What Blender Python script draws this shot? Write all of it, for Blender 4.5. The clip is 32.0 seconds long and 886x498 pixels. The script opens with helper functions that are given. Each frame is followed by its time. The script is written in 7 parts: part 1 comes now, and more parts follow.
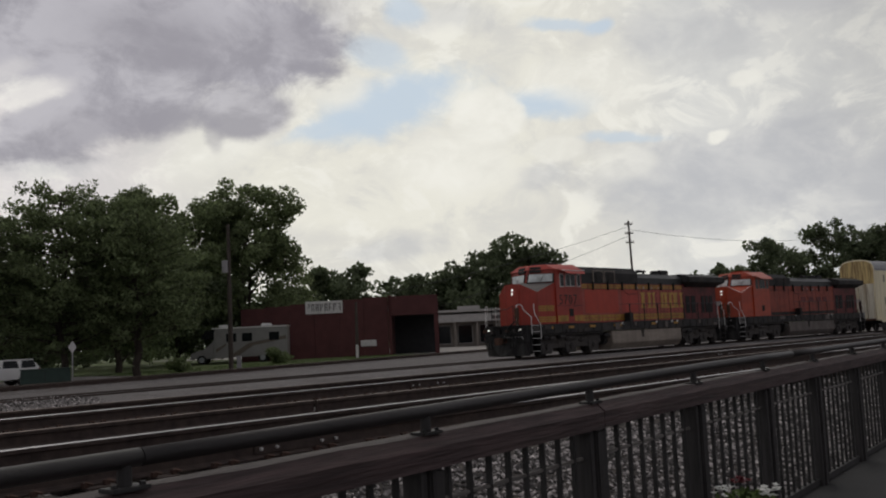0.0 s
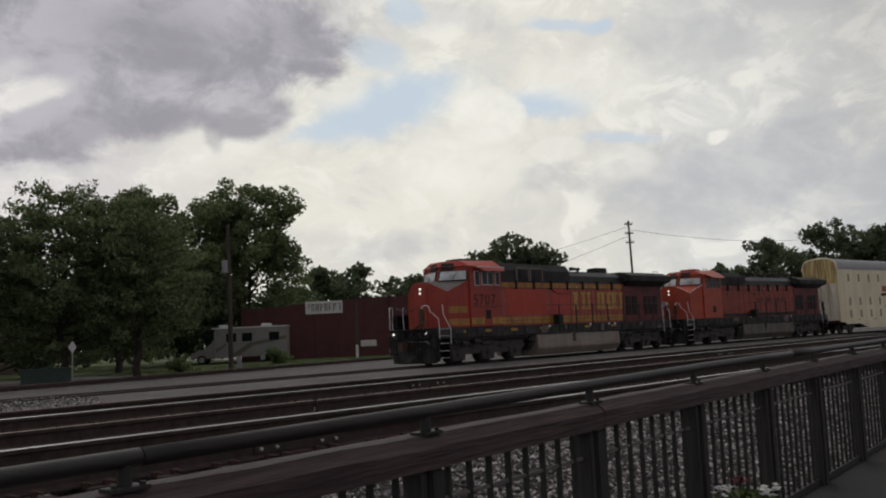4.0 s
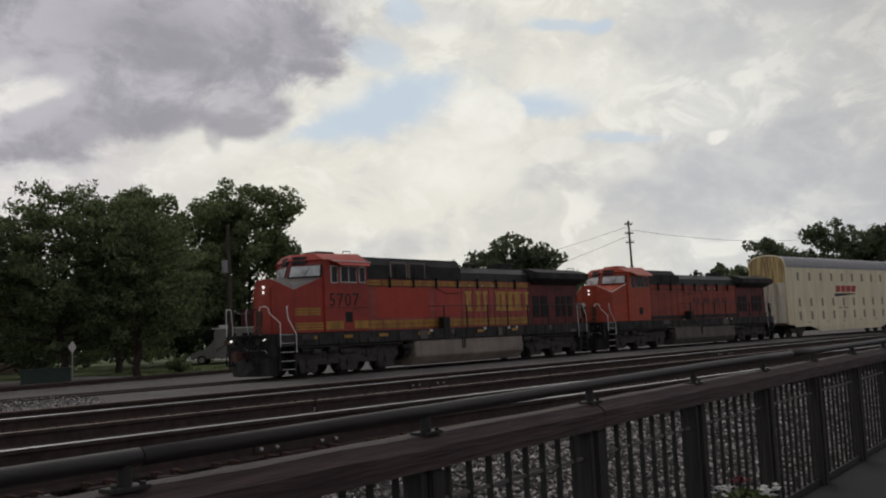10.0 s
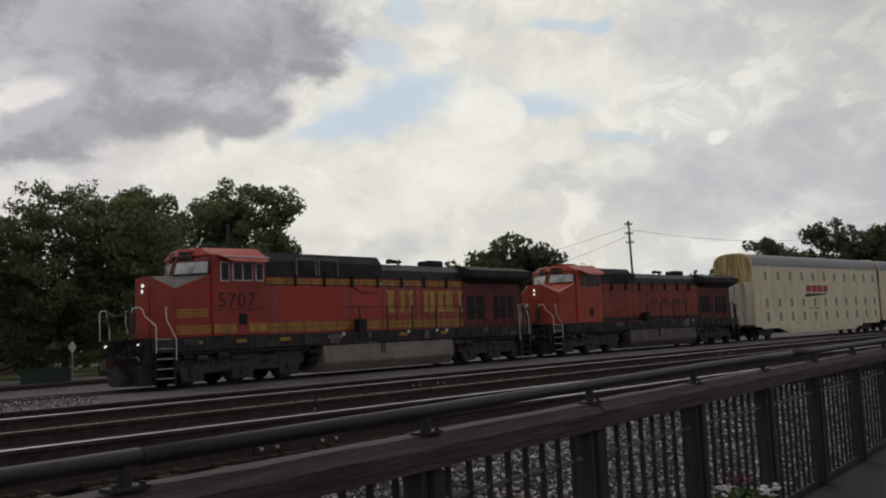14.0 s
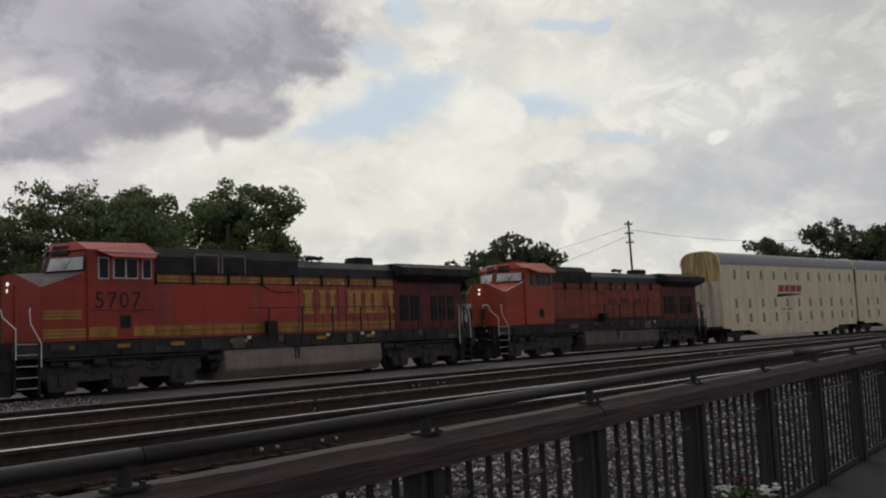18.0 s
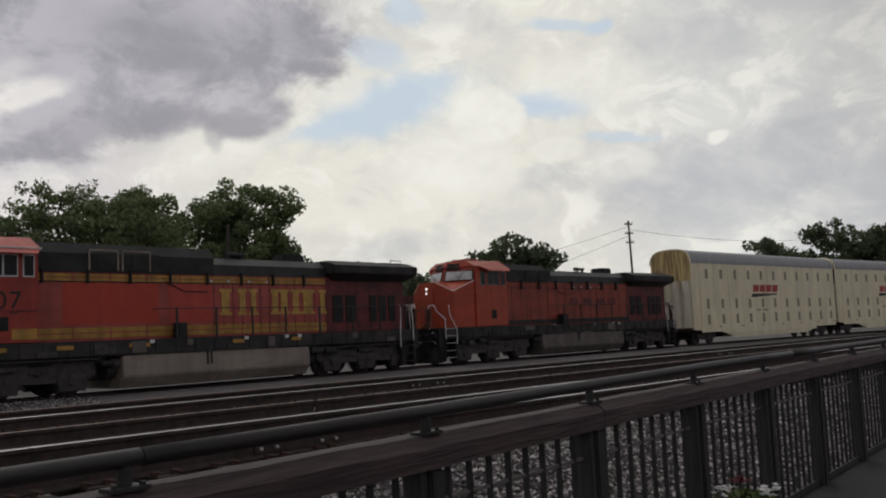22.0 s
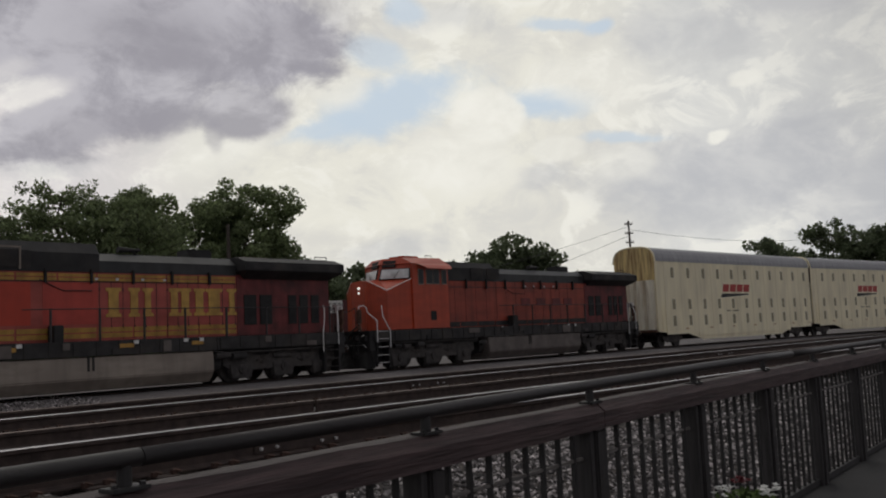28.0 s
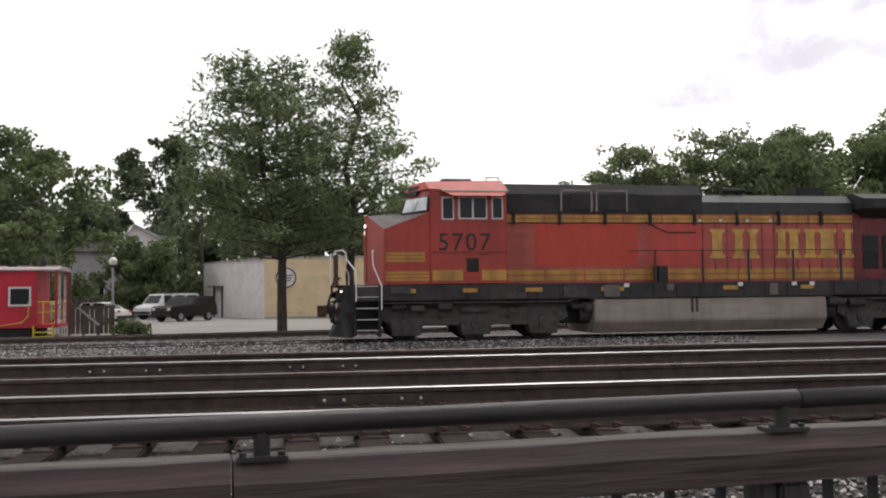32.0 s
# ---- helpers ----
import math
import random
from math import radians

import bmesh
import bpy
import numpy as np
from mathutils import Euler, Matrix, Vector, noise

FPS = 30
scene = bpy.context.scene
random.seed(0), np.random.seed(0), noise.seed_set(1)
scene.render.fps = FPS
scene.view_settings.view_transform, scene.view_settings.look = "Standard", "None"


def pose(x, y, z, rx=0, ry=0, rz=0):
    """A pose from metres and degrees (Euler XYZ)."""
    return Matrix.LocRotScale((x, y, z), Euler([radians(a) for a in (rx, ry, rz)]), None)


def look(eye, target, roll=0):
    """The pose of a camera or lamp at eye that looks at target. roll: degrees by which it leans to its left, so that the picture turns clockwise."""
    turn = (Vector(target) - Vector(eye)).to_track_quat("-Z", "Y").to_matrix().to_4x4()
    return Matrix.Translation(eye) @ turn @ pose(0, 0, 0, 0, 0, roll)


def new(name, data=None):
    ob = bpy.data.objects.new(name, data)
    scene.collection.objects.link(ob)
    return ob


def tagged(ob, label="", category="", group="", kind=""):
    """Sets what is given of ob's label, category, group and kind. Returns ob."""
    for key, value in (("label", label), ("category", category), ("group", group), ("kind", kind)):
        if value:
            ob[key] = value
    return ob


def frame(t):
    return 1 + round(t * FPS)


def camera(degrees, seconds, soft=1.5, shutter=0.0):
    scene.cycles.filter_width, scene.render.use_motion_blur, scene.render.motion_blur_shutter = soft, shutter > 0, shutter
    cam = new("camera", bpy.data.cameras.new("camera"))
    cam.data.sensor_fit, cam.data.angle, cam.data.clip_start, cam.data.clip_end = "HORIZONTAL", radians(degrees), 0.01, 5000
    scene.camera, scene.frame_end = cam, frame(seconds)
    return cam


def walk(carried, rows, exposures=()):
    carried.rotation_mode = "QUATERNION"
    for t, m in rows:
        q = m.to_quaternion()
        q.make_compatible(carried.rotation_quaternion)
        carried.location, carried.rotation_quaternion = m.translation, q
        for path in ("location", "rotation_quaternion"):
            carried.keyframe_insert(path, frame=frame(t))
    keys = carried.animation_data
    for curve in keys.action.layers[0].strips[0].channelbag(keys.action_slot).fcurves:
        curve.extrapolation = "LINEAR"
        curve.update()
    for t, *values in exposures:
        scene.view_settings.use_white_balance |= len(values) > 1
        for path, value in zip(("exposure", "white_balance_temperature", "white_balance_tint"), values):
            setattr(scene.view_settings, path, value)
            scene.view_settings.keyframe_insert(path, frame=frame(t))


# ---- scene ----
import itertools

EYE = (0.0, 0.0, 1.384)
TRAIN_Y = 29.03


def aim(yaw, pitch, roll):
    return pose(*EYE, 90 + pitch, roll, yaw)


cam = camera(51.43, 32.0, soft=2.0, shutter=0.3)
STILL = (-47.605, 5.352, 2.594)
PATH = [(0.0, STILL), (28.5, STILL), (28.8, (-47.40, 5.34, 2.62)), (29.0, (-46.645, 5.28, 2.66)), (29.3, (-39.338, 5.50, 2.26)),
        (29.5, (-34.433, 5.574, 2.05)), (29.8, (-26.55, 5.762, 1.64)), (30.0, (-22.326, 5.813, 1.379)), (30.3, (-17.218, 5.781, 1.04)),
        (30.5, (-14.823, 5.77, 1.0)), (30.75, (-12.2, 5.1, 0.9)), (31.0, (-10.366, 4.056, 0.827)), (31.5, (-9.179, 3.08, 0.726)), (32.0, (-8.483, 2.863, 0.696))]
EXPOSURES = [(0.0, 0.0), (28.8, 0.0), (29.4, 0.1), (30.0, 0.28), (30.5, 0.4), (31.0, 0.6), (31.5, 1.08), (32.0, 1.38)]
walk(cam, [(t, aim(*a)) for t, a in PATH], EXPOSURES)


# ---- sky and light ----
def direction(az, el):
    a, e = radians(az), radians(el)
    return (math.sin(a) * math.cos(e), math.cos(a) * math.cos(e), math.sin(e))


def make_sky():
    world = bpy.data.worlds.new("sky")
    scene.world = world
    world.use_nodes = True
    nt = world.node_tree
    nt.nodes.clear()
    N, Lk = nt.nodes.new, nt.links.new

    def math_node(op, a, b=None, clamp=False):
        n = N("ShaderNodeMath")
        n.operation, n.use_clamp = op, clamp
        for i, v in enumerate((a, b)):
            if v is None:
                continue
            if isinstance(v, (int, float)):
                n.inputs[i].default_value = v
            else:
                Lk(v, n.inputs[i])
        return n.outputs[0]

    def smooth(v, lo, hi):
        n = N("ShaderNodeMapRange")
        n.interpolation_type = "SMOOTHSTEP"
        Lk(v, n.inputs[0])
        n.inputs[1].default_value, n.inputs[2].default_value = lo, hi
        return n.outputs[0]

    def mix(f, a, b):
        n = N("ShaderNodeMix")
        n.data_type = "RGBA"
        if isinstance(f, (int, float)):
            n.inputs[0].default_value = f
        else:
            Lk(f, n.inputs[0])
        for i, v in ((6, a), (7, b)):
            if isinstance(v, tuple):
                n.inputs[i].default_value = (*v, 1)
            else:
                Lk(v, n.inputs[i])
        return n.outputs[2]

    coord = N("ShaderNodeTexCoord").outputs["Generated"]
    sep = N("ShaderNodeSeparateXYZ")
    Lk(coord, sep.inputs[0])
    def fbm(scale, detail, rough, shift, dist=0.0):
        mp = N("ShaderNodeMapping")
        mp.inputs[1].default_value = (shift, shift * 0.7, shift * 0.3)
        mp.inputs[3].default_value = (1, 1, 1.5)
        Lk(coord, mp.inputs[0])
        n = N("ShaderNodeTexNoise")
        Lk(mp.outputs[0], n.inputs["Vector"])
        n.inputs["Scale"].default_value, n.inputs["Detail"].default_value = scale, detail
        n.inputs["Roughness"].default_value, n.inputs["Distortion"].default_value = rough, dist
        return n.outputs["Fac"]

    # directions as slopes right of and above one bearing, with a ragged warp for the clouds' borders
    forward, right = N("ShaderNodeVectorMath"), N("ShaderNodeVectorMath")
    for node, bearing in ((forward, 47.6), (right, 137.6)):
        node.operation = "DOT_PRODUCT"
        Lk(coord, node.inputs[0])
        node.inputs[1].default_value = direction(bearing, 0)
    ahead = math_node("MAXIMUM", forward.outputs["Value"], 0.12)
    mid, fine, tiny = fbm(5.5, 9, 0.6, 7.7, 0.6), fbm(14.0, 8, 0.62, 1.3, 0.5), fbm(34.0, 6, 0.6, 4.9, 0.4)
    big = fbm(2.6, 4, 0.5, 3.1, 0.2)
    wave = math_node("ADD", math_node("SUBTRACT", mid, 0.5), math_node("MULTIPLY", math_node("SUBTRACT", fine, 0.5), 0.7))
    rag = math_node("ADD", wave, math_node("MULTIPLY", math_node("SUBTRACT", tiny, 0.5), 0.35))
    slope_u = math_node("ADD", math_node("DIVIDE", right.outputs["Value"], ahead), math_node("MULTIPLY", math_node("SUBTRACT", fbm(9.0, 5, 0.6, 11.0), 0.5), 0.05))
    slope_v = math_node("ADD", math_node("DIVIDE", sep.outputs[2], ahead), math_node("MULTIPLY", math_node("SUBTRACT", fbm(9.0, 5, 0.6, 17.0), 0.5), 0.035))

    def mass(u, v, ru, rv, tilt, edge, ragged, strength):
        """A cloud mass or gap: a tilted oval with a soft, ragged border; its share from 0 to strength."""
        c, sn = math.cos(radians(tilt)), math.sin(radians(tilt))
        du, dv = math_node("SUBTRACT", slope_u, u), math_node("SUBTRACT", slope_v, v)
        p = math_node("ADD", math_node("MULTIPLY", du, c / ru), math_node("MULTIPLY", dv, sn / ru))
        q = math_node("ADD", math_node("MULTIPLY", du, -sn / rv), math_node("MULTIPLY", dv, c / rv))
        far = math_node("SQRT", math_node("ADD", math_node("MULTIPLY", p, p), math_node("MULTIPLY", q, q)))
        far = math_node("ADD", far, math_node("MULTIPLY", rag, ragged * 1.6))
        n = N("ShaderNodeMapRange")
        n.interpolation_type = "SMOOTHSTEP"
        Lk(far, n.inputs[0])
        n.inputs[1].default_value, n.inputs[2].default_value = 1.0 + edge, max(0.05, 1.0 - edge)
        n.inputs[4].default_value = strength
        return n.outputs[0]

    air = N("ShaderNodeTexSky")
    air.sky_type, air.sun_disc = "NISHITA", False
    air.sun_elevation, air.sun_rotation, air.air_density, air.dust_density = radians(58), radians(40), 1.0, 1.5
    clear = N("ShaderNodeVectorMath")
    clear.operation = "SCALE"
    Lk(air.outputs[0], clear.inputs[0])
    clear.inputs["Scale"].default_value = 0.10
    blue = mix(0.85, clear.outputs[0], (0.565, 0.65, 0.725))
    # thin bright overcast: cream ahead, greyer to the east, dimmer and white to the west
    base = mix(smooth(wave, -0.16, 0.14), (0.70, 0.685, 0.635), (0.80, 0.782, 0.70))
    east = mix(smooth(wave, -0.14, 0.16), (0.60, 0.603, 0.60), (0.71, 0.708, 0.68))
    base = mix(smooth(slope_u, 0.16, 0.30), base, east)
    pink = mix(smooth(wave, -0.14, 0.16), (0.68, 0.65, 0.645), (0.80, 0.765, 0.75))
    base = mix(smooth(slope_u, -0.20, -0.40), base, pink)
    west = mix(smooth(wave, -0.16, 0.16), (0.43, 0.428, 0.425), (0.50, 0.494, 0.487))
    base = mix(smooth(slope_u, -0.50, -0.78), base, west)
    base = mix(math_node("MULTIPLY", smooth(fine, 0.51, 0.62), 0.6), base, mix(smooth(slope_u, -0.50, -0.78), (0.87, 0.855, 0.79), (0.56, 0.553, 0.545)))
    base = mix(math_node("MULTIPLY", smooth(fine, 0.47, 0.34), 0.35), base, mix(smooth(slope_u, -0.50, -0.78), (0.63, 0.625, 0.605), (0.42, 0.418, 0.415)))
    # rows: slope right, slope up, half width, half height, tilt, soft edge, raggedness, strength
    grey_masses = ((0.348, 0.169, 0.118, 0.054, 10, 0.5, 0.9, 0.85),
            (0.255, 0.18, 0.068, 0.035, 0, 0.5, 0.9, 0.55),
            (0.451, 0.136, 0.081, 0.057, 0, 0.6, 0.8, 0.7),
            (0.413, 0.356, 0.07, 0.022, -5, 0.5, 0.7, 0.9),
            (0.246, 0.324, 0.025, 0.029, 30, 0.5, 0.9, 0.5),
            (0.114, 0.169, 0.03, 0.015, 0, 0.5, 0.7, 0.6),
            (-0.054, 0.096, 0.046, 0.011, 0, 0.5, 0.7, 0.5),
            (0.197, 0.154, 0.043, 0.025, 0, 0.6, 0.8, 0.45),
            (0.026, 0.357, 0.057, 0.02, 0, 0.6, 0.9, 0.5),
            (0.336, 0.34, 0.076, 0.039, 0, 0.7, 0.8, 0.35),
            (-0.442, 0.211, 0.068, 0.019, 0, 0.6, 0.7, 0.45))
    blue_gaps = ((-0.041, 0.257, 0.083, 0.03, 14, 0.5, 1.0, 0.95),
            (-0.111, 0.236, 0.047, 0.01, 14, 0.5, 1.0, 0.75),
            (0.125, 0.251, 0.05, 0.017, -4, 0.5, 1.0, 0.95),
            (0.191, 0.332, 0.016, 0.008, 15, 0.5, 1.0, 0.9),
            (0.142, 0.339, 0.035, 0.008, -10, 0.5, 1.0, 0.75),
            (-0.061, 0.316, 0.041, 0.018, -20, 0.5, 1.0, 0.7),
            (0.213, 0.209, 0.044, 0.007, 0, 0.5, 1.0, 0.7),
            (-0.024, 0.366, 0.025, 0.014, -30, 0.5, 1.0, 0.8),
            (0.004, 0.277, 0.025, 0.01, 0, 0.5, 1.0, 0.6))
    white_heaps = ((0.06, 0.239, 0.039, 0.032, 0, 0.16, 0.45, 0.95),
            (0.019, 0.187, 0.068, 0.038, 0, 0.4, 0.8, 0.7),
            (0.349, 0.267, 0.021, 0.01, 10, 0.3, 0.6, 0.9),
            (0.316, 0.208, 0.016, 0.007, 15, 0.3, 0.6, 0.9),
            (0.134, 0.196, 0.028, 0.014, 0, 0.3, 0.6, 0.8),
            (-0.109, 0.282, 0.038, 0.023, -25, 0.4, 0.8, 0.8),
            (-0.23, 0.221, 0.069, 0.025, 25, 0.5, 0.8, 0.8),
            (0.173, 0.27, 0.069, 0.026, -5, 0.5, 0.9, 0.7),
            (-0.184, 0.279, 0.038, 0.014, 0, 0.4, 0.8, 0.8),
            (0.211, 0.179, 0.031, 0.021, 0, 0.3, 0.7, 0.5))
    dark_masses = ((-0.403, 0.367, 0.208, 0.079, 0, 0.176, 0.55, 1.0),
            (-0.208, 0.338, 0.113, 0.055, -8, 0.2, 0.6, 1.0),
            (-0.404, 0.254, 0.112, 0.037, 14, 0.224, 0.6, 0.95),
            (-0.322, 0.298, 0.088, 0.058, 0, 0.24, 0.5, 0.95),
            (-0.125, 0.361, 0.057, 0.039, 0, 0.5, 0.8, 0.55),
            (-0.21, 0.26, 0.051, 0.031, -10, 0.3, 0.35, 0.9),
            (-0.239, 0.234, 0.01, 0.017, 0, 0.5, 0.5, 0.5))
    dark_cores = ((-0.309, 0.349, 0.101, 0.039, -10, 0.7, 0.8, 0.6),
            (-0.151, 0.336, 0.057, 0.026, -20, 0.7, 0.8, 0.5),
            (-0.367, 0.243, 0.069, 0.023, 10, 0.7, 0.8, 0.5))
    bright_holes = ((-0.434, 0.289, 0.032, 0.014, 10, 0.6, 1.1, 0.8),
            (-0.466, 0.318, 0.025, 0.01, 0, 0.5, 0.7, 0.4))
    west_gaps = ((-0.896, 0.486, 0.131, 0.034, 0, 0.5, 0.6, 0.85),)
    west_masses = ((-0.756, 0.306, 0.109, 0.02, -8, 0.5, 0.6, 0.7), (-1.084, 0.422, 0.069, 0.027, 0, 0.6, 0.6, 0.3))
    west_heaps = ((-1.038, 0.463, 0.121, 0.03, 0, 0.4, 0.6, 0.8),)
    pale_grey = mix(smooth(rag, -0.18, 0.18), (0.50, 0.508, 0.53), (0.60, 0.60, 0.605))
    bright = mix(smooth(rag, -0.18, 0.18), (0.78, 0.765, 0.70), (0.87, 0.855, 0.79))
    slate = mix(smooth(wave, -0.11, 0.12), (0.335, 0.325, 0.362), (0.49, 0.478, 0.515))
    west_blue = mix(0.9, clear.outputs[0], (0.42, 0.485, 0.53))
    for rows, tone in ((grey_masses, pale_grey), (blue_gaps, blue), (white_heaps, bright), (dark_masses, slate), (dark_cores, (0.315, 0.303, 0.338)), (bright_holes, (0.74, 0.715, 0.70)),
                       (west_gaps, west_blue), (west_masses, (0.40, 0.40, 0.41)), (west_heaps, (0.56, 0.553, 0.545))):
        for row in rows:
            base = mix(mass(*row), base, tone)
    # a thick dark deck overhead and towards the viewer's back
    back = smooth(math_node("ADD", sep.outputs[1], math_node("MULTIPLY", sep.outputs[2], -0.55)), 0.35, -0.25)
    deck = mix(smooth(big, 0.35, 0.65), (0.188, 0.184, 0.199), (0.325, 0.32, 0.345))
    base = mix(math_node("MULTIPLY", back, 0.92), base, deck)
    bg = N("ShaderNodeBackground")
    Lk(base, bg.inputs[0])
    bg.inputs[1].default_value = 1.0
    Lk(bg.outputs[0], N("ShaderNodeOutputWorld").inputs[0])


make_sky()
sun_data = bpy.data.lights.new("sun", "SUN")
sun_data.energy, sun_data.angle, sun_data.color = 0.5, radians(25), (1.0, 0.95, 0.88)
sun = new("sun", sun_data)
sun.matrix_world = look((30, 40, 90), (12, 10, 0))

# ---- materials ----
def mat(name, color, rough=0.7, metal=0.0, scale=6.0, vary=0.25, bump=0.0, bump_scale=40.0, stain=None, stain_amount=0.5, stain_scale=1.2, stretch=(1, 1, 1), island=0.0, random=0.0, spec=0.5, through_light=0.0, skew=1.0, streak=0.0):
    m = bpy.data.materials.new(name)
    m.use_nodes = True
    nt = m.node_tree
    N, Lk = nt.nodes.new, nt.links.new
    b = nt.nodes["Principled BSDF"]
    b.inputs["Roughness"].default_value, b.inputs["Metallic"].default_value = rough, metal
    b.inputs["Specular IOR Level"].default_value = spec
    co = N("ShaderNodeTexCoord")
    mp = N("ShaderNodeMapping")
    mp.inputs[3].default_value = stretch
    Lk(co.outputs["Object"], mp.inputs[0])
    n1 = N("ShaderNodeTexNoise")
    n1.inputs["Scale"].default_value, n1.inputs["Detail"].default_value = scale, 8
    Lk(mp.outputs[0], n1.inputs["Vector"])
    ramp = N("ShaderNodeMapRange")
    Lk(n1.outputs["Fac"], ramp.inputs[0])
    ramp.inputs[1].default_value, ramp.inputs[2].default_value = 0.3, 0.7
    ramp.inputs[3].default_value, ramp.inputs[4].default_value = 1 - vary, 1 + vary
    val = ramp.outputs[0]

    def times(a, f):
        k = N("ShaderNodeMath")
        k.operation = "MULTIPLY"
        Lk(a, k.inputs[0])
        Lk(f, k.inputs[1])
        return k.outputs[0]

    if island or random:
        info = N("ShaderNodeNewGeometry").outputs["Random Per Island"] if island else N("ShaderNodeObjectInfo").outputs["Random"]
        r2 = N("ShaderNodeMapRange")
        pw = N("ShaderNodeMath")
        pw.operation = "POWER"
        Lk(info, pw.inputs[0])
        pw.inputs[1].default_value = skew
        Lk(pw.outputs[0], r2.inputs[0])
        amount = island or random
        r2.inputs[3].default_value, r2.inputs[4].default_value = 1 - amount, 1 + amount
        val = times(val, r2.outputs[0])
    if streak:
        run = N("ShaderNodeMapping")
        run.inputs[3].default_value = (2.4, 2.4, 0.22)
        Lk(co.outputs["Object"], run.inputs[0])
        n4 = N("ShaderNodeTexNoise")
        n4.inputs["Scale"].default_value, n4.inputs["Detail"].default_value = 1.6, 7
        Lk(run.outputs[0], n4.inputs["Vector"])
        r4 = N("ShaderNodeMapRange")
        Lk(n4.outputs["Fac"], r4.inputs[0])
        r4.inputs[1].default_value, r4.inputs[2].default_value = 0.42, 0.68
        r4.inputs[3].default_value, r4.inputs[4].default_value = 1.0 + streak * 0.3, 1.0 - streak
        val = times(val, r4.outputs[0])
    sc = N("ShaderNodeVectorMath")
    sc.operation = "SCALE"
    sc.inputs[0].default_value = color
    Lk(val, sc.inputs["Scale"])
    out = sc.outputs[0]
    if stain:
        n2 = N("ShaderNodeTexNoise")
        n2.inputs["Scale"].default_value, n2.inputs["Detail"].default_value = stain_scale, 6
        Lk(mp.outputs[0], n2.inputs["Vector"])
        r3 = N("ShaderNodeMapRange")
        Lk(n2.outputs["Fac"], r3.inputs[0])
        r3.inputs[1].default_value, r3.inputs[2].default_value, r3.inputs[4].default_value = 0.48, 0.72, stain_amount
        mx = N("ShaderNodeMix")
        mx.data_type = "RGBA"
        Lk(r3.outputs[0], mx.inputs[0])
        Lk(out, mx.inputs[6])
        mx.inputs[7].default_value = (*stain, 1)
        out = mx.outputs[2]
    Lk(out, b.inputs["Base Color"])
    if bump:
        n3 = N("ShaderNodeTexNoise")
        n3.inputs["Scale"].default_value, n3.inputs["Detail"].default_value = bump_scale, 5
        Lk(mp.outputs[0], n3.inputs["Vector"])
        bp = N("ShaderNodeBump")
        bp.inputs["Strength"].default_value, bp.inputs["Distance"].default_value = bump, 0.02
        Lk(n3.outputs["Fac"], bp.inputs["Height"])
        Lk(bp.outputs[0], b.inputs["Normal"])
    if through_light:
        tr = N("ShaderNodeBsdfTranslucent")
        Lk(out, tr.inputs[0])
        add = N("ShaderNodeMixShader")
        add.inputs[0].default_value = through_light
        Lk(b.outputs[0], add.inputs[1])
        Lk(tr.outputs[0], add.inputs[2])
        Lk(add.outputs[0], nt.nodes["Material Output"].inputs[0])
    return m


ORANGE = mat("orange_paint", (0.37, 0.043, 0.027), 0.42, 0, 1.6, 0.16, stain=(0.16, 0.035, 0.025), stain_amount=0.35, stain_scale=0.8, stretch=(0.5, 1, 1.6), streak=0.16)
ORANGE_NEW = mat("fresh_orange_paint", (0.43, 0.058, 0.022), 0.38, 0, 2.0, 0.12, stain=(0.2, 0.04, 0.025), stain_amount=0.25, stain_scale=0.7, stretch=(0.5, 1, 1.6), streak=0.14)
# repainted panels; on the lead cab roof the lighter red paints in skylight
PATCH_AND_ROOF = mat("repaint_and_skylit_roof_orange", (0.46, 0.06, 0.042), 0.5, 0, 2.5, 0.12, streak=0.12)
FADED = mat("faded_orange_paint", (0.40, 0.080, 0.062), 0.5, 0, 1.6, 0.16, stain=(0.2, 0.035, 0.022), stain_amount=0.45, stain_scale=0.9, stretch=(0.6, 1, 1.6), streak=0.16)
REPAINT = mat("saturated_repaint", (0.46, 0.047, 0.022), 0.42, 0, 2.0, 0.1, streak=0.08)
ORANGE_DIRTY = mat("soot_dulled_orange_paint", (0.28, 0.046, 0.024), 0.5, 0, 1.6, 0.25, stain=(0.07, 0.025, 0.02), stain_amount=0.6, stain_scale=0.6, stretch=(0.5, 1, 1.4), streak=0.25)
NOSE_GREY = mat("antiglare_grey_paint", (0.15, 0.135, 0.13), 0.8, 0, 3.0, 0.25)
PLOUGH = mat("scraped_plough_iron", (0.018, 0.017, 0.017), 0.7, 0.2, 4.0, 0.5, stain=(0.10, 0.097, 0.095), stain_amount=0.5, stain_scale=1.6, stretch=(1, 1.5, 0.4))
MAROON = mat("sooty_red_paint", (0.16, 0.028, 0.028), 0.6, 0, 2.0, 0.3, stain=(0.03, 0.015, 0.015), stain_amount=0.7, streak=0.3)
YELLOW = mat("yellow_stripe", (0.43, 0.235, 0.045), 0.5, 0, 3.0, 0.22, stain=(0.16, 0.08, 0.03), stain_amount=0.45, streak=0.22)
BLACK = mat("black_paint", (0.015, 0.0145, 0.015), 0.7, 0, 3.0, 0.4, stain=(0.05, 0.045, 0.042), stain_amount=0.5)
DARKGREEN = mat("dark_hood_paint", (0.022, 0.023, 0.024), 0.45, 0, 2.0, 0.35, stain=(0.05, 0.05, 0.05), stain_amount=0.5, streak=0.3)
SILL = mat("grimy_frame", (0.028, 0.026, 0.026), 0.75, 0, 3.0, 0.4, stain=(0.075, 0.062, 0.052), stain_amount=0.5)
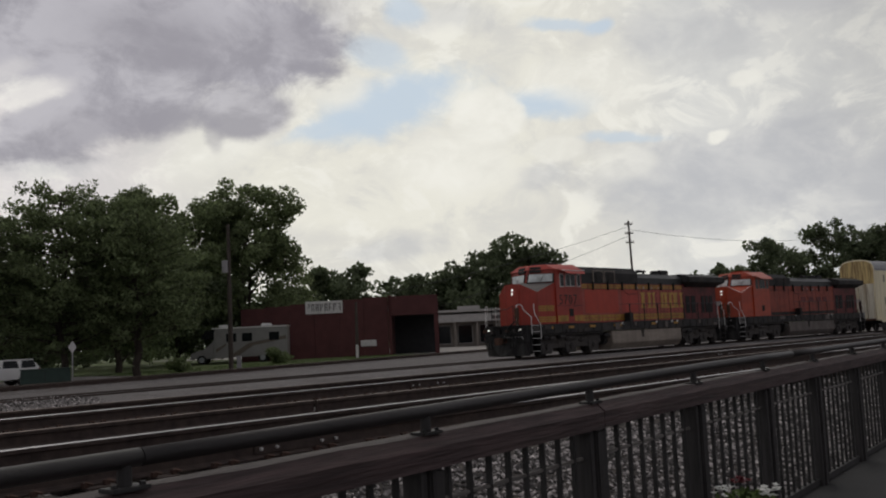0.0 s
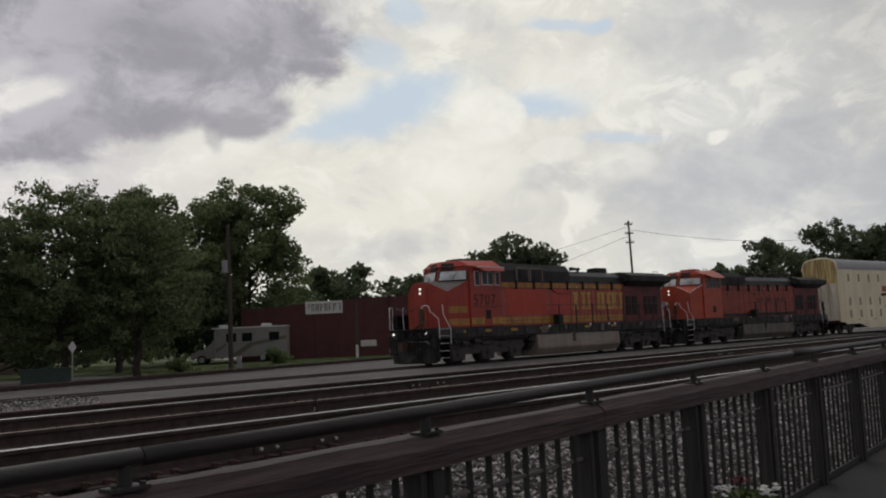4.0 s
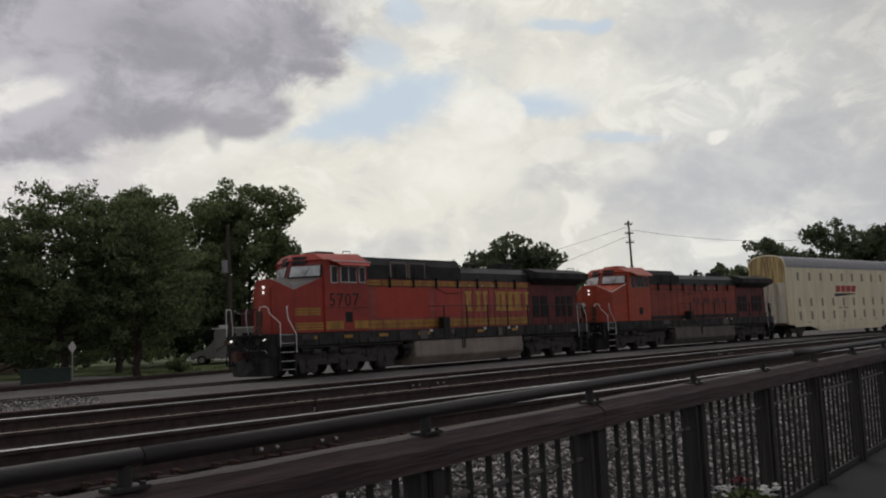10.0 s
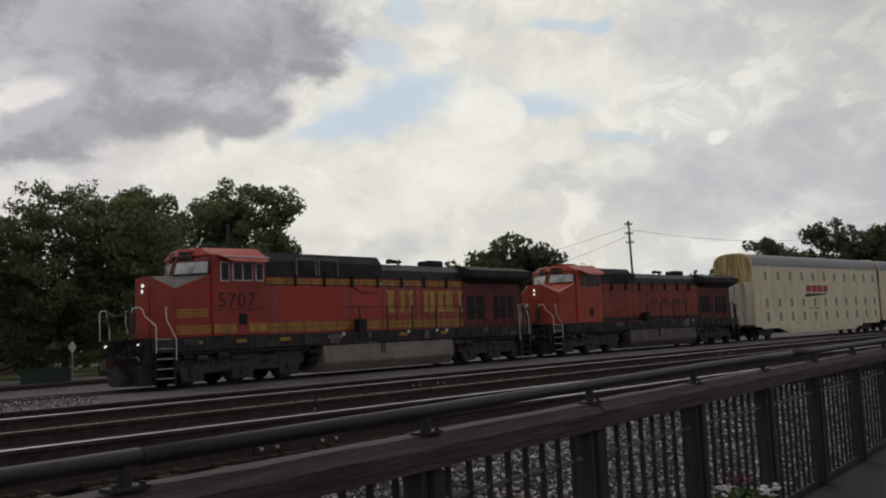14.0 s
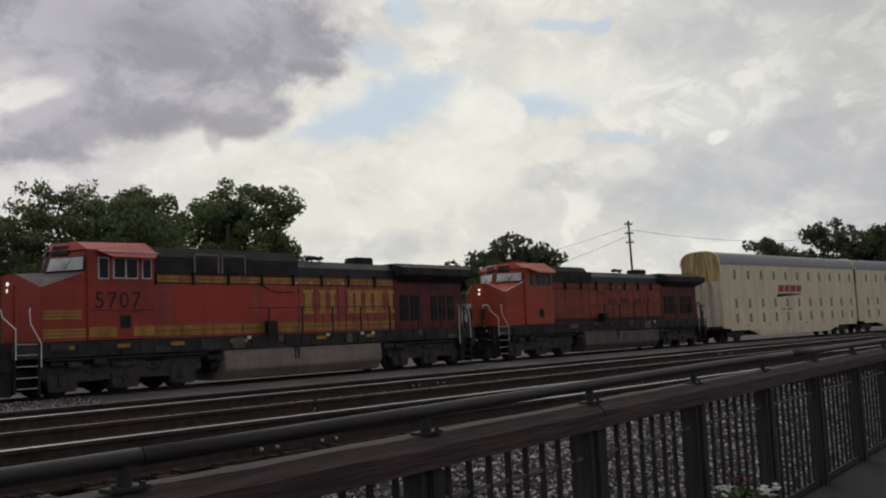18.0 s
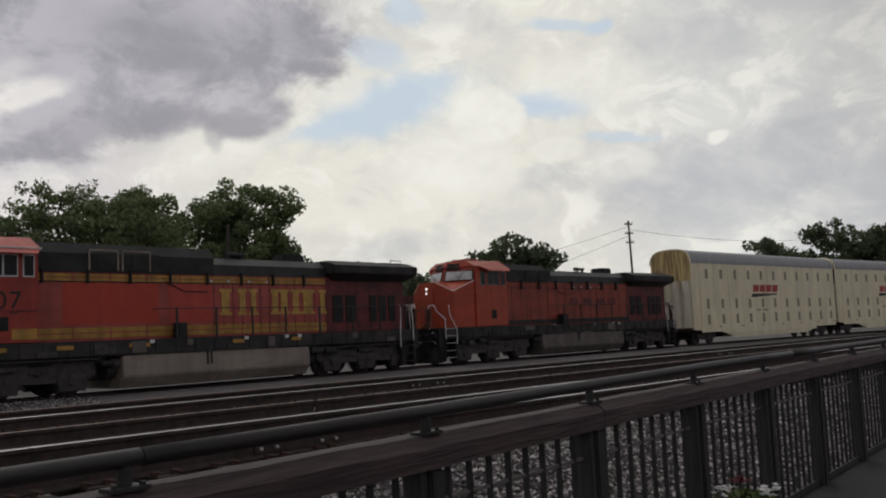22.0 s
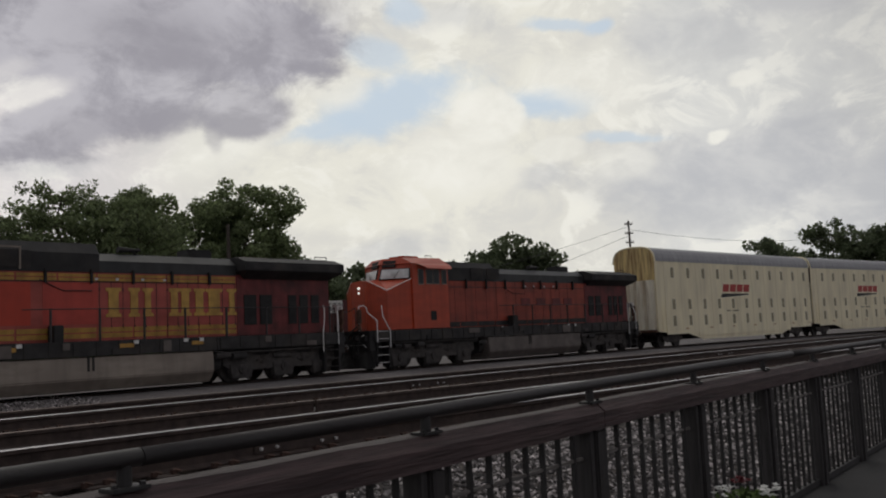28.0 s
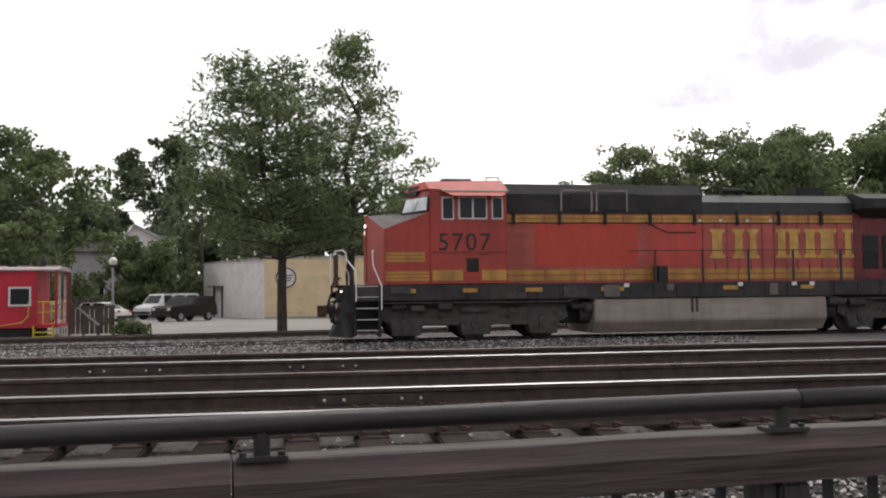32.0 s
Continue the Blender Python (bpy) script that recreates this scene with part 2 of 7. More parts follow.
TRUCK = mat("dusty_truck_iron", (0.060, 0.054, 0.052), 0.85, 0, 5.0, 0.4, bump=0.3, stain=(0.09, 0.075, 0.064), stain_amount=0.5)
TANK = mat("dusty_tank_paint", (0.29, 0.245, 0.205), 0.6, 0, 2.0, 0.2, stain=(0.10, 0.08, 0.07), stain_amount=0.6, stain_scale=1.0, stretch=(0.6, 1, 2), streak=0.14)
STEEL = mat("worn_steel", (0.34, 0.33, 0.33), 0.32, 0.9, 8.0, 0.2)
WHITE_RAIL = mat("white_handrail_and_highlight_paint", (0.86, 0.85, 0.83), 0.5, 0, 8.0, 0.1)
BOLT = mat("bright_bolt_heads", (0.55, 0.54, 0.53), 0.5, 0, 9.0, 0.2)
GREY_RAIL = mat("dark_handrail_paint", (0.03, 0.03, 0.03), 0.5, 0, 8.0, 0.2)
NUMBER = mat("black_lettering", (0.012, 0.011, 0.011), 0.5, 0, 6.0, 0.2)
LETTER = mat("yellow_lettering", (0.52, 0.31, 0.07), 0.5, 0, 4.0, 0.18, stain=(0.25, 0.09, 0.03), stain_amount=0.45, streak=0.2)
TANK_DARK = mat("sooty_tank_paint", (0.13, 0.11, 0.10), 0.65, 0, 2.0, 0.25, stain=(0.06, 0.05, 0.045), stain_amount=0.6)
LIT_LAMP = mat("lit_lamp_lens", (0.9, 0.9, 0.85), 0.2, 0, 8.0, 0.02)
LIT_LAMP.node_tree.nodes["Principled BSDF"].inputs["Emission Color"].default_value = (1.0, 0.97, 0.88, 1)
LIT_LAMP.node_tree.nodes["Principled BSDF"].inputs["Emission Strength"].default_value = 0.8
CLIP_RUST = mat("rusty_rail_clip", (0.06, 0.032, 0.024), 0.85, 0, 12.0, 0.4)
LAMP_GLASS = mat("lamp_lens", (0.85, 0.85, 0.80), 0.15, 0, 8.0, 0.05)
CREAM = mat("cream_car_panels", (0.88, 0.80, 0.57), 0.55, 0, 1.2, 0.10, stain=(0.38, 0.29, 0.17), stain_amount=0.18, stain_scale=0.8, stretch=(1, 1, 0.35), streak=0.05)
CAR_ROOF = mat("galvanised_roof", (0.33, 0.33, 0.34), 0.42, 0.55, 2.0, 0.12, stretch=(3, 0.4, 0.4))
CAR_END = mat("rusty_yellow_end", (0.62, 0.47, 0.21), 0.6, 0, 2.0, 0.2, stain=(0.16, 0.07, 0.03), stain_amount=0.85, stain_scale=2.4, stretch=(1, 2.2, 0.25))
CAR_END_WHITE = mat("white_end_door", (0.78, 0.73, 0.6), 0.6, 0, 2.0, 0.12, stain=(0.34, 0.22, 0.10), stain_amount=0.6, stain_scale=2.2, stretch=(1, 2.2, 0.3))
SLOT = mat("dark_slot", (0.33, 0.30, 0.20), 0.8, 0, 4.0, 0.2)
RED_LOGO = mat("red_lettering", (0.45, 0.05, 0.04), 0.5, 0, 4.0, 0.2)
# brown of rusty iron, also the shade painted on car ends in the gaps
RUST_AND_GAP_SHADE = mat("rust_brown_and_gap_shade", (0.09, 0.045, 0.03), 0.85, 0, 6.0, 0.4)
RAIL_TOP = mat("polished_rail_head", (0.45, 0.44, 0.45), 0.38, 1.0, 12.0, 0.12, stretch=(0.2, 1, 1))
RAIL_RUST = mat("rusty_rail", (0.055, 0.038, 0.033), 0.85, 0, 9.0, 0.4, bump=0.3, stain=(0.085, 0.06, 0.048), stain_amount=0.6)
RAIL_DULL = mat("dull_rail_head", (0.16, 0.125, 0.11), 0.5, 0.6, 9.0, 0.3)
TIE = mat("creosoted_tie", (0.036, 0.028, 0.024), 0.9, 0, 4.0, 0.4, bump=0.4, stretch=(1, 6, 1), random=0.35, stain=(0.06, 0.05, 0.044), stain_amount=0.5, spec=0.1)
STONE = mat("ballast_stone", (0.34, 0.312, 0.308), 0.85, 0, 14.0, 0.35, island=0.87, skew=3.2)
OLD_BED = mat("dirty_ballast_bed", (0.062, 0.052, 0.047), 0.95, 0, 26.0, 0.7, bump=1.0, bump_scale=22.0, stain=(0.045, 0.036, 0.031), stain_amount=0.6, stain_scale=0.7)
GRAVEL = mat("ballast_bed", (0.135, 0.124, 0.124), 0.95, 0, 26.0, 0.75, bump=1.0, bump_scale=22.0, stain=(0.085, 0.072, 0.066), stain_amount=0.6, stain_scale=0.5)
ASPHALT = mat("worn_pavement", (0.30, 0.28, 0.265), 0.9, 0, 3.0, 0.2, bump=0.2, stain=(0.12, 0.11, 0.105), stain_amount=0.4, stain_scale=0.25)
GRASS_SOIL = mat("grass_ground", (0.075, 0.105, 0.03), 0.95, 0, 2.0, 0.35, bump=0.6, bump_scale=18, stain=(0.12, 0.10, 0.06), stain_amount=0.4, stain_scale=0.4)
GRASS = mat("grass_blades", (0.09, 0.14, 0.035), 0.8, 0, 3.0, 0.3, island=0.4)
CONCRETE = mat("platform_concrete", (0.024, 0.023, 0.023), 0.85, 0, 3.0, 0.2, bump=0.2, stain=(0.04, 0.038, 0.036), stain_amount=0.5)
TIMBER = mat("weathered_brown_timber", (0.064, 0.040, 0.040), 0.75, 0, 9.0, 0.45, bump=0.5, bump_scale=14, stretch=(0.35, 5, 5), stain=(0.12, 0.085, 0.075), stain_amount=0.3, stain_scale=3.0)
TIMBER_TOP = mat("paler_timber_edge", (0.085, 0.07, 0.068), 0.8, 0, 9.0, 0.4, bump=0.5, bump_scale=14, stretch=(0.3, 6, 6))
PIPE = mat("dark_painted_pipe", (0.026, 0.022, 0.022), 0.5, 0.1, 7.0, 0.4, bump=0.15, bump_scale=60, stain=(0.06, 0.058, 0.058), stain_amount=0.5, stain_scale=4.0, stretch=(0.4, 1, 1))
POST_WOOD = mat("blackened_post_wood", (0.036, 0.032, 0.032), 0.8, 0, 7.0, 0.4, bump=0.4, stretch=(5, 5, 0.4))
PLANK_WOOD = mat("greyed_post_plank", (0.046, 0.042, 0.042), 0.8, 0, 7.0, 0.4, bump=0.4, stretch=(5, 5, 0.4))
BAR = mat("worn_pale_bar", (0.17, 0.155, 0.145), 0.55, 0.2, 9.0, 0.35)
IRON = mat("black_fence_iron", (0.03, 0.028, 0.028), 0.6, 0.2, 9.0, 0.4)
BARK = mat("tree_bark", (0.055, 0.043, 0.035), 0.95, 0, 6.0, 0.4, bump=0.8, bump_scale=10, stretch=(1, 1, 0.25))
LEAF = mat("broad_leaves", (0.165, 0.205, 0.10), 0.6, 0, 0.35, 0.3, island=0.45, through_light=0.5, spec=0.2)
NEEDLE = mat("pine_needles", (0.16, 0.20, 0.098), 0.65, 0, 0.35, 0.3, island=0.45, through_light=0.45, spec=0.2)
LEAF_FAR = mat("distant_leaves", (0.125, 0.155, 0.088), 0.7, 0, 0.2, 0.3, island=0.4, through_light=0.4, spec=0.2)
BRICK_RED = mat("painted_red_masonry", (0.105, 0.034, 0.034), 0.8, 0, 1.2, 0.15, bump=0.15, stain=(0.075, 0.026, 0.026), stain_amount=0.5, stain_scale=0.5)
DARK_INSIDE = mat("shaded_opening", (0.02, 0.02, 0.022), 0.7, 0, 2.0, 0.3)
WHITE_WALL = mat("white_painted_metal_wall", (0.82, 0.77, 0.76), 0.7, 0, 1.0, 0.06, stain=(0.42, 0.36, 0.34), stain_amount=0.3)
YELLOW_WALL = mat("pale_yellow_wall", (0.72, 0.58, 0.36), 0.75, 0, 0.8, 0.07, stain=(0.40, 0.31, 0.18), stain_amount=0.35)
WOOD_POLE = mat("grey_utility_pole_wood", (0.075, 0.06, 0.05), 0.9, 0, 6.0, 0.3, stretch=(1, 1, 0.2))
WHITE_METAL = mat("white_vehicle_paint", (0.72, 0.71, 0.70), 0.3, 0, 2.0, 0.05)
BEIGE_METAL = mat("beige_vehicle_paint", (0.27, 0.26, 0.255), 0.35, 0, 2.0, 0.08)
TAN_METAL = mat("tan_swoosh_paint", (0.15, 0.12, 0.10), 0.4, 0, 2.0, 0.1)
BLACK_METAL = mat("black_vehicle_paint", (0.012, 0.012, 0.014), 0.22, 0, 2.0, 0.2)
SILVER_METAL = mat("silver_vehicle_paint", (0.35, 0.36, 0.38), 0.3, 0.4, 2.0, 0.1)
RUBBER = mat("tyre_rubber", (0.014, 0.014, 0.014), 0.85, 0, 9.0, 0.2)
GLASS = mat("dark_window_glass", (0.014, 0.016, 0.018), 0.08, 0, 2.0, 0.2, spec=0.25)
# pale base colour stands in for sky reflection and light through the cab
CAB_GLASS = mat("brightened_windshield_glass", (0.60, 0.63, 0.63), 0.1, 0, 2.0, 0.35)
CABOOSE_RED = mat("bright_red_paint", (0.50, 0.012, 0.035), 0.45, 0, 2.0, 0.12, stain=(0.3, 0.015, 0.02), stain_amount=0.5, streak=0.1)
CABOOSE_YELLOW = mat("yellow_step_paint", (0.62, 0.50, 0.05), 0.5, 0, 4.0, 0.12)
CABOOSE_ROOF = mat("silver_roof_paint", (0.42, 0.36, 0.36), 0.5, 0.2, 3.0, 0.15, stain=(0.45, 0.2, 0.2), stain_amount=0.5, stain_scale=2.0)
FRAME_WHITE = mat("white_trim_paint", (0.70, 0.69, 0.67), 0.55, 0, 6.0, 0.08)
BROWN_WOOD = mat("brown_fence_boards", (0.085, 0.062, 0.05), 0.85, 0, 5.0, 0.3, stretch=(1, 1, 0.3), random=0.2)
SIDING = mat("grey_house_siding", (0.36, 0.35, 0.36), 0.75, 0, 1.5, 0.08)
SHINGLE = mat("pale_roof_sheet", (0.60, 0.57, 0.57), 0.7, 0, 2.0, 0.1)
PINK_WALL = mat("pinkish_stucco", (0.40, 0.30, 0.26), 0.85, 0, 1.5, 0.1)
STORE_WALL = mat("tan_store_wall", (0.22, 0.19, 0.17), 0.8, 0, 1.5, 0.12)
FASCIA = mat("pale_fascia", (0.42, 0.40, 0.39), 0.6, 0, 2.0, 0.1)
GREENBOX = mat("dark_green_enamel", (0.02, 0.045, 0.035), 0.45, 0, 3.0, 0.2)
PETAL = mat("white_petals", (0.80, 0.80, 0.78), 0.6, 0, 9.0, 0.1, through_light=0.3)
RED_PETAL = mat("dark_red_petals", (0.16, 0.02, 0.03), 0.6, 0, 9.0, 0.2)
SIGN_WHITE = mat("white_sign_face", (0.68, 0.66, 0.65), 0.6, 0, 5.0, 0.12)
SIGN_BAR = mat("grey_sign_bar", (0.10, 0.085, 0.085), 0.6, 0, 6.0, 0.2)
SIGN_BLUE = mat("blue_sign_ring", (0.03, 0.035, 0.10), 0.5, 0, 6.0, 0.2)
WIRE = mat("weathered_cable", (0.09, 0.09, 0.09), 0.7, 0, 6.0, 0.1)


# ---- building blocks ----
def part(name, bm, material, parent=None, label="", at=None, smooth=False):
    me = bpy.data.meshes.new(name)
    bm.normal_update()
    bm.to_mesh(me)
    bm.free()
    for m in material if isinstance(material, (list, tuple)) else (material,):
        me.materials.append(m)
    if smooth:
        for p in me.polygons:
            p.use_smooth = True
    ob = new(name, me)
    if at is not None:
        ob.matrix_basis = at
    if parent is not None:
        ob.parent = parent
    if label:
        ob["label"] = label
    return ob


def thing(name, label, category, m=None, group="", kind=""):
    ob = new(name)
    ob.empty_display_size = 0.2
    if m is not None:
        ob.matrix_basis = m
    return tagged(ob, label, category, group, kind)


def B():
    return bmesh.new()


def box(bm, x0, x1, y0, y1, z0, z1, bevel=0.0, mi=0):
    made = bmesh.ops.create_cube(bm, size=1.0, matrix=Matrix.Translation(((x0 + x1) / 2, (y0 + y1) / 2, (z0 + z1) / 2)) @ Matrix.Diagonal((abs(x1 - x0), abs(y1 - y0), abs(z1 - z0), 1)))
    vs = made["verts"]
    faces = set(f for v in vs for f in v.link_faces)
    for f in faces:
        f.material_index = mi
    if bevel:
        bmesh.ops.bevel(bm, geom=list(set(e for v in vs for e in v.link_edges)), offset=bevel, segments=2, affect="EDGES", clamp_overlap=True)
    return bm


def tube(bm, p, q, r, n=8, r2=None, mi=0):
    p, q = Vector(p), Vector(q)
    d = q - p
    m = Matrix.Translation((p + q) / 2) @ d.to_track_quat("Z", "Y").to_matrix().to_4x4()
    made = bmesh.ops.create_cone(bm, cap_ends=True, segments=n, radius1=r, radius2=r if r2 is None else r2, depth=d.length, matrix=m)
    for f in set(f for v in made["verts"] for f in v.link_faces):
        f.material_index = mi
    return bm


def bent(bm, pts, r, n=7):
    for a, b in zip(pts, pts[1:]):
        tube(bm, a, b, r, n)
    for a in pts[1:-1]:
        bmesh.ops.create_icosphere(bm, subdivisions=1, radius=r * 1.02, matrix=Matrix.Translation(a))
    return bm


def prism(bm, outline, axis, a, b, mi=0, bevel=0.0):
    """An outline of 2D points pushed along an axis from a to b. axis y: points are (x, z); x: (y, z); z: (x, y)."""
    def at(u, v, w):
        return {"y": (u, w, v), "x": (w, u, v), "z": (u, v, w)}[axis]
    lo, hi = [bm.verts.new(at(u, v, a)) for u, v in outline], [bm.verts.new(at(u, v, b)) for u, v in outline]
    fs = [bm.faces.new(lo), bm.faces.new(hi[::-1])]
    for i in range(len(outline)):
        j = (i + 1) % len(outline)
        fs.append(bm.faces.new((lo[j], lo[i], hi[i], hi[j])))
    for f in fs:
        f.material_index = mi
    bmesh.ops.recalc_face_normals(bm, faces=fs)
    if bevel:
        bmesh.ops.bevel(bm, geom=list(set(e for f in fs for e in f.edges)), offset=bevel, segments=2, affect="EDGES", clamp_overlap=True)
    return bm


# ---- ground, tracks, platform ----
def make_ground():
    xs = [-4500, -400, -60, -20, -8, 0, 8, 16, 24, 34, 46, 60, 80, 110, 400, 4500]
    ys = [(-4500, -0.1), (-30, -0.1), (2.2, -0.02), (3.2, 0.0), (4.0, 0.10), (4.8, 0.24), (5.5, 0.36), (7.0, 0.385), (8.6, 0.40), (9.6, 0.42), (10.4, 0.40), (11.2, 0.39), (13.2, 0.39), (13.9, 0.42), (15.2, 0.0), (16.4, -0.3), (22, -0.30),
          (26.2, -0.24), (26.8, -0.13), (27.4, -0.06), (30.9, -0.06), (31.8, -0.26), (36, -0.3), (60, -0.3), (150, -0.3), (500, -0.3), (4500, -0.3)]
    bm = B()
    rnd = random.Random(4)
    grid = [[bm.verts.new((x, y, z + ((rnd.uniform(-0.006, 0.006) if 27.1 < y < 31 or y < 15 else rnd.uniform(-0.03, 0.03)) if 2.5 < y < 40 else 0))) for x in xs] for y, z in ys]
    for j in range(len(ys) - 1):
        for i in range(len(xs) - 1):
            f = bm.faces.new((grid[j][i], grid[j][i + 1], grid[j + 1][i + 1], grid[j + 1][i]))
            f.material_index = 2 if ys[j][0] < 15.0 else 0 if ys[j][0] < 60 else 1
    tagged(part("ground", bm, [GRAVEL, GRASS_SOIL, OLD_BED], smooth=True), "grey crushed stone ballast and trodden ground round the tracks", "ground", kind="structure")


def fence_pose():
    a = radians(83.9)
    return Matrix.Translation((-math.cos(a) * 2.1, math.sin(a) * 2.1, 0)) @ pose(0, 0, 0, 0, 0, 6.1)


def bend(x):
    """Sideways offset of the main track: it drifts away from the platform, then curves gently back beyond x = 30."""
    return 0.0262 * x - 0.001116 * max(0.0, x - 30.0) ** 2 if x < 92 else -1.88 - 0.1122 * (x - 92)


def rail_mesh(length, dull, curve_from=None):
    h, bm = 0.17, B()
    outline = [(-0.07, -h), (0.07, -h), (0.07, -h + 0.012), (0.012, -h + 0.035), (0.009, -0.05), (0.036, -0.04), (0.036, -0.006), (0.028, 0.0), (-0.028, 0.0), (-0.036, -0.006), (-0.036, -0.04), (-0.009, -0.05), (-0.012, -h + 0.035), (-0.07, -h + 0.012)]
    if curve_from is None:
        prism(bm, outline, "x", 0, length)
    else:
        rows = [[bm.verts.new((x, y + bend(x + curve_from), z)) for y, z in outline] for x in [length * k / 90 for k in range(91)]]
        for u, v in zip(rows, rows[1:]):
            for k in range(len(outline)):
                bm.faces.new((u[k], u[(k + 1) % len(outline)], v[(k + 1) % len(outline)], v[k]))
        bmesh.ops.recalc_face_normals(bm, faces=bm.faces)
    bm.normal_update()
    for f in bm.faces:
        if f.normal.z > 0.3 and f.calc_center_median().z > -0.01:
            f.material_index = 1
    me = bpy.data.meshes.new("rail")
    bm.to_mesh(me)
    bm.free()
    me.materials.append(RAIL_RUST)
    me.materials.append(RAIL_DULL if dull else RAIL_TOP)
    return me


def tie_mesh():
    bm = B()
    box(bm, -0.115, 0.115, -1.3, 1.3, -0.16, 0.0, 0.012)
    for s in (-0.7175, 0.7175):
        box(bm, -0.09, 0.09, s - 0.17, s + 0.17, 0.0, 0.014, mi=1)
        for dx, dy in itertools.product((-0.08, 0.08), (-0.095, 0.095)):
            box(bm, dx - 0.018, dx + 0.018, s + dy - 0.025, s + dy + 0.018, 0.014, 0.05, mi=2)
            tube(bm, (dx, s + dy * 1.1, 0.05), (dx + 0.04, s + dy * 1.5, 0.035), 0.012, 5, mi=2)
    me = bpy.data.meshes.new("tie")
    bm.to_mesh(me)
    bm.free()
    me.materials.append(TIE)
    me.materials.append(RAIL_RUST)
    me.materials.append(CLIP_RUST)
    return me


TRACKS = []


def make_track(x0, y0, z, turn, length, dulls, label, ties, joints=(), curved=False):
    root = thing("railway_track", label, "railway track", pose(x0, y0, z, 0, 0, turn), kind="structure")
    for side, dull in zip((-0.7175, 0.7175), dulls):
        ob = new("rail", rail_mesh(length, dull, x0 if curved else None))
        ob.parent, ob.location = root, (0, side, 0)
        ob["label"] = "dull rusty rail" if dull else "rail with a polished head"
    for x, near in joints:
        side = (-0.7175 if near else 0.7175) + (bend(x + x0) if curved else 0.0)
        bm = B()
        for d in (-1, 1):
            box(bm, x - 0.46, x + 0.46, side + d * 0.012, side + d * 0.034, -0.135, -0.052, 0.004)
        jb = part("joint_bar", bm, RAIL_RUST, root, "rusty joint bar")
        for i in (0, 1, 4, 5):
            bm = B()
            tube(bm, (x - 0.40 + i * 0.16, side - 0.03, -0.092), (x - 0.40 + i * 0.16, side - 0.058, -0.092), 0.013, 7)
            part("bolt", bm, BOLT, jb, "bright bolt head")
    TRACKS.append((root, x0 if curved else None, ties))
    return root


def lay_ties():
    me = tie_mesh()
    rnd = random.Random(9)
    for root, curve_from, (a, b) in TRACKS:
        n = int((b - a) / 0.53)
        for i in range(n):
            ob = new("tie", me)
            ob.parent = root
            off = 0.0 if curve_from is None else bend(a + i * 0.53 + curve_from)
            ob.matrix_basis = pose(a + i * 0.53 + rnd.uniform(-0.03, 0.03), off + rnd.uniform(-0.04, 0.04), -0.182 + rnd.uniform(-0.008, 0.004), 0, 0, rnd.uniform(-1.2, 1.2))


def make_tracks():
    make_track(-16, 7.02, 0.62, 0, 150, (False, False), "near railway track on raised stone ballast", (8, 75), ((16.55, False), (21.0, True), (27.5, False), (33.0, True)))
    make_track(-16, 11.49 + 0.7175, 0.62, 0, 150, (False, True), "second railway track on raised stone ballast", (8, 75), ((13.87, True), (16.21, True), (28.1, True), (40.0, True)))
    make_track(-40, TRAIN_Y, 0.0, 0, 220, (False, False), "main railway track under the train", (25, 125), ((38.0, True), (50.0, True)), curved=True)
    make_track(-24, 33.0, -0.02, 12.4, 170, (True, True), "rusty side track beyond the train", (4, 60))
    bm = B()
    prism(bm, [(-1.9, -0.34), (1.9, -0.34), (1.45, -0.185), (-1.45, -0.185)], "x", 0, 170)
    tagged(part("ballast_bank", bm, GRAVEL, at=pose(-24, 33.0, -0.02, 0, 0, 12.4)), "low stone bank under the rusty side track", "ballast", kind="structure")
    root = thing("spare_rail", "spare dull rusty rail lying between the tracks", "rail", pose(-16, 9.43, 0.62))
    for k in range(12):
        ob = new("rail_length", rail_mesh(11.88, True))
        ob.parent, ob.location = root, (k * 11.9, 0.02 * math.sin(k * 2.1), 0)


def stones(name, count, xr, yr, zfun, size, seed, label):
    """Loose crushed stones, each a small broken octahedron."""
    rnd = np.random.RandomState(seed)
    base = np.array([(1, 0, 0), (-1, 0, 0), (0, 1, 0), (0, -1, 0), (0, 0, 1), (0, 0, -1)], float)
    tri = np.array([(0, 2, 4), (2, 1, 4), (1, 3, 4), (3, 0, 4), (2, 0, 5), (1, 2, 5), (3, 1, 5), (0, 3, 5)])
    x, y = rnd.uniform(*xr, count), rnd.uniform(*yr, count)
    z = np.array([zfun(b) for b in y])
    s = size * rnd.uniform(0.5, 1.3, count)
    v = base[None] * rnd.uniform(0.55, 1.15, (count, 6, 1)) + rnd.normal(0, 0.16, (count, 6, 3))
    a = rnd.uniform(0, 2 * np.pi, count)
    c, d = np.cos(a)[:, None], np.sin(a)[:, None]
    v = np.stack([v[..., 0] * c - v[..., 1] * d, v[..., 0] * d + v[..., 1] * c, v[..., 2] * 0.75], -1) * s[:, None, None]
    v += np.stack([x, y, z], -1)[:, None]
    faces = (tri[None] + 6 * np.arange(count)[:, None, None]).reshape(-1, 3)
    me = bpy.data.meshes.new(name)
    me.from_pydata(v.reshape(-1, 3).tolist(), [], faces.tolist())
    me.materials.append(STONE)
    tagged(new(name, me), label, "gravel", kind="stuff")


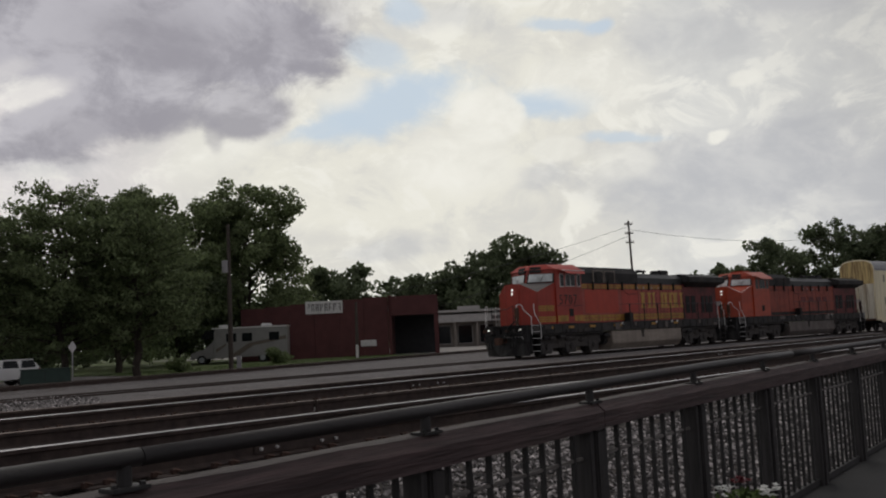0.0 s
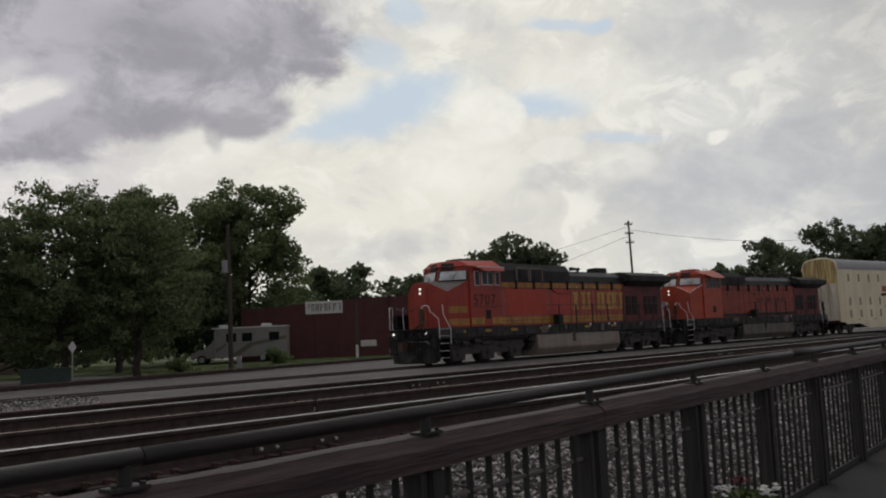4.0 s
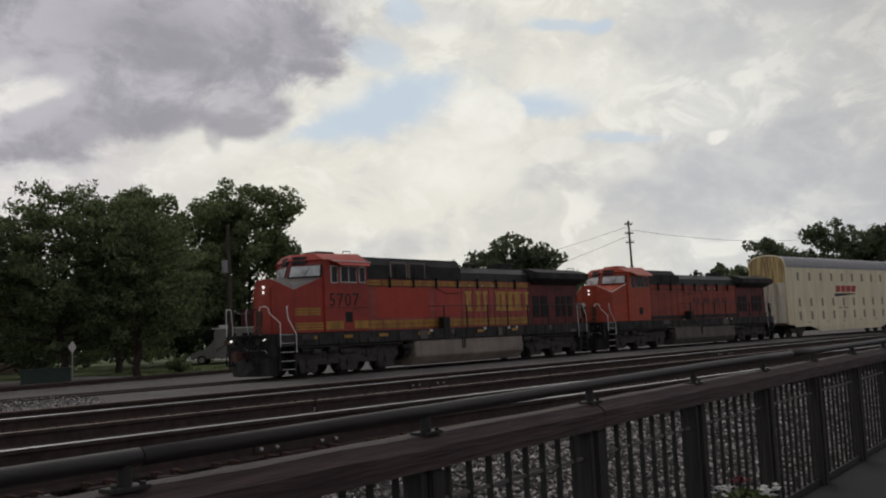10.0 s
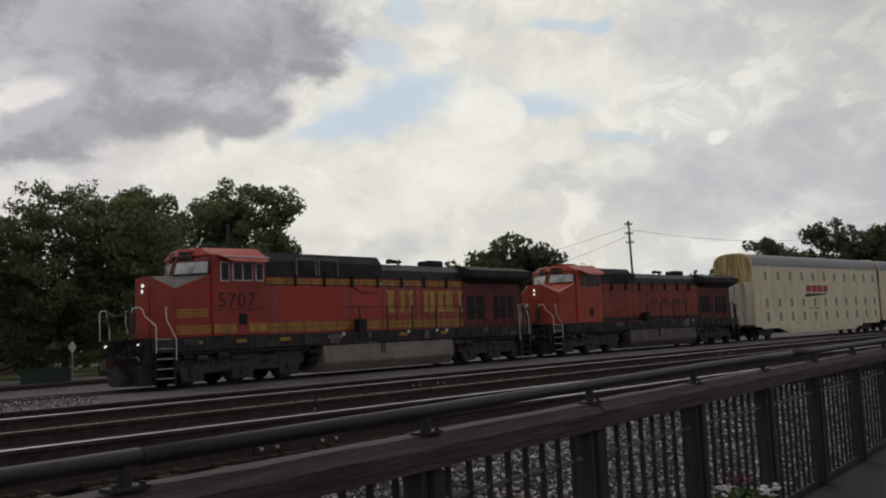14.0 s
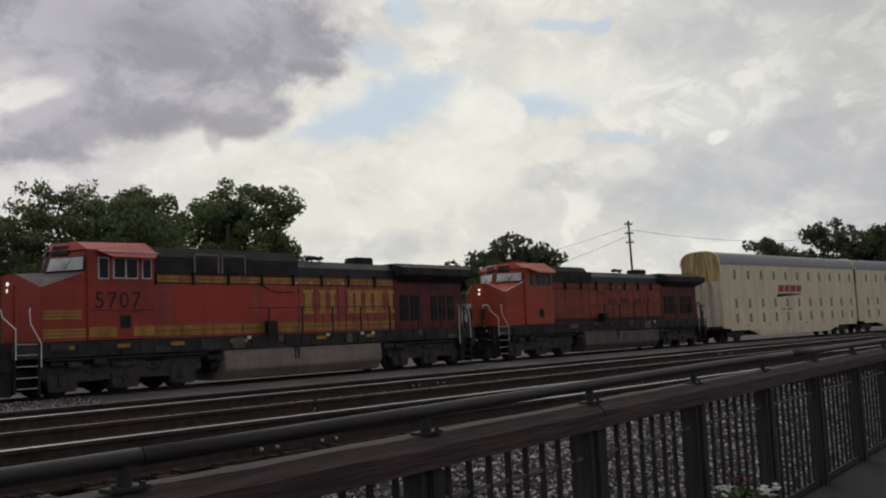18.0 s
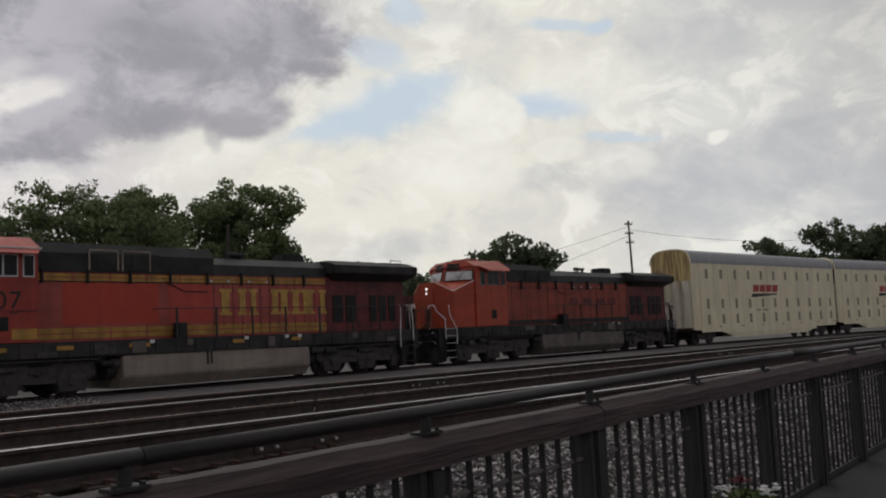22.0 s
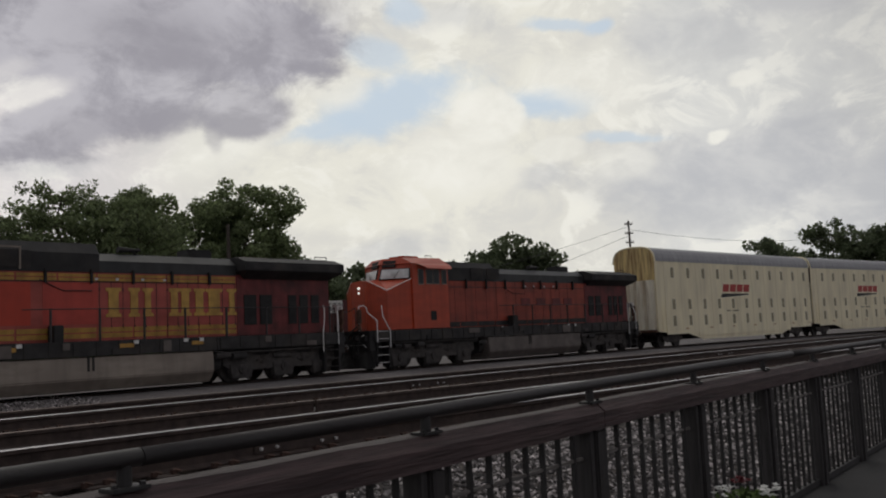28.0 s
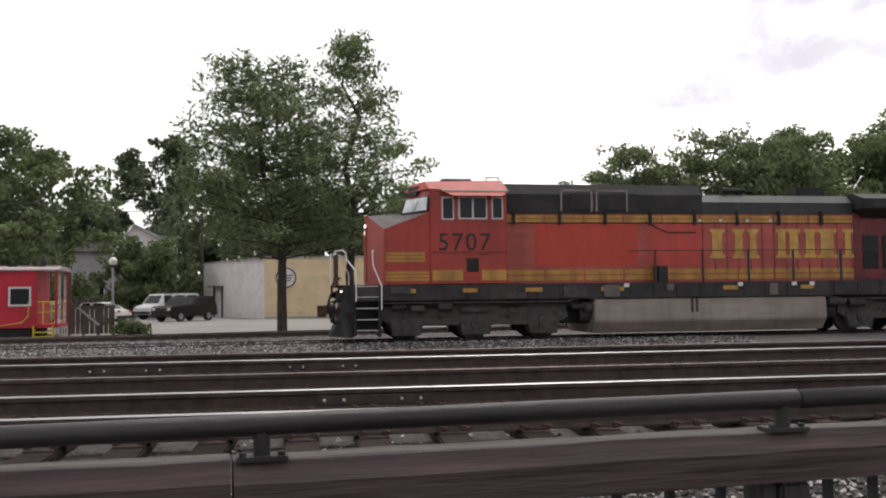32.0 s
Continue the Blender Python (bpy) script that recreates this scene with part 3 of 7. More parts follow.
def bed(y):
    ys = (2.2, 3.2, 4.0, 4.8, 5.5, 7.0, 8.6, 9.6, 10.4, 11.2, 13.2, 13.9, 15.2, 16.4, 22, 26.2, 26.8, 27.4, 30.9, 31.8, 60)
    zs = (-0.02, 0.0, 0.10, 0.24, 0.36, 0.385, 0.40, 0.42, 0.40, 0.39, 0.39, 0.42, 0.0, -0.3, -0.30, -0.24, -0.13, -0.06, -0.06, -0.26, -0.3)
    return float(np.interp(y, ys, zs)) + 0.012


def make_platform():
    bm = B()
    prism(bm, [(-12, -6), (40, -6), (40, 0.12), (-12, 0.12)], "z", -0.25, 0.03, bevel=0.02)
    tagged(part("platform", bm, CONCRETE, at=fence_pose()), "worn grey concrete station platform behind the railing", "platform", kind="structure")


def sweep(bm, pts, r, n=20):
    """A round bar through points, in one skin."""
    rings = []
    for k, p in enumerate(pts):
        d = (Vector(pts[min(k + 1, len(pts) - 1)]) - Vector(pts[max(k - 1, 0)])).normalized()
        q = d.to_track_quat("Z", "Y")
        rings.append([bm.verts.new(Vector(p) + q @ Vector((r * math.cos(a * 2 * math.pi / n), r * math.sin(a * 2 * math.pi / n), 0))) for a in range(n)])
    for u, v in zip(rings, rings[1:]):
        for a in range(n):
            bm.faces.new((u[a], u[(a + 1) % n], v[(a + 1) % n], v[a])).smooth = True
    bm.faces.new(rings[0][::-1])
    bm.faces.new(rings[-1])
    bmesh.ops.recalc_face_normals(bm, faces=bm.faces)
    return bm


def make_fence():
    root = thing("platform_fence", "dark timber and iron platform fence with a pipe handrail", "fence", fence_pose(), kind="structure")
    rnd = random.Random(2)
    posts = [-3.98, -2.62, -1.26, 0.125, 1.44, 2.71, 4.01, 5.35, 6.68, 8.0, 9.41, 10.85, 12.2, 13.55, 14.9, 16.25, 17.6, 18.95, 20.3]
    # timber rail in lengths, with a paler top edge
    cuts = [posts[0], 0.06, 4.03, 8.02, 12.2, 16.25, posts[-1]]
    for a, b in zip(cuts, cuts[1:]):
        dz = rnd.uniform(-0.005, 0.005)
        n, bm = 22, B()
        rows = []
        for k in range(n + 1):
            x = a + 0.003 + (b - a - 0.006) * k / n
            w = [rnd.uniform(-0.0025, 0.0025) * (0 < k < n) for q in range(4)]
            rows.append([bm.verts.new(p) for p in ((x, -0.075 + w[0], 0.908 + dz), (x, -0.077 + w[1], 0.985 + dz + w[2]), (x, -0.03 + w[1] * 3, 1.0262 + dz + w[2]), (x, 0.055, 1.028 + dz + w[3]), (x, 0.065, 1.02 + dz), (x, 0.065, 0.908 + dz))])
        for u, v in zip(rows, rows[1:]):
            for q in range(6):
                f = bm.faces.new((u[q], v[q], v[(q + 1) % 6], u[(q + 1) % 6]))
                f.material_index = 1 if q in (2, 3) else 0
        bm.faces.new(rows[0][::-1])
        bm.faces.new(rows[-1])
        bmesh.ops.recalc_face_normals(bm, faces=bm.faces)
        part("timber_rail", bm, [TIMBER, TIMBER_TOP], root, "brown timber top rail, paler on its upper face")
    for k in range(len(posts) - 1):
        a, b = posts[k], posts[k + 1]
        bm = B()
        box(bm, a - 0.04, a + 0.045, -0.06, 0.05, 0.03, 0.903, 0.008)
        post = part("post", bm, POST_WOOD, root)
        bm = B()
        box(bm, a - 0.088, a - 0.043, -0.045, 0.04, 0.03, 0.9, 0.005)
        part("post_plank", bm, PLANK_WOOD, post, "greyer plank nailed to the post")
        bm = B()
        box(bm, a - 0.055, a + 0.055, -0.05, 0.02, 1.026, 1.037, 0.002)
        br = part("bracket", bm, IRON, root, "bolted black iron pipe bracket")
        bm = B()
        tube(bm, (a, -0.012, 1.03), (a, -0.012, 1.10), 0.019, 12)
        part("stanchion", bm, IRON, br)
        for dx in (-0.042, 0.042):
            bm = B()
            tube(bm, (a + dx, -0.03, 1.036), (a + dx, -0.03, 1.046), 0.009, 6)
            part("bolt", bm, IRON, br)
        bm = B()
        box(bm, a + 0.056, b - 0.09, -0.02, 0.02, 0.035, 0.085, 0.004)
        part("lower_rail", bm, IRON, root)
        bm = B()
        tube(bm, (a + 0.056, 0, 0.775), (b - 0.09, 0, 0.775), 0.0095, 6)
        part("middle_rail", bm, BAR, root, "pale worn middle rail")
        for i in range(8):
            s = a + 0.056 + (i + 0.6) * (b - a - 0.146) / 8.2
            bm = B()
            box(bm, s - 0.0095, s + 0.0095, -0.01, 0.01, 0.08, 0.908)
            part("picket", bm, IRON, root)
    line = ((-4.0, 1.095), (-0.6, 1.10), (0.62, 1.104), (1.48, 1.106), (1.49, 1.104), (2.7, 1.108), (4.01, 1.113), (5.35, 1.120), (6.68, 1.120), (8.0, 1.114), (9.4, 1.112), (11.5, 1.11), (20.0, 1.11))
    for lo, hi in ((-4.1, 1.485), (1.485, 7.405), (7.405, 20.1)):
        inside = [(x, z) for x, z in line if lo + 0.01 < x < hi - 0.01]
        ends = [float(np.interp(x, [p[0] for p in line], [p[1] for p in line])) for x in (lo + 0.002, hi - 0.002)]
        bm = B()
        sweep(bm, [(x, -0.012, z) for x, z in [(lo + 0.002, ends[0])] + inside + [(hi - 0.002, ends[1])]], 0.0245)
        part("pipe_handrail", bm, PIPE, root, "dark painted steel pipe handrail")


def make_flowers():
    root = thing("flower_planter", "white flowers with green leaves in a planter by the fence", "flower pot", pose(4.9, 2.27, 0.03))
    bm = B()
    tube(bm, (0, 0, 0), (0, 0, 0.27), 0.14, 18, 0.17)
    pot = part("pot", bm, TIMBER, root)
    bm = B()
    tube(bm, (0, 0, 0.27), (0, 0, 0.29), 0.16, 18, 0.1)
    part("soil", bm, OLD_BED, pot)
    rnd = random.Random(6)
    bm = B()
    for i in range(420):
        a, r, z = rnd.uniform(0, 6.283), rnd.uniform(0, 0.19), rnd.uniform(0.28, 0.44)
        m = Matrix.Translation((r * math.cos(a), r * math.sin(a), z - r * 0.25)) @ pose(0, 0, 0, rnd.uniform(-70, 70), rnd.uniform(-70, 70), rnd.uniform(0, 360))
        w = rnd.uniform(0.014, 0.026)
        bm.faces.new([bm.verts.new(m @ Vector(p)) for p in ((-w, 0, 0), (0, -w * 0.6, 0.004), (w * 1.6, 0, 0), (0, w * 0.6, 0.004))])
    part("leaves", bm, GRASS, root, "fresh green leaves")
    for i in range(40):
        bm = B()
        pick = i % 4
        u = (-0.115, 0.10, 0.125, 0.0)[pick] + rnd.gauss(0, 0.026)
        v = rnd.gauss(0, 0.05) - (0.06 if pick < 3 else 0)
        c = Vector((0.42 * u + 0.9 * v, -0.91 * u + 0.42 * v, (0.445, 0.45, 0.43, 0.475)[pick] + rnd.gauss(0, 0.012)))
        red = pick == 3
        for k in range(5):
            m = Matrix.Translation(c) @ pose(0, 0, 0, rnd.uniform(10, 50), 0, k * 72 + u * 900)
            bm.faces.new([bm.verts.new(m @ Vector(p)) for p in ((0, 0, 0), (-0.011, 0.014, 0.002), (0, 0.025, 0.0), (0.011, 0.014, 0.002))])
        part("blossom", bm, RED_PETAL if red else PETAL, root, "dark red blossom" if red else "white blossom")


# ---- the train ----
def text_mesh(text, size, depth):
    cu = bpy.data.curves.new("lettering", "FONT")
    cu.body, cu.size, cu.extrude, cu.resolution_u = text, size, depth, 3
    ob = bpy.data.objects.new("lettering", cu)
    scene.collection.objects.link(ob)
    bpy.context.view_layer.update()
    me = bpy.data.meshes.new_from_object(ob.evaluated_get(bpy.context.evaluated_depsgraph_get()))
    bpy.data.objects.remove(ob)
    return me


def hull(bm, pts, mi=0):
    vs = [bm.verts.new(p) for p in pts]
    made = bmesh.ops.convex_hull(bm, input=vs)
    for f in made["geom"]:
        if isinstance(f, bmesh.types.BMFace):
            f.material_index = mi
    return bm


WHEELS = []


def wheelset(parent, x, r):
    bm = B()
    for s in (-1, 1):
        tube(bm, (0, s * 0.70, 0), (0, s * 0.83, 0), r, 28)
        tube(bm, (0, s * 0.67, 0), (0, s * 0.70, 0), r + 0.025, 28)
        for k in range(5):
            a = k * 1.2566
            tube(bm, (0.55 * r * math.cos(a), s * 0.82, 0.55 * r * math.sin(a)), (0.55 * r * math.cos(a), s * 0.845, 0.55 * r * math.sin(a)), 0.05, 8)
    tube(bm, (0, -1.05, 0), (0, 1.05, 0), 0.08, 12)
    ob = part("wheelset", bm, TRUCK, parent, "dusty iron wheels on their axle", at=pose(x, 0, r))
    WHEELS.append((ob, x, r))
    return ob


def truck(root, centre, axles, r=0.53):
    tr = new("truck")
    tr.parent, tr.location = root, (centre, 0, 0)
    tr["label"] = "dust-caked three-axle locomotive truck"
    half = axles[-1] - centre
    for s in (-1, 1):
        bm = B()
        y0, y1 = s * 1.02, s * 1.2
        top = [(-half - 0.8, 0.66), (-half - 0.75, 1.05), (-half + 0.4, 1.1), (-half * 0.7, 0.98), (-half * 0.4, 0.96), (-half * 0.22, 1.12), (half * 0.22, 1.12), (half * 0.4, 0.96), (half * 0.7, 0.98), (half - 0.4, 1.1), (half + 0.75, 1.05), (half + 0.8, 0.66),
               (half + 0.5, 0.5), (half * 0.7, 0.44), (half * 0.3, 0.46), (0, 0.5), (-half * 0.3, 0.46), (-half * 0.7, 0.44), (-half - 0.5, 0.5)]
        prism(bm, top, "y", min(y0, y1), max(y0, y1))
        part("side_frame", bm, TRUCK, tr)
        for a in axles:
            bm = B()
            x = a - centre
            prism(bm, [(x - 0.52, 0.66), (x - 0.44, 0.16), (x + 0.44, 0.16), (x + 0.52, 0.66)], "y", min(s * 1.0, s * 1.26), max(s * 1.0, s * 1.26), bevel=0.02)
            tube(bm, (x, s * 1.24, 0.5), (x, s * 1.34, 0.5), 0.16, 16)
            tube(bm, (x, s * 1.33, 0.5), (x, s * 1.37, 0.5), 0.07, 10)
            part("axle_box", bm, TRUCK, tr)
        for x in (-half * 0.5, half * 0.5):
            bm = B()
            for k in range(5):
                tube(bm, (x, s * 1.14, 0.66 + k * 0.06), (x, s * 1.14, 0.69 + k * 0.06), 0.13, 12)
            box(bm, x - 0.3, x + 0.3, s * 1.24 - 0.03, s * 1.24 + 0.03, 0.74, 0.8, 0.01)
            part("spring", bm, TRUCK, tr)
        bm = B()
        tube(bm, (-0.5, s * 1.22, 0.92), (0.35, s * 1.22, 0.92), 0.1, 12)
        bent(bm, [(-half - 0.5, s * 1.2, 1.05), (-0.5, s * 1.24, 1.1), (half + 0.4, s * 1.2, 1.05)], 0.02, 6)
        part("brake_cylinder", bm, TRUCK, tr)
    bm = B()
    box(bm, -half - 0.2, half + 0.2, -0.6, 0.6, 0.45, 1.1, 0.05)
    part("bolster", bm, TRUCK, tr)
    for a in axles:
        wheelset(root, a, r)
    return tr


def handrail_end(root, front, s, material):
    """The two curved stair rails of one corner; front: +1 at the nose, -1 at the tail."""
    def X(x):
        return x if front > 0 else 22.3 - x
    y = s * 1.5
    bm = B()
    bent(bm, [(X(1.87), y, 0.97), (X(1.87), y, 1.68), (X(1.63), y * 0.88, 2.3), (X(1.61), y * 0.86, 2.7), (X(1.66), y * 0.84, 2.77)], 0.018)
    part("stair_handrail", bm, material, root, "white curved handrail")
    bm = B()
    bent(bm, [(X(1.10), y, 1.22), (X(1.10), y, 2.12), (X(0.84), y * 0.8, 2.5), (X(0.81), y * 0.78, 2.7), (X(0.72), y * 0.74, 2.77), (X(0.5), y * 0.7, 2.74), (X(0.48), y * 0.7, 2.6), (X(0.48), y * 0.7, 1.7)], 0.018)
    part("stair_handrail", bm, material, root, "white curved handrail")
    for i, z in enumerate((0.36, 0.68, 1.02, 1.36, 1.68)):
        bm = B()
        box(bm, X(1.12), X(1.76), s * 1.08, s * 1.5, z - 0.03, z, 0.004)
        box(bm, X(1.12), X(1.76), s * 1.485, s * 1.503, z - 0.022, z + 0.004, mi=1)
        part("step", bm, [BLACK, BOLT if front > 0 else TRUCK], root, "black step with a worn edge")
    bm = B()
    box(bm, X(1.05), X(1.11), s * 1.05, s * 1.49, 0.2, 1.72, 0.01)
    box(bm, X(1.77), X(1.85), s * 1.05, s * 1.49, 0.15, 1.72, 0.01)
    box(bm, X(1.11), X(1.77), s * 1.03, s * 1.07, 0.3, 1.72)
    part("stairwell", bm, BLACK, root)


ALONG = ((0, 0), (6, 6), (8.41, 8.55), (12.05, 12.47), (15.9, 16.5), (16.9, 17.9), (22.3, 23.6))
UPWARD = ((0, 0), (2.9, 2.9), (3.62, 3.67), (4.28, 4.38), (4.5, 4.63), (4.75, 4.92), (5.2, 5.42))


def stretch(value, table):
    return float(np.interp(value, [a for a, b in table], [b for a, b in table]))


def lengthen(root):
    """Bring a locomotive from its drawing's sizes to its full length and height."""
    for ob in root.children_recursive:
        if ob.name.startswith(("truck", "wheelset")):
            ob.location.x = stretch(ob.location.x, ALONG)
        elif ob.parent.name.startswith("truck"):
            continue
        elif ob.name.startswith("road_number"):
            ob.location.z = stretch(ob.location.z, UPWARD)
        elif ob.type == "MESH":
            for v in ob.data.vertices:
                v.co.x, v.co.z = stretch(v.co.x, ALONG), stretch(v.co.z, UPWARD)


def locomotive(first):
    paint = ORANGE if first else ORANGE_NEW
    root = thing("locomotive", "orange freight locomotive with yellow stripes, black roof and number 5707" if first else "orange freight locomotive with black roof, second in the train", "locomotive", group="locomotives of the train")
    bm = B()
    box(bm, 0.95, 21.4, -1.5, 1.5, 1.22, 1.70, 0.02)
    for i in range(26):
        x = 2.3 + i * 0.72
        box(bm, x, x + 0.05, -1.53, -1.5, 1.24, 1.66)
        box(bm, x, x + 0.05, 1.5, 1.53, 1.24, 1.66)
    part("frame", bm, SILL, root, "grimy dark grey underframe")
    for s in (-1, 1):
        for x, w in ((2.35, 0.55), (4.35, 0.45), (6.3, 0.5), (8.6, 0.7), (12.4, 0.5), (15.0, 0.45)) if first else ():
            bm = B()
            box(bm, x, x + w, min(s * 1.502, s * 1.534), max(s * 1.502, s * 1.534), 1.45, 1.58, 0.004)
            part("sill_stripe", bm, YELLOW, root, "short yellow reflective stripe")
        for x in (9.3, 12.9, 14.7, 15.3):
            bm = B()
            box(bm, x, x + 0.16, min(s * 1.502, s * 1.54), max(s * 1.502, s * 1.54), 1.56, 1.68, 0.004)
            part("sill_plate", bm, FRAME_WHITE, root, "small white plate")
    # pilot, coupler, hoses
    for e in (1, -1):
        def X(x):
            return x if e > 0 else 22.3 - x
        bm = B()
        box(bm, X(0.72), X(1.1), -1.42, 1.42, 0.86, 1.7, 0.02)
        part("pilot", bm, BLACK, root, "black end plate")
        for s in (-1, 1):
            bm = B()
            hull(bm, [(X(0.34), 0, 0.13), (X(0.98), s * 1.38, 0.13), (X(0.46), 0, 0.45), (X(0.98), s * 1.4, 0.45), (X(0.68), 0, 0.88), (X(0.84), s * 1.36, 0.88), (X(1.1), 0, 0.2), (X(1.1), s * 1.36, 0.2), (X(1.1), 0, 0.88), (X(1.1), s * 1.36, 0.88)])
            part("plough_blade", bm, PLOUGH, root, "scraped snow plough blade")
        bm = B()
        box(bm, X(0.12), X(0.75), -0.14, 0.14, 0.82, 1.05, 0.02)
        hull(bm, [(X(0.0), -0.19, 0.74), (X(0.0), 0.10, 0.74), (X(0.28), -0.17, 0.74), (X(0.28), 0.17, 0.74), (X(0.0), -0.19, 1.1), (X(0.0), 0.10, 1.1), (X(0.28), -0.17, 1.1), (X(0.28), 0.17, 1.1)])
        part("coupler", bm, RUST_AND_GAP_SHADE, root)
        for k, y in enumerate((-1.0, -0.8, -0.62, 0.62, 0.8, 1.0)):
            bm = B()
            bent(bm, [(X(0.68), y, 1.25), (X(0.5), y, 1.2), (X(0.42), y + 0.03, 0.85), (X(0.5), y + 0.08, 0.55), (X(0.62), y + 0.1, 0.6)], 0.028, 6)
            part("air_hose", bm, RUBBER, root)
        bm = B()
        bent(bm, [(X(0.66), -0.85, 1.95), (X(0.42), -0.6, 1.7), (X(0.45), -0.35, 1.35), (X(0.6), -0.3, 1.5)], 0.035, 7)
        part("cable_loop", bm, RUBBER, root)
        bm = B()
        bent(bm, [(X(0.6), -0.75, 2.72), (X(0.6), -0.3, 2.55), (X(0.6), 0.3, 2.55), (X(0.6), 0.75, 2.72)], 0.02)
        tube(bm, (X(0.6), -0.72, 1.7), (X(0.6), -0.72, 2.72), 0.02, 7)
        tube(bm, (X(0.6), 0.72, 1.7), (X(0.6), 0.72, 2.72), 0.02, 7)
        part("end_rail", bm, GREY_RAIL, root)
        bm = B()
        box(bm, X(0.5), X(1.3), -1.0, 1.0, 1.66, 1.72, 0.01)
        part("end_deck", bm, BLACK, root)
        for s in (-1, 1):
            handrail_end(root, e, s, WHITE_RAIL)
        # clutter on the end: lever, pins, valve boxes, bell and looped hoses
        bm = B()
        bent(bm, [(X(0.52), -1.38, 1.0), (X(0.5), -1.3, 1.12), (X(0.5), -0.3, 1.12), (X(0.4), -0.2, 1.2)], 0.018, 6)
        part("uncoupling_lever", bm, STEEL, root, "bare steel uncoupling lever")
        for k in range(6):
            y = -1.25 + k * 0.5
            bm = B()
            box(bm, X(0.55), X(0.72), y - 0.05, y + 0.07, 1.28 + 0.05 * (k % 3), 1.5 + 0.04 * (k % 2), 0.012)
            part("valve_box", bm, (BLACK, TRUCK, RUST_AND_GAP_SHADE)[k % 3], root)
        for k in range(5):
            y = -1.15 + k * 0.27
            bm = B()
            bent(bm, [(X(0.6), y, 1.55), (X(0.36), y - 0.05, 1.45 - 0.04 * k), (X(0.3), y + 0.02, 1.05), (X(0.36), y + 0.12, 0.78 + 0.05 * k), (X(0.5), y + 0.16, 0.9)], 0.022, 6)
            part("looped_hose", bm, RUBBER, root)
        bm = B()
        tube(bm, (X(0.52), -1.02, 1.72), (X(0.52), -1.02, 2.0), 0.1, 10, 0.07)
        box(bm, X(0.46), X(0.58), -1.14, -0.9, 2.0, 2.62, 0.02)
        part("end_gear", bm, RUST_AND_GAP_SHADE, root, "brown rusty end gear")
    # nose, a faceted wedge
    bm = B()
    top = {"a": (1.54, 0.5, 3.80), "b": (1.98, 1.28, 3.38), "c": (3.38, 1.42, 3.86), "d": (1.54, 0.0, 3.83), "e": (2.75, 0.0, 3.90)}
    for s in (-1, 1):
        v = {k: bm.verts.new((p[0], p[1] * s, p[2])) for k, p in top.items()}
        lo = {k: bm.verts.new((top[k][0], top[k][1] * s, 1.72)) for k in "abc"}
        lo["d"] = bm.verts.new((1.54, 0, 1.72))
        for ids in (("d", "a", "e"), ("a", "b", "e"), ("b", "c", "e")):
            f = bm.faces.new([v[k] for k in ids])
            f.material_index = 1
        for p, q in (("d", "a"), ("a", "b"), ("b", "c")):
            bm.faces.new((v[p], v[q], lo[q], lo[p]))
    bmesh.ops.remove_doubles(bm, verts=bm.verts, dist=0.001)
    bmesh.ops.recalc_face_normals(bm, faces=bm.faces)
    part("nose", bm, [paint, NOSE_GREY if first else paint], root, "faceted orange short nose")
    # edge highlight of the second engine's nose, modelled as thin white bars
    for s in (-1, 1) if not first else ():
        bm = B()
        bent(bm, [(1.55, s * 0.5, 3.81), (1.98, s * 1.28, 3.39), (3.36, s * 1.42, 3.87)], 0.018, 6)
        part("nose_trim", bm, WHITE_RAIL, root, "thin white bar standing in for the highlight on the nose edge")
    # cab
    bm = B()
    box(bm, 3.36, 5.76, -1.5, 1.5, 1.72, 4.5, 0.02)
    hull(bm, [(2.66, 0, 3.84), (3.37, -1.46, 3.84), (3.37, 1.46, 3.84), (4.0, -1.46, 3.84), (4.0, 1.46, 3.84), (2.92, 0, 4.55), (3.42, -1.46, 4.5), (3.42, 1.46, 4.5), (4.0, -1.46, 4.5), (4.0, 1.46, 4.5)])
    cab = part("cab", bm, paint, root, "orange crew cab")
    # lead roof: skylight from above is put into its lighter red
    bm = B()
    hull(bm, [(2.80, 0, 4.52), (3.34, -1.53, 4.49), (3.34, 1.53, 4.49), (5.78, -1.53, 4.49), (5.78, 1.53, 4.49), (3.0, 0, 4.74), (3.3, -0.95, 4.74), (3.3, 0.95, 4.74), (5.72, -1.02, 4.78), (5.72, 1.02, 4.78)])
    part("cab_roof", bm, PATCH_AND_ROOF if first else ORANGE_NEW, cab, "reddish cab roof, lightened on the lead engine for skylight")
    bm = B()
    box(bm, 3.9, 4.9, -0.5, 0.5, 4.74, 4.88, 0.04)
    part("air_conditioner", bm, DARKGREEN if first else ORANGE_NEW, cab)
    bm = B()
    bent(bm, [(5.35, -0.5, 4.76), (5.35, -0.5, 4.92), (5.75, -0.5, 4.92), (5.75, -0.5, 4.78)], 0.015, 6)
    part("roof_grab_iron", bm, BLACK, cab)
    for s in (-1, 1):
        # windshield pane on each half of the vee front
        a, b2 = Vector((2.66, 0, 3.84)), Vector((3.37, s * 1.46, 3.84))
        c, d = Vector((3.42, s * 1.46, 4.5)), Vector((2.92, 0, 4.55))
        nrm = (b2 - a).cross(d - a).normalized()
        if nrm.x > 0:
            nrm = -nrm
        def on(u, w, off):
            return a.lerp(b2, u).lerp(d.lerp(c, u), w) + nrm * off
        bm = B()
        hull(bm, [on(u, w, o) for u in (0.05, 0.96) for w in (0.04, 0.68) for o in (-0.06, 0.055)])
        wf = part("windshield_frame", bm, BLACK, cab)
        bm = B()
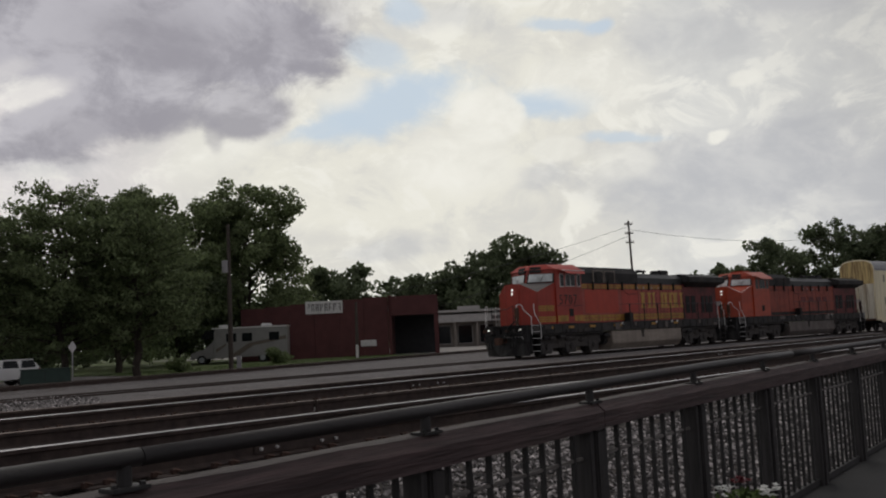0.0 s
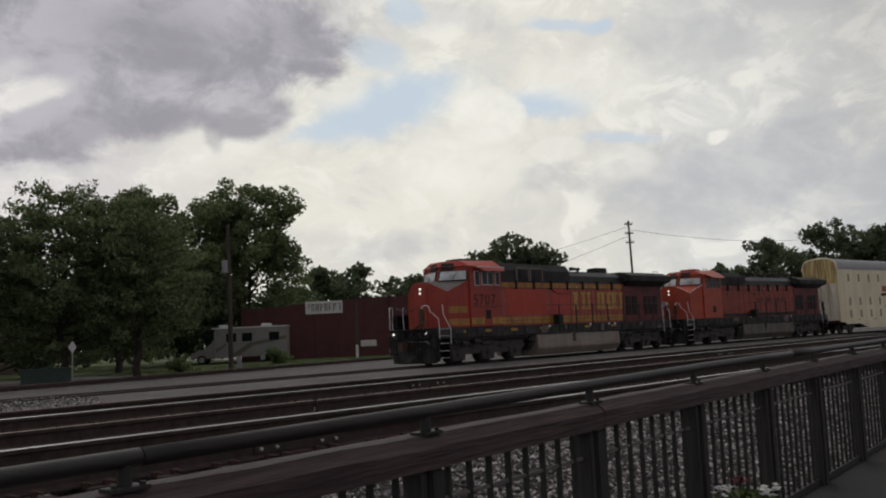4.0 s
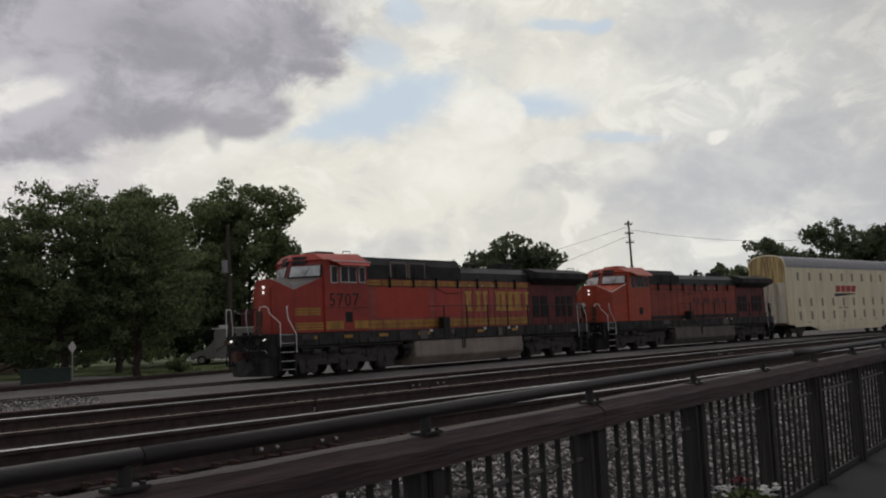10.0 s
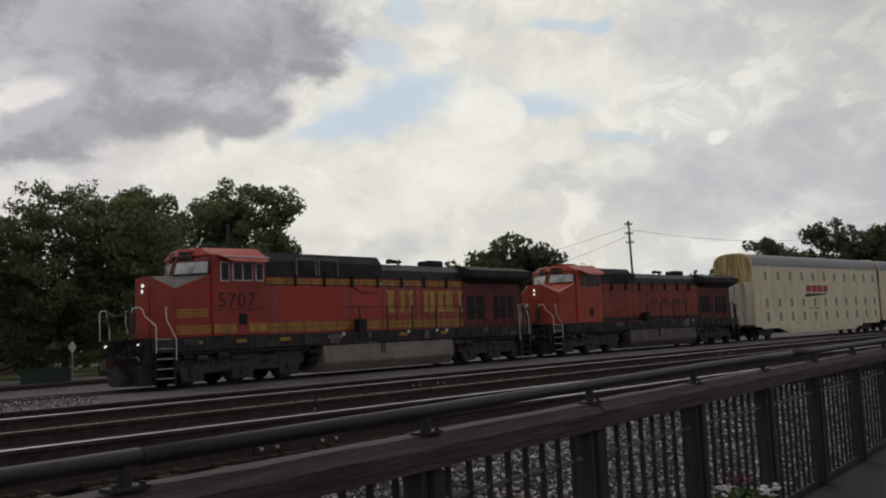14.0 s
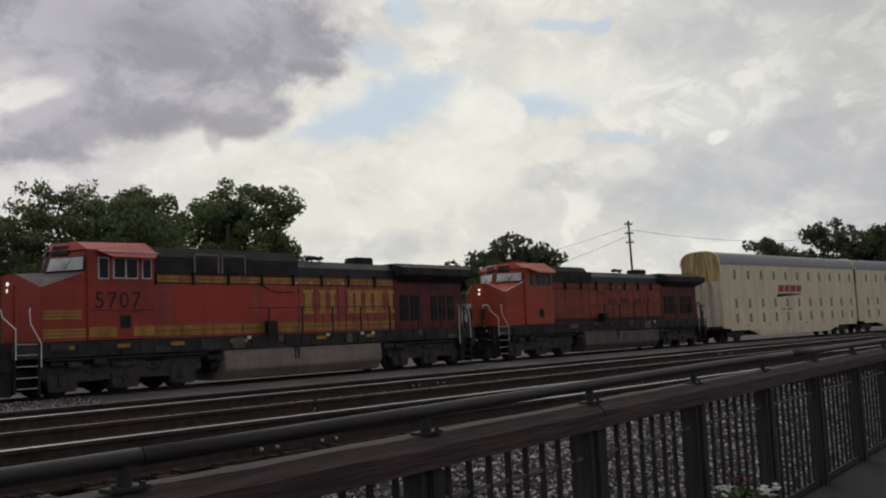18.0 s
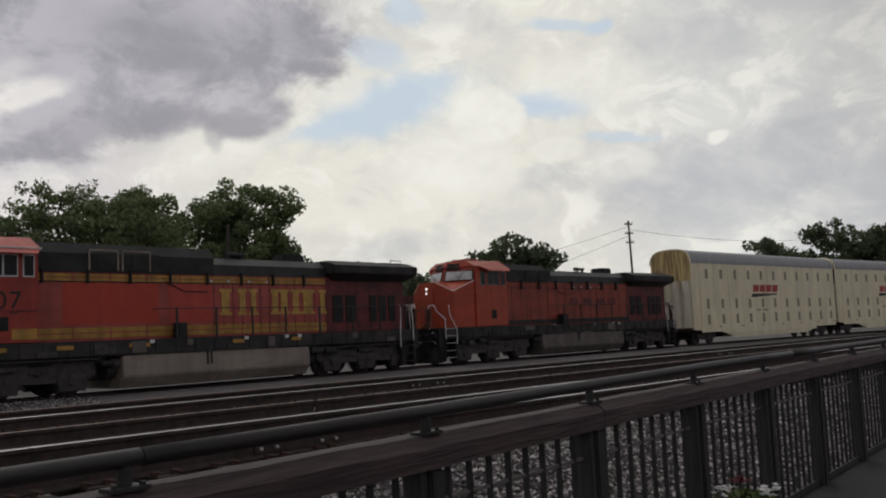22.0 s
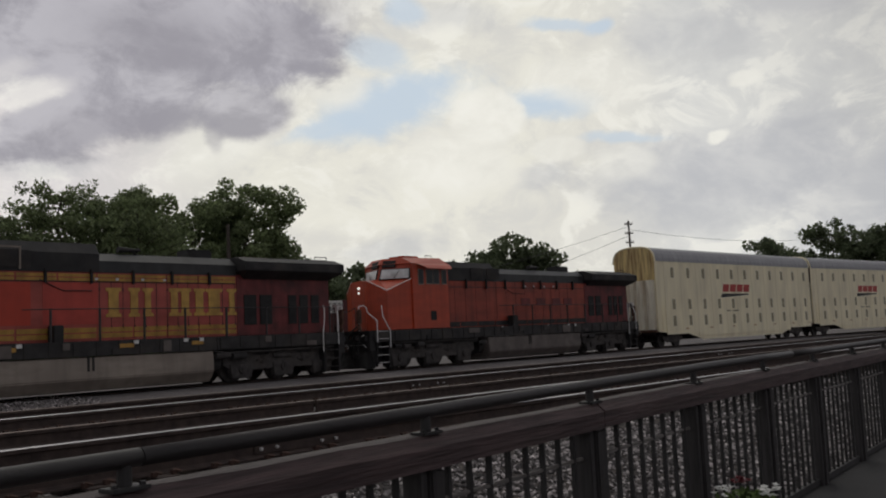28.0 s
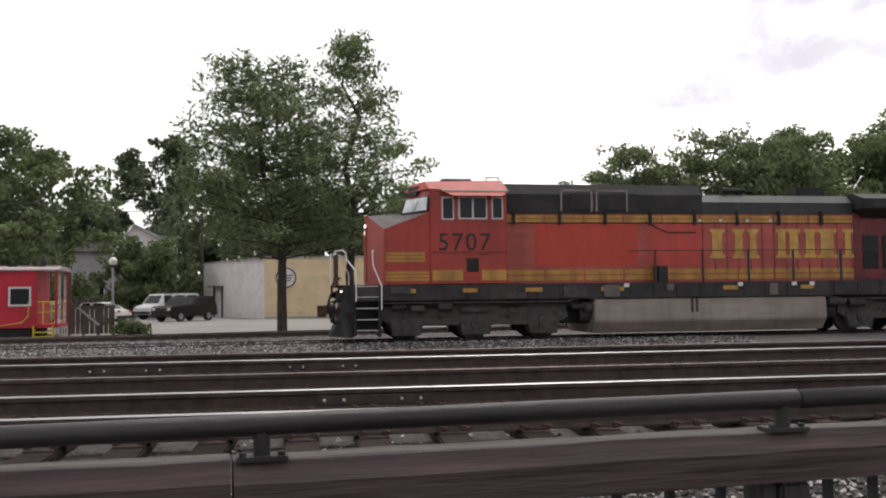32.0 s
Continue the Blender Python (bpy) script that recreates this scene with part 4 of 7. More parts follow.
        hull(bm, [on(u, w, o) for u in (0.09, 0.92) for w in (0.08, 0.64) for o in (0.045, 0.064)])
        part("windshield", bm, CAB_GLASS, wf, "windshield with its bright sheen painted as a pale colour")
        bm = B()
        bent(bm, [tuple(on(0.5, 0.1, 0.072)), tuple(on(0.62, 0.5, 0.08))], 0.012, 5)
        part("wiper", bm, BLACK, wf)
        bm = B()
        hull(bm, [on(u, w, o) for u in (0.08, 0.5) for w in (0.76, 1.12) for o in (0.0, 0.09)])
        part("number_board", bm, BLACK, cab, "dark number board")
        # side windows
        for x0, x1, z0, z1 in ((3.72, 4.10, 3.62, 4.28), (4.24, 5.14, 3.64, 4.28), (5.28, 5.64, 3.64, 4.28)):
            bm = B()
            box(bm, x0, x1, min(s * 1.49, s * 1.525), max(s * 1.49, s * 1.525), z0, z1, 0.01)
            fr = part("side_window_frame", bm, FRAME_WHITE if first else TANK, cab)
            panes = ((x0 + 0.04, x1 - 0.04),) if x1 - x0 < 0.5 else ((x0 + 0.05, (x0 + x1) / 2 - 0.03), ((x0 + x1) / 2 + 0.03, x1 - 0.04))
            for p, q in panes:
                bm = B()
                box(bm, p, q, min(s * 1.5, s * 1.532), max(s * 1.5, s * 1.532), z0 + 0.04, z1 - 0.04)
                part("pane", bm, GLASS, fr)
        bm = B()
        hull(bm, [(3.66, s * 1.52, 4.50), (5.78, s * 1.52, 4.50), (3.66, s * 1.52, 4.47), (5.78, s * 1.52, 4.47), (3.72, s * 1.70, 4.42), (5.74, s * 1.70, 4.42), (4.0, s * 1.92, 4.28), (5.55, s * 1.92, 4.28), (4.0, s * 1.92, 4.265), (5.55, s * 1.92, 4.265)])
        part("sun_visor", bm, PATCH_AND_ROOF if first else ORANGE_NEW, cab, "red folding sun visor")
        if first:
            bm = B()
            box(bm, 3.72, 5.76, min(s * 1.7, s * 1.74), max(s * 1.7, s * 1.74), 4.41, 4.45)
            part("visor_edge", bm, FRAME_WHITE, cab, "thin white visor edge")
        bm = B()
        box(bm, 4.48, 4.86, min(s * 1.49, s * 1.515), max(s * 1.49, s * 1.515), 2.08, 2.5, 0.01)
        for i in range(6):
            box(bm, 4.50, 4.84, min(s * 1.51, s * 1.525), max(s * 1.51, s * 1.525), 2.11 + i * 0.065, 2.14 + i * 0.065)
        part("vent_grille", bm, BLACK, cab, "dark square vent grille")
        if first:
            for k, digit in enumerate("5707"):
                me = text_mesh(digit, 0.76, 0.004)
                me.materials.append(NUMBER)
                num = new("road_number_digit", me)
                num.parent = cab
                num.matrix_basis = pose(3.58 + k * 0.43, -1.507, 2.74, 90, 0, 0) if s < 0 else pose(5.4 - k * 0.43, 1.507, 2.74, 90, 0, 180)
                num["label"] = "black digit " + digit
            bm = B()
            box(bm, 4.9, 5.15, min(s * 1.501, s * 1.508), max(s * 1.501, s * 1.508), 2.6, 2.63)
            part("lettering_bar", bm, NUMBER, cab)
        # stripes on nose and cab
        if first:
            for z0, z1, x0, x1 in ((2.38, 2.72, 2.02, 3.2), (1.80, 2.14, 2.02, 3.34)):
                bm = B()
                ya, yb = s * 1.285, s * 1.422
                for k in range(3):
                    za = z0 + 0.02 + k * (z1 - z0 - 0.02) / 3
                    zb = za + (z1 - z0) / 3 - 0.035
                    hull(bm, [(x0, ya, za), (x0, ya, zb), (x1, yb, za), (x1, yb, zb), (x0, ya - s * 0.05, za), (x0, ya - s * 0.05, zb), (x1, yb - s * 0.05, za), (x1, yb - s * 0.05, zb)])
                for v in bm.verts:
                    v.co.y += s * 0.006
                part("nose_stripe", bm, YELLOW, root, "yellow nose stripes")
            for x0, x1 in ((3.42, 4.36), (4.95, 5.72)):
                bm = B()
                box(bm, x0, x1, min(s * 1.501, s * 1.509), max(s * 1.501, s * 1.509), 1.82, 2.14)
                part("cab_stripe", bm, YELLOW, cab)
            bm = B()
            box(bm, 3.4, 5.74, min(s * 1.501, s * 1.512), max(s * 1.501, s * 1.512), 2.66, 2.69)
            part("cab_moulding", bm, MAROON, cab)
    # lamps
    for z in (3.34, 3.53):
        bm = B()
        tube(bm, (1.497, 0, z), (1.535, 0, z), 0.06, 16)
        part("headlight", bm, LIT_LAMP, root, "round lit headlight")
    for y in (-1.05, 1.05):
        bm = B()
        tube(bm, (0.66, y, 1.5), (0.74, y, 1.5), 0.05, 14)
        part("ditch_light", bm, LIT_LAMP if first else LAMP_GLASS, root, "small lit ditch light" if first else "small unlit ditch light")
    bm = B()
    box(bm, 1.505, 1.545, -0.42, 0.42, 1.8, 3.5, 0.01)
    part("nose_door", bm, paint, root)
    # long hood
    hp = FADED if first else ORANGE_DIRTY
    bm = B()
    box(bm, 5.77, 16.9, -0.95, 0.95, 1.71, 3.86, 0.015)
    hood = part("long_hood", bm, hp, root, "orange engine hood with doors")
    if first:
        for x0, x1, m in ((6.75, 9.95, REPAINT), (10.3, 12.0, PATCH_AND_ROOF)):
            for s in (-1, 1):
                bm = B()
                box(bm, x0, x1, min(s * 0.951, s * 0.957), max(s * 0.951, s * 0.957), 2.25, 3.55)
                part("repainted_panel", bm, m, hood, "repainted panel of another red")
    for s in (-1, 1):
        for k in range(13 if first else 14):
            x = (12.05 if first else 6.0) + k * (0.4 if first else 0.74)
            bm = B()
            box(bm, x - 0.008, x + 0.008, min(s * 0.951, s * 0.958), max(s * 0.951, s * 0.972), 1.75, 3.83)
            for z in (2.1, 3.3):
                box(bm, x - 0.018, x + 0.018, min(s * 0.951, s * 0.968), max(s * 0.951, s * 0.968), z, z + 0.09)
            part("door_seam", bm, NUMBER if first else MAROON, hood)
        for k in range(9):
            x = 5.85 + k * 1.23
            bm = B()
            if first:
                bm.free()
                for z0, z1 in ((1.80, 1.95), (1.99, 2.14), (3.60, 3.69), (3.72, 3.81)):
                    bm = B()
                    box(bm, x, x + 1.17, min(s * 0.952, s * 0.968), max(s * 0.952, s * 0.968), z0, z1)
                    part("hood_stripe", bm, YELLOW, hood, "dirty yellow pinstripe")
            else:
                box(bm, x, x + 1.17, min(s * 0.952, s * 0.968), max(s * 0.952, s * 0.968), 1.76, 1.98)
                part("hood_stripe", bm, SILL, hood, "dark grey band")
        # name in plain blocks
        for k in range(4):
            x0 = (12.35, 13.62, 14.98, 16.02)[k]
            bm = B()
            y0, y1 = min(s * 0.958, s * 0.975), max(s * 0.958, s * 0.975)
            if first:
                wide, slim = ((0.34, 0.26), (0.22, 0.26), (0.30, 0.30), (0.34, 0.16))[k]
                end = x0 + (1.02, 1.22, 0.86, 0.80)[k]
                bm.free()
                for a, b, pad in ((x0, x0 + wide, 0.09), (end - slim, end, 0.07)):
                    bm = B()
                    prism(bm, [(a - pad, 2.47), (b + pad, 2.47), (b + pad, 2.56), (b, 2.60), (b, 3.27), (b + pad, 3.31), (b + pad, 3.40), (a - pad, 3.40), (a - pad, 3.31), (a, 3.27), (a, 2.60), (a - pad, 2.56)], "y", y0, y1)
                    part("name_block", bm, LETTER, hood, "large yellow bar of the painted name")
            else:
                box(bm, x0 - 0.8, x0 - 0.05, y0, y1, 2.72, 3.08)
                part("name_block", bm, MAROON, hood, "dark block of the painted name")
    bm = B()
    if first:
        hull(bm, [(x, s * y, z) for x in (5.77, 12.05) for s in (-1, 1) for y, z in ((0.98, 3.86), (0.98, 4.42), (0.72, 4.72))])
    else:
        hull(bm, [(x, s * y, z) for x in (5.77, 9.6) for s in (-1, 1) for y, z in ((0.98, 3.86), (0.98, 4.42), (0.72, 4.68))])
    part("hood_roof", bm, BLACK, hood, "black raised hood roof")
    xb = 12.05 if first else 9.6
    bm = B()
    hull(bm, [(x, s * y, z) for x in (xb, 16.9) for s in (-1, 1) for y, z in ((0.96, 3.86), (0.96, 4.22), (0.6, 4.46))])
    for k in range(5):
        box(bm, xb + 0.3 + k * 0.85, xb + 1.0 + k * 0.85, -0.4, 0.4, 4.42, 4.5, 0.01)
    part("engine_roof", bm, DARKGREEN, hood)
    for s in (-1, 1):
        for x0, x1 in ((7.85, 8.75), (9.0, 9.95)):
            bm = B()
            box(bm, x0, x1, min(s * 0.96, s * 1.01), max(s * 0.96, s * 1.01), 3.95, 4.45, 0.02)
            for i in range(7):
                box(bm, x0 + 0.05, x1 - 0.05, min(s * 1.0, s * 1.025), max(s * 1.0, s * 1.025), 3.98 + i * 0.065, 4.01 + i * 0.065)
            part("louvre", bm, SILL, hood, "louvred air intake")
        if first:
            for xa in (7.55, 8.65):
                bm = B()
                y0, y1 = min(s * 0.97, s * 1.035), max(s * 0.97, s * 1.035)
                for a, b, c, d in ((xa, xa + 0.05, 3.92, 4.55), (xa + 0.95, xa + 1.0, 3.92, 4.55), (xa, xa + 1.0, 4.5, 4.55)):
                    box(bm, a, b, y0, y1, c, d)
                part("panel_frame", bm, TANK, hood, "pale grey panel frame")
        for k in range(8):
            x = 6.1 + k * 1.42
            bm = B()
            box(bm, x - 0.035, x + 0.035, min(s * 0.96, s * 1.06), max(s * 0.96, s * 1.06), 3.52, 3.95, 0.01)
            part("roof_bracket", bm, BLACK, hood)
    bm = B()
    box(bm, 15.65, 16.45, -0.4, 0.4, 4.44, 4.74, 0.05)
    part("exhaust_box", bm, BLACK, hood, "sooty exhaust outlet")
    bm = B()
    tube(bm, (13.75, -0.45, 4.44), (13.3, -0.45, 4.62), 0.03, 8)
    for dx, dy in ((-0.35, -0.05), (0.35, 0.0), (-0.28, 0.12)):
        tube(bm, (13.75, -0.45 + dy, 4.62), (13.3 + dx, -0.45 + dy, 4.62), 0.03, 10, 0.09)
    part("horn", bm, BLACK, hood, "multi-bell air horn")
    # radiator end
    bm = B()
    box(bm, 16.9, 21.25, -0.95, 0.95, 1.71, 3.9, 0.02)
    rad = part("radiator_hood", bm, MAROON, root, "soot-stained rear hood")
    for s in (-1, 1):
        for x0, x1, z0, z1 in ((17.2, 17.75, 2.1, 3.2), (17.9, 18.45, 2.1, 3.2), (19.2, 19.6, 2.1, 3.2), (19.75, 20.15, 2.1, 3.2), (20.3, 20.7, 2.1, 3.2)):
            bm = B()
            box(bm, x0, x1, min(s * 0.951, s * 0.98), max(s * 0.951, s * 0.98), z0, z1, 0.01)
            for i in range(8):
                box(bm, x0 + 0.03, x1 - 0.03, min(s * 0.97, s * 0.995), max(s * 0.97, s * 0.995), z0 + 0.06 + i * (z1 - z0 - 0.1) / 8, z0 + 0.11 + i * (z1 - z0 - 0.1) / 8)
            part("hood_vent", bm, BLACK, rad, "dark louvred vent")
    bm = B()
    hull(bm, [(x, s * y, z) for x, w in ((16.95, 1), (21.6, 1)) for s in (-1, 1) for y, z in ((1.5, 4.02), (1.5, 4.32), (0.9, 4.5))] + [(17.2, s * 1.0, 3.75) for s in (-1, 1)] + [(21.2, s * 1.0, 3.75) for s in (-1, 1)])
    wing = part("radiator_wing", bm, BLACK, rad, "overhanging black radiator section")
    for s in (-1, 1):
        bm = B()
        hull(bm, [(17.3, s * 1.505, 4.06), (21.3, s * 1.505, 4.06), (17.3, s * 1.505, 4.28), (21.3, s * 1.505, 4.28), (17.3, s * 1.515, 4.06), (21.3, s * 1.515, 4.28)])
        part("radiator_screen", bm, SILL, wing)
    for k in range(3):
        bm = B()
        box(bm, 17.25 + k * 1.42, 18.5 + k * 1.42, -0.75, 0.75, 4.49, 4.53, 0.01)
        part("fan_grille", bm, SILL if k else TANK, wing)
    bm = B()
    bent(bm, [(20.7, -0.8, 4.48), (20.7, -0.8, 4.62), (21.3, -0.8, 4.62), (21.3, -0.8, 4.48)], 0.015, 6)
    part("grab_iron", bm, BLACK, wing)
    bm = B()
    box(bm, 21.9, 21.93, -0.95, -0.35, 2.55, 2.85, 0.005)
    for i in range(4):
        box(bm, 21.93, 21.94, -0.9 + i * 0.14, -0.82 + i * 0.14, 2.6, 2.8, mi=1)
    tube(bm, (21.9, -0.65, 1.7), (21.9, -0.65, 2.6), 0.02, 6)
    part("rear_plate", bm, [SIGN_WHITE, SIGN_BAR], root, "white plate with dark marks")
    # pipes, boxes and patches along the sill
    for s in (-1, 1):
        rnd = random.Random(31 + s + 5 * first)
        bm = B()
        bent(bm, [(1.95, s * 1.42, 1.16), (7.6, s * 1.42, 1.14), (7.9, s * 1.42, 1.3), (8.3, s * 1.42, 1.2)], 0.03, 6)
        part("sill_pipe", bm, TRUCK, root)
        bm = B()
        bent(bm, [(15.9, s * 1.42, 1.2), (16.3, s * 1.42, 1.1), (21.0, s * 1.42, 1.14)], 0.03, 6)
        part("sill_pipe", bm, TRUCK, root)
        for k in range(11):
            x, w = 2.1 + k * 1.72 + rnd.uniform(-0.3, 0.3), rnd.uniform(0.2, 0.75)
            z0, z1 = rnd.choice(((1.26, 1.64), (1.24, 1.42), (1.44, 1.66)))
            bm = B()
            box(bm, x, x + w, min(s * 1.5, s * 1.545), max(s * 1.5, s * 1.545), z0, z1, 0.008)
            part("sill_box", bm, rnd.choice((SILL, BLACK, TRUCK, TANK_DARK)), root)
        for k, x in enumerate((2.2, 2.75, 3.6, 7.75, 16.0, 16.5)):
            bm = B()
            tube(bm, (x, s * 1.36, 1.02 - 0.05 * (k % 2)), (x + 0.42, s * 1.36, 1.02 - 0.05 * (k % 2)), 0.09 + 0.02 * (k % 3), 10)
            part("air_filter", bm, (BLACK, TRUCK, SILL)[k % 3], root)
        bm = B()
        bent(bm, [(10.2, s * 0.98, 3.62), (10.9, s * 0.98, 3.3), (11.8, s * 0.98, 3.3)], 0.016, 6)
        part("hood_pipe", bm, BLACK, hood)
        bm = B()
        box(bm, 5.8, 16.85, min(s * 0.952, s * 0.97), max(s * 0.952, s * 0.97), 3.565, 3.59)
        part("hood_seam", bm, NUMBER, hood)
        for k in range(4):
            bm = B()
            x = (12.6, 13.5, 14.3, 11.9)[k]
            box(bm, x, x + 0.1, min(s * 0.97, s * 0.985), max(s * 0.97, s * 0.985), 3.62, 3.7, 0.004)
            part("lifting_lug", bm, BOLT, hood, "small pale lifting lug")
    # side walkway rails
    for s in (-1, 1):
        for k in range(8):
            x = 10.3 + k * 1.5
            bm = B()
            tube(bm, (x, s * 1.47, 1.7), (x, s * 1.47, 2.74), 0.036, 6)
            part("stanchion", bm, GREY_RAIL, root)
        bm = B()
        bent(bm, [(9.6, s * 1.2, 2.72), (10.3, s * 1.47, 2.72), (20.8, s * 1.47, 2.72), (21.1, s * 1.4, 2.5)], 0.017, 6)
        part("side_handrail", bm, GREY_RAIL, root)
        # battery and air boxes along the walkway
        for x0, x1, z1 in ((10.42, 10.72, 2.22),):
            bm = B()
            box(bm, x0, x1, min(s * 1.0, s * 1.42), max(s * 1.0, s * 1.42), 1.7, z1, 0.02)
            part("equipment_box", bm, BLACK, root)
    # tank
    bm = B()
    prism(bm, [(-1.45, 1.19), (-1.48, 0.50), (-1.2, 0.13), (1.2, 0.13), (1.48, 0.50), (1.45, 1.19)], "x", 8.41, 15.9, bevel=0.03)
    tank = part("fuel_tank", bm, TANK if first else TANK_DARK, root, "dusty grey-brown fuel tank")
    for x in (11.4, 11.55):
        bm = B()
        box(bm, x, x + 0.06, -1.49, -1.44, 0.75, 1.19, 0.004)
        part("filler", bm, SILL, tank)
    bm = B()
    tube(bm, (8.42, -1.2, 0.95), (8.1, -1.2, 0.95), 0.16, 14)
    part("tank_fitting", bm, TRUCK, tank)
    for x in (8.2, 16.1):
        bm = B()
        tube(bm, (x - 0.15, -0.9, 0.75), (x + 0.15, -0.9, 0.75), 0.3, 14)
        part("air_reservoir", bm, SILL, root)
    for xa, xc in ((1.95, 8.35), (15.95, 21.2)):
        bm = B()
        box(bm, xa, xc, -0.62, 0.62, 0.42, 1.24, 0.03)
        box(bm, xa + 0.3, xc - 0.3, -1.15, 1.15, 0.98, 1.23, 0.03)
        part("traction_gear", bm, BLACK, root, "dark traction motors and underframe gear")
    truck(root, 4.8, (2.65, 4.8, 6.95))
    truck(root, 18.7, (16.75, 18.7, 20.65))
    lengthen(root)
    for k, (ob, x, r) in enumerate(WHEELS):
        if ob.parent == root:
            WHEELS[k] = (ob, ob.location.x, r)
    return root


def autorack(k):
    root = thing("autorack_car", "tall cream-panelled auto carrier railcar with a grey ribbed roof", "railcar", group="auto carrier cars")
    L = 24.3
    x0, x1 = 1.58, L - 0.36
    # rounded roof section
    arc = [(-1.52, 5.36), (-1.51, 5.58), (-1.43, 5.84), (-1.27, 6.06), (-1.0, 6.21), (-0.62, 6.29), (0, 6.33)]
    section = arc + [(-y, z) for y, z in arc[-2::-1]]
    bm = B()
    prism(bm, section, "x", x0 + 0.02, x1 - 0.02)
    part("roof", bm, CAR_ROOF, root, "grey galvanised curved roof")
    roof = root.children[-1]
    for i in range(36):
        x = x0 + 0.4 + i * (x1 - x0 - 0.8) / 35
        bm = B()
        for a, b in zip(section, section[1:]):
            hull(bm, [(x + d, p[0] * q, (p[1] - 5.3) * q + 5.3) for d in (-0.03, 0.03) for p in (a, b) for q in (1.0, 1.008)])
        part("roof_rib", bm, CAR_ROOF, roof)
    for s in (-1, 1):
        n = 11
        for i in range(n):
            a = x0 + 0.98 + i * 1.94
            b = min(a + 1.92, x1 - 0.21)
            bm = B()
            box(bm, a, b, min(s * 1.46, s * 1.5), max(s * 1.46, s * 1.5), 0.60 if 1 < i < 9 else 0.78, 5.38, 0.006)
            pan = part("side_panel", bm, CREAM, root)
            for z in (1.62, 2.66, 4.66):
                bm = B()
                m = a + 0.97
                box(bm, m - 0.17, m + 0.17, min(s * 1.498, s * 1.507), max(s * 1.498, s * 1.507), z - 0.32, z + 0.32)
                part("air_slot", bm, SLOT, pan, "dark vent slot")
        # sill
        bm = B()
        prism(bm, [(x0 + 0.2, 0.96), (x0 + 3.6, 0.8), (x0 + 5.4, 0.36), (x1 - 5.4, 0.36), (x1 - 3.6, 0.8), (x1 - 0.2, 0.96), (x1 - 0.2, 1.1), (x0 + 0.2, 1.1)], "y", min(s * 1.40, s * 1.455), max(s * 1.40, s * 1.455))
        part("side_sill", bm, CREAM, root)
        for i in range(7):
            x = x0 + 3.2 + i * 3.1
            bm = B()
            box(bm, x, x + 0.4, min(s * 1.502, s * 1.51), max(s * 1.502, s * 1.51), 1.08, 1.14)
            part("reflector", bm, YELLOW, root)
        # emblem in plain shapes
        c = 9.9
        for i in range(4):
            bm = B()
            u = c + i * 0.98
            y0, y1 = min(s * 1.501, s * 1.512), max(s * 1.501, s * 1.512)
            prism(bm, [(u, 3.46), (u + 0.84, 3.46), (u + 0.98, 3.97), (u + 0.14, 3.97)], "y", y0, y1)
            part("emblem_block", bm, RED_LOGO, root, "red block of the painted emblem")
        bm = B()
        prism(bm, [(c - 0.3, 3.1), (c + 0.1, 3.08), (c + 3.7, 3.26), (c + 3.7, 3.34), (c - 0.1, 3.34)], "y", min(s * 1.501, s * 1.512), max(s * 1.501, s * 1.512))
        part("emblem_swoosh", bm, NUMBER, root, "black wedge under the emblem")
        for i, w in enumerate((0.55, 0.85)):
            bm = B()
            box(bm, c + 0.4 + i * 0.85, c + 0.4 + i * 0.85 + w, min(s * 1.501, s * 1.508), max(s * 1.501, s * 1.508), 2.12, 2.22)
            part("lettering_bar", bm, SLOT, root)
        # corner posts and ladders
        for x in (x0, x1 - 0.2):
            bm = B()
            box(bm, x, x + 0.2, min(s * 1.38, s * 1.5), max(s * 1.38, s * 1.5), 1.0, 5.38, 0.01)
            part("corner_post", bm, CREAM, root)
        bm = B()
        for x in (x0 + 0.45, x0 + 0.85):
            tube(bm, (x, s * 1.53, 1.0), (x, s * 1.53, 2.6), 0.015, 5)
        for i in range(6):
            tube(bm, (x0 + 0.45, s * 1.53, 1.1 + i * 0.28), (x0 + 0.85, s * 1.53, 1.1 + i * 0.28), 0.012, 5)
        part("ladder", bm, CREAM, root)
        bm = B()
        box(bm, x0 + 0.2, x0 + 0.96, min(s * 1.46, s * 1.49), max(s * 1.46, s * 1.49), 1.1, 5.38, 0.006)
        part("end_panel", bm, CREAM, root)
    for x, e in ((x0, -1), (x1, 1)):  # front and rear ends
        # all ends but the foremost are dark brown: the gap's shade as colour
        bm = B()
        prism(bm, [(y * 0.97, z - 0.03) for y, z in section] + [(1.45, 4.2), (-1.45, 4.2)], "x", x - 0.03, x + 0.03)
        part("end_cap", bm, CAR_END if k == 0 and e < 0 else RUST_AND_GAP_SHADE, root, "rust-streaked yellow upper end" if k == 0 and e < 0 else "upper end coloured dark brown for the gap's shade")
        for q in range(4):
            bm = B()
            ya = -1.38 + q * 0.69
            prism(bm, [(x - e * 0.1, ya), (x + e * 0.1, ya + 0.12), (x + e * 0.1, ya + 0.57), (x - e * 0.1, ya + 0.69)], "z", 1.1, 4.2)
            part("end_door_leaf", bm, CAR_END_WHITE if k == 0 and e < 0 else RUST_AND_GAP_SHADE, root, "folding end door, rust-streaked in front, elsewhere coloured for the gap's shade")
        bm = B()
        for a, b in zip(section, section[1:]):
            tube(bm, (x + e * 0.02, a[0], a[1]), (x + e * 0.02, b[0], b[1]), 0.055, 6)
        part("roof_trim", bm, CREAM, root)
        bm = B()
        reach = e * (0.95 if k == 0 and e < 0 else 0.16)
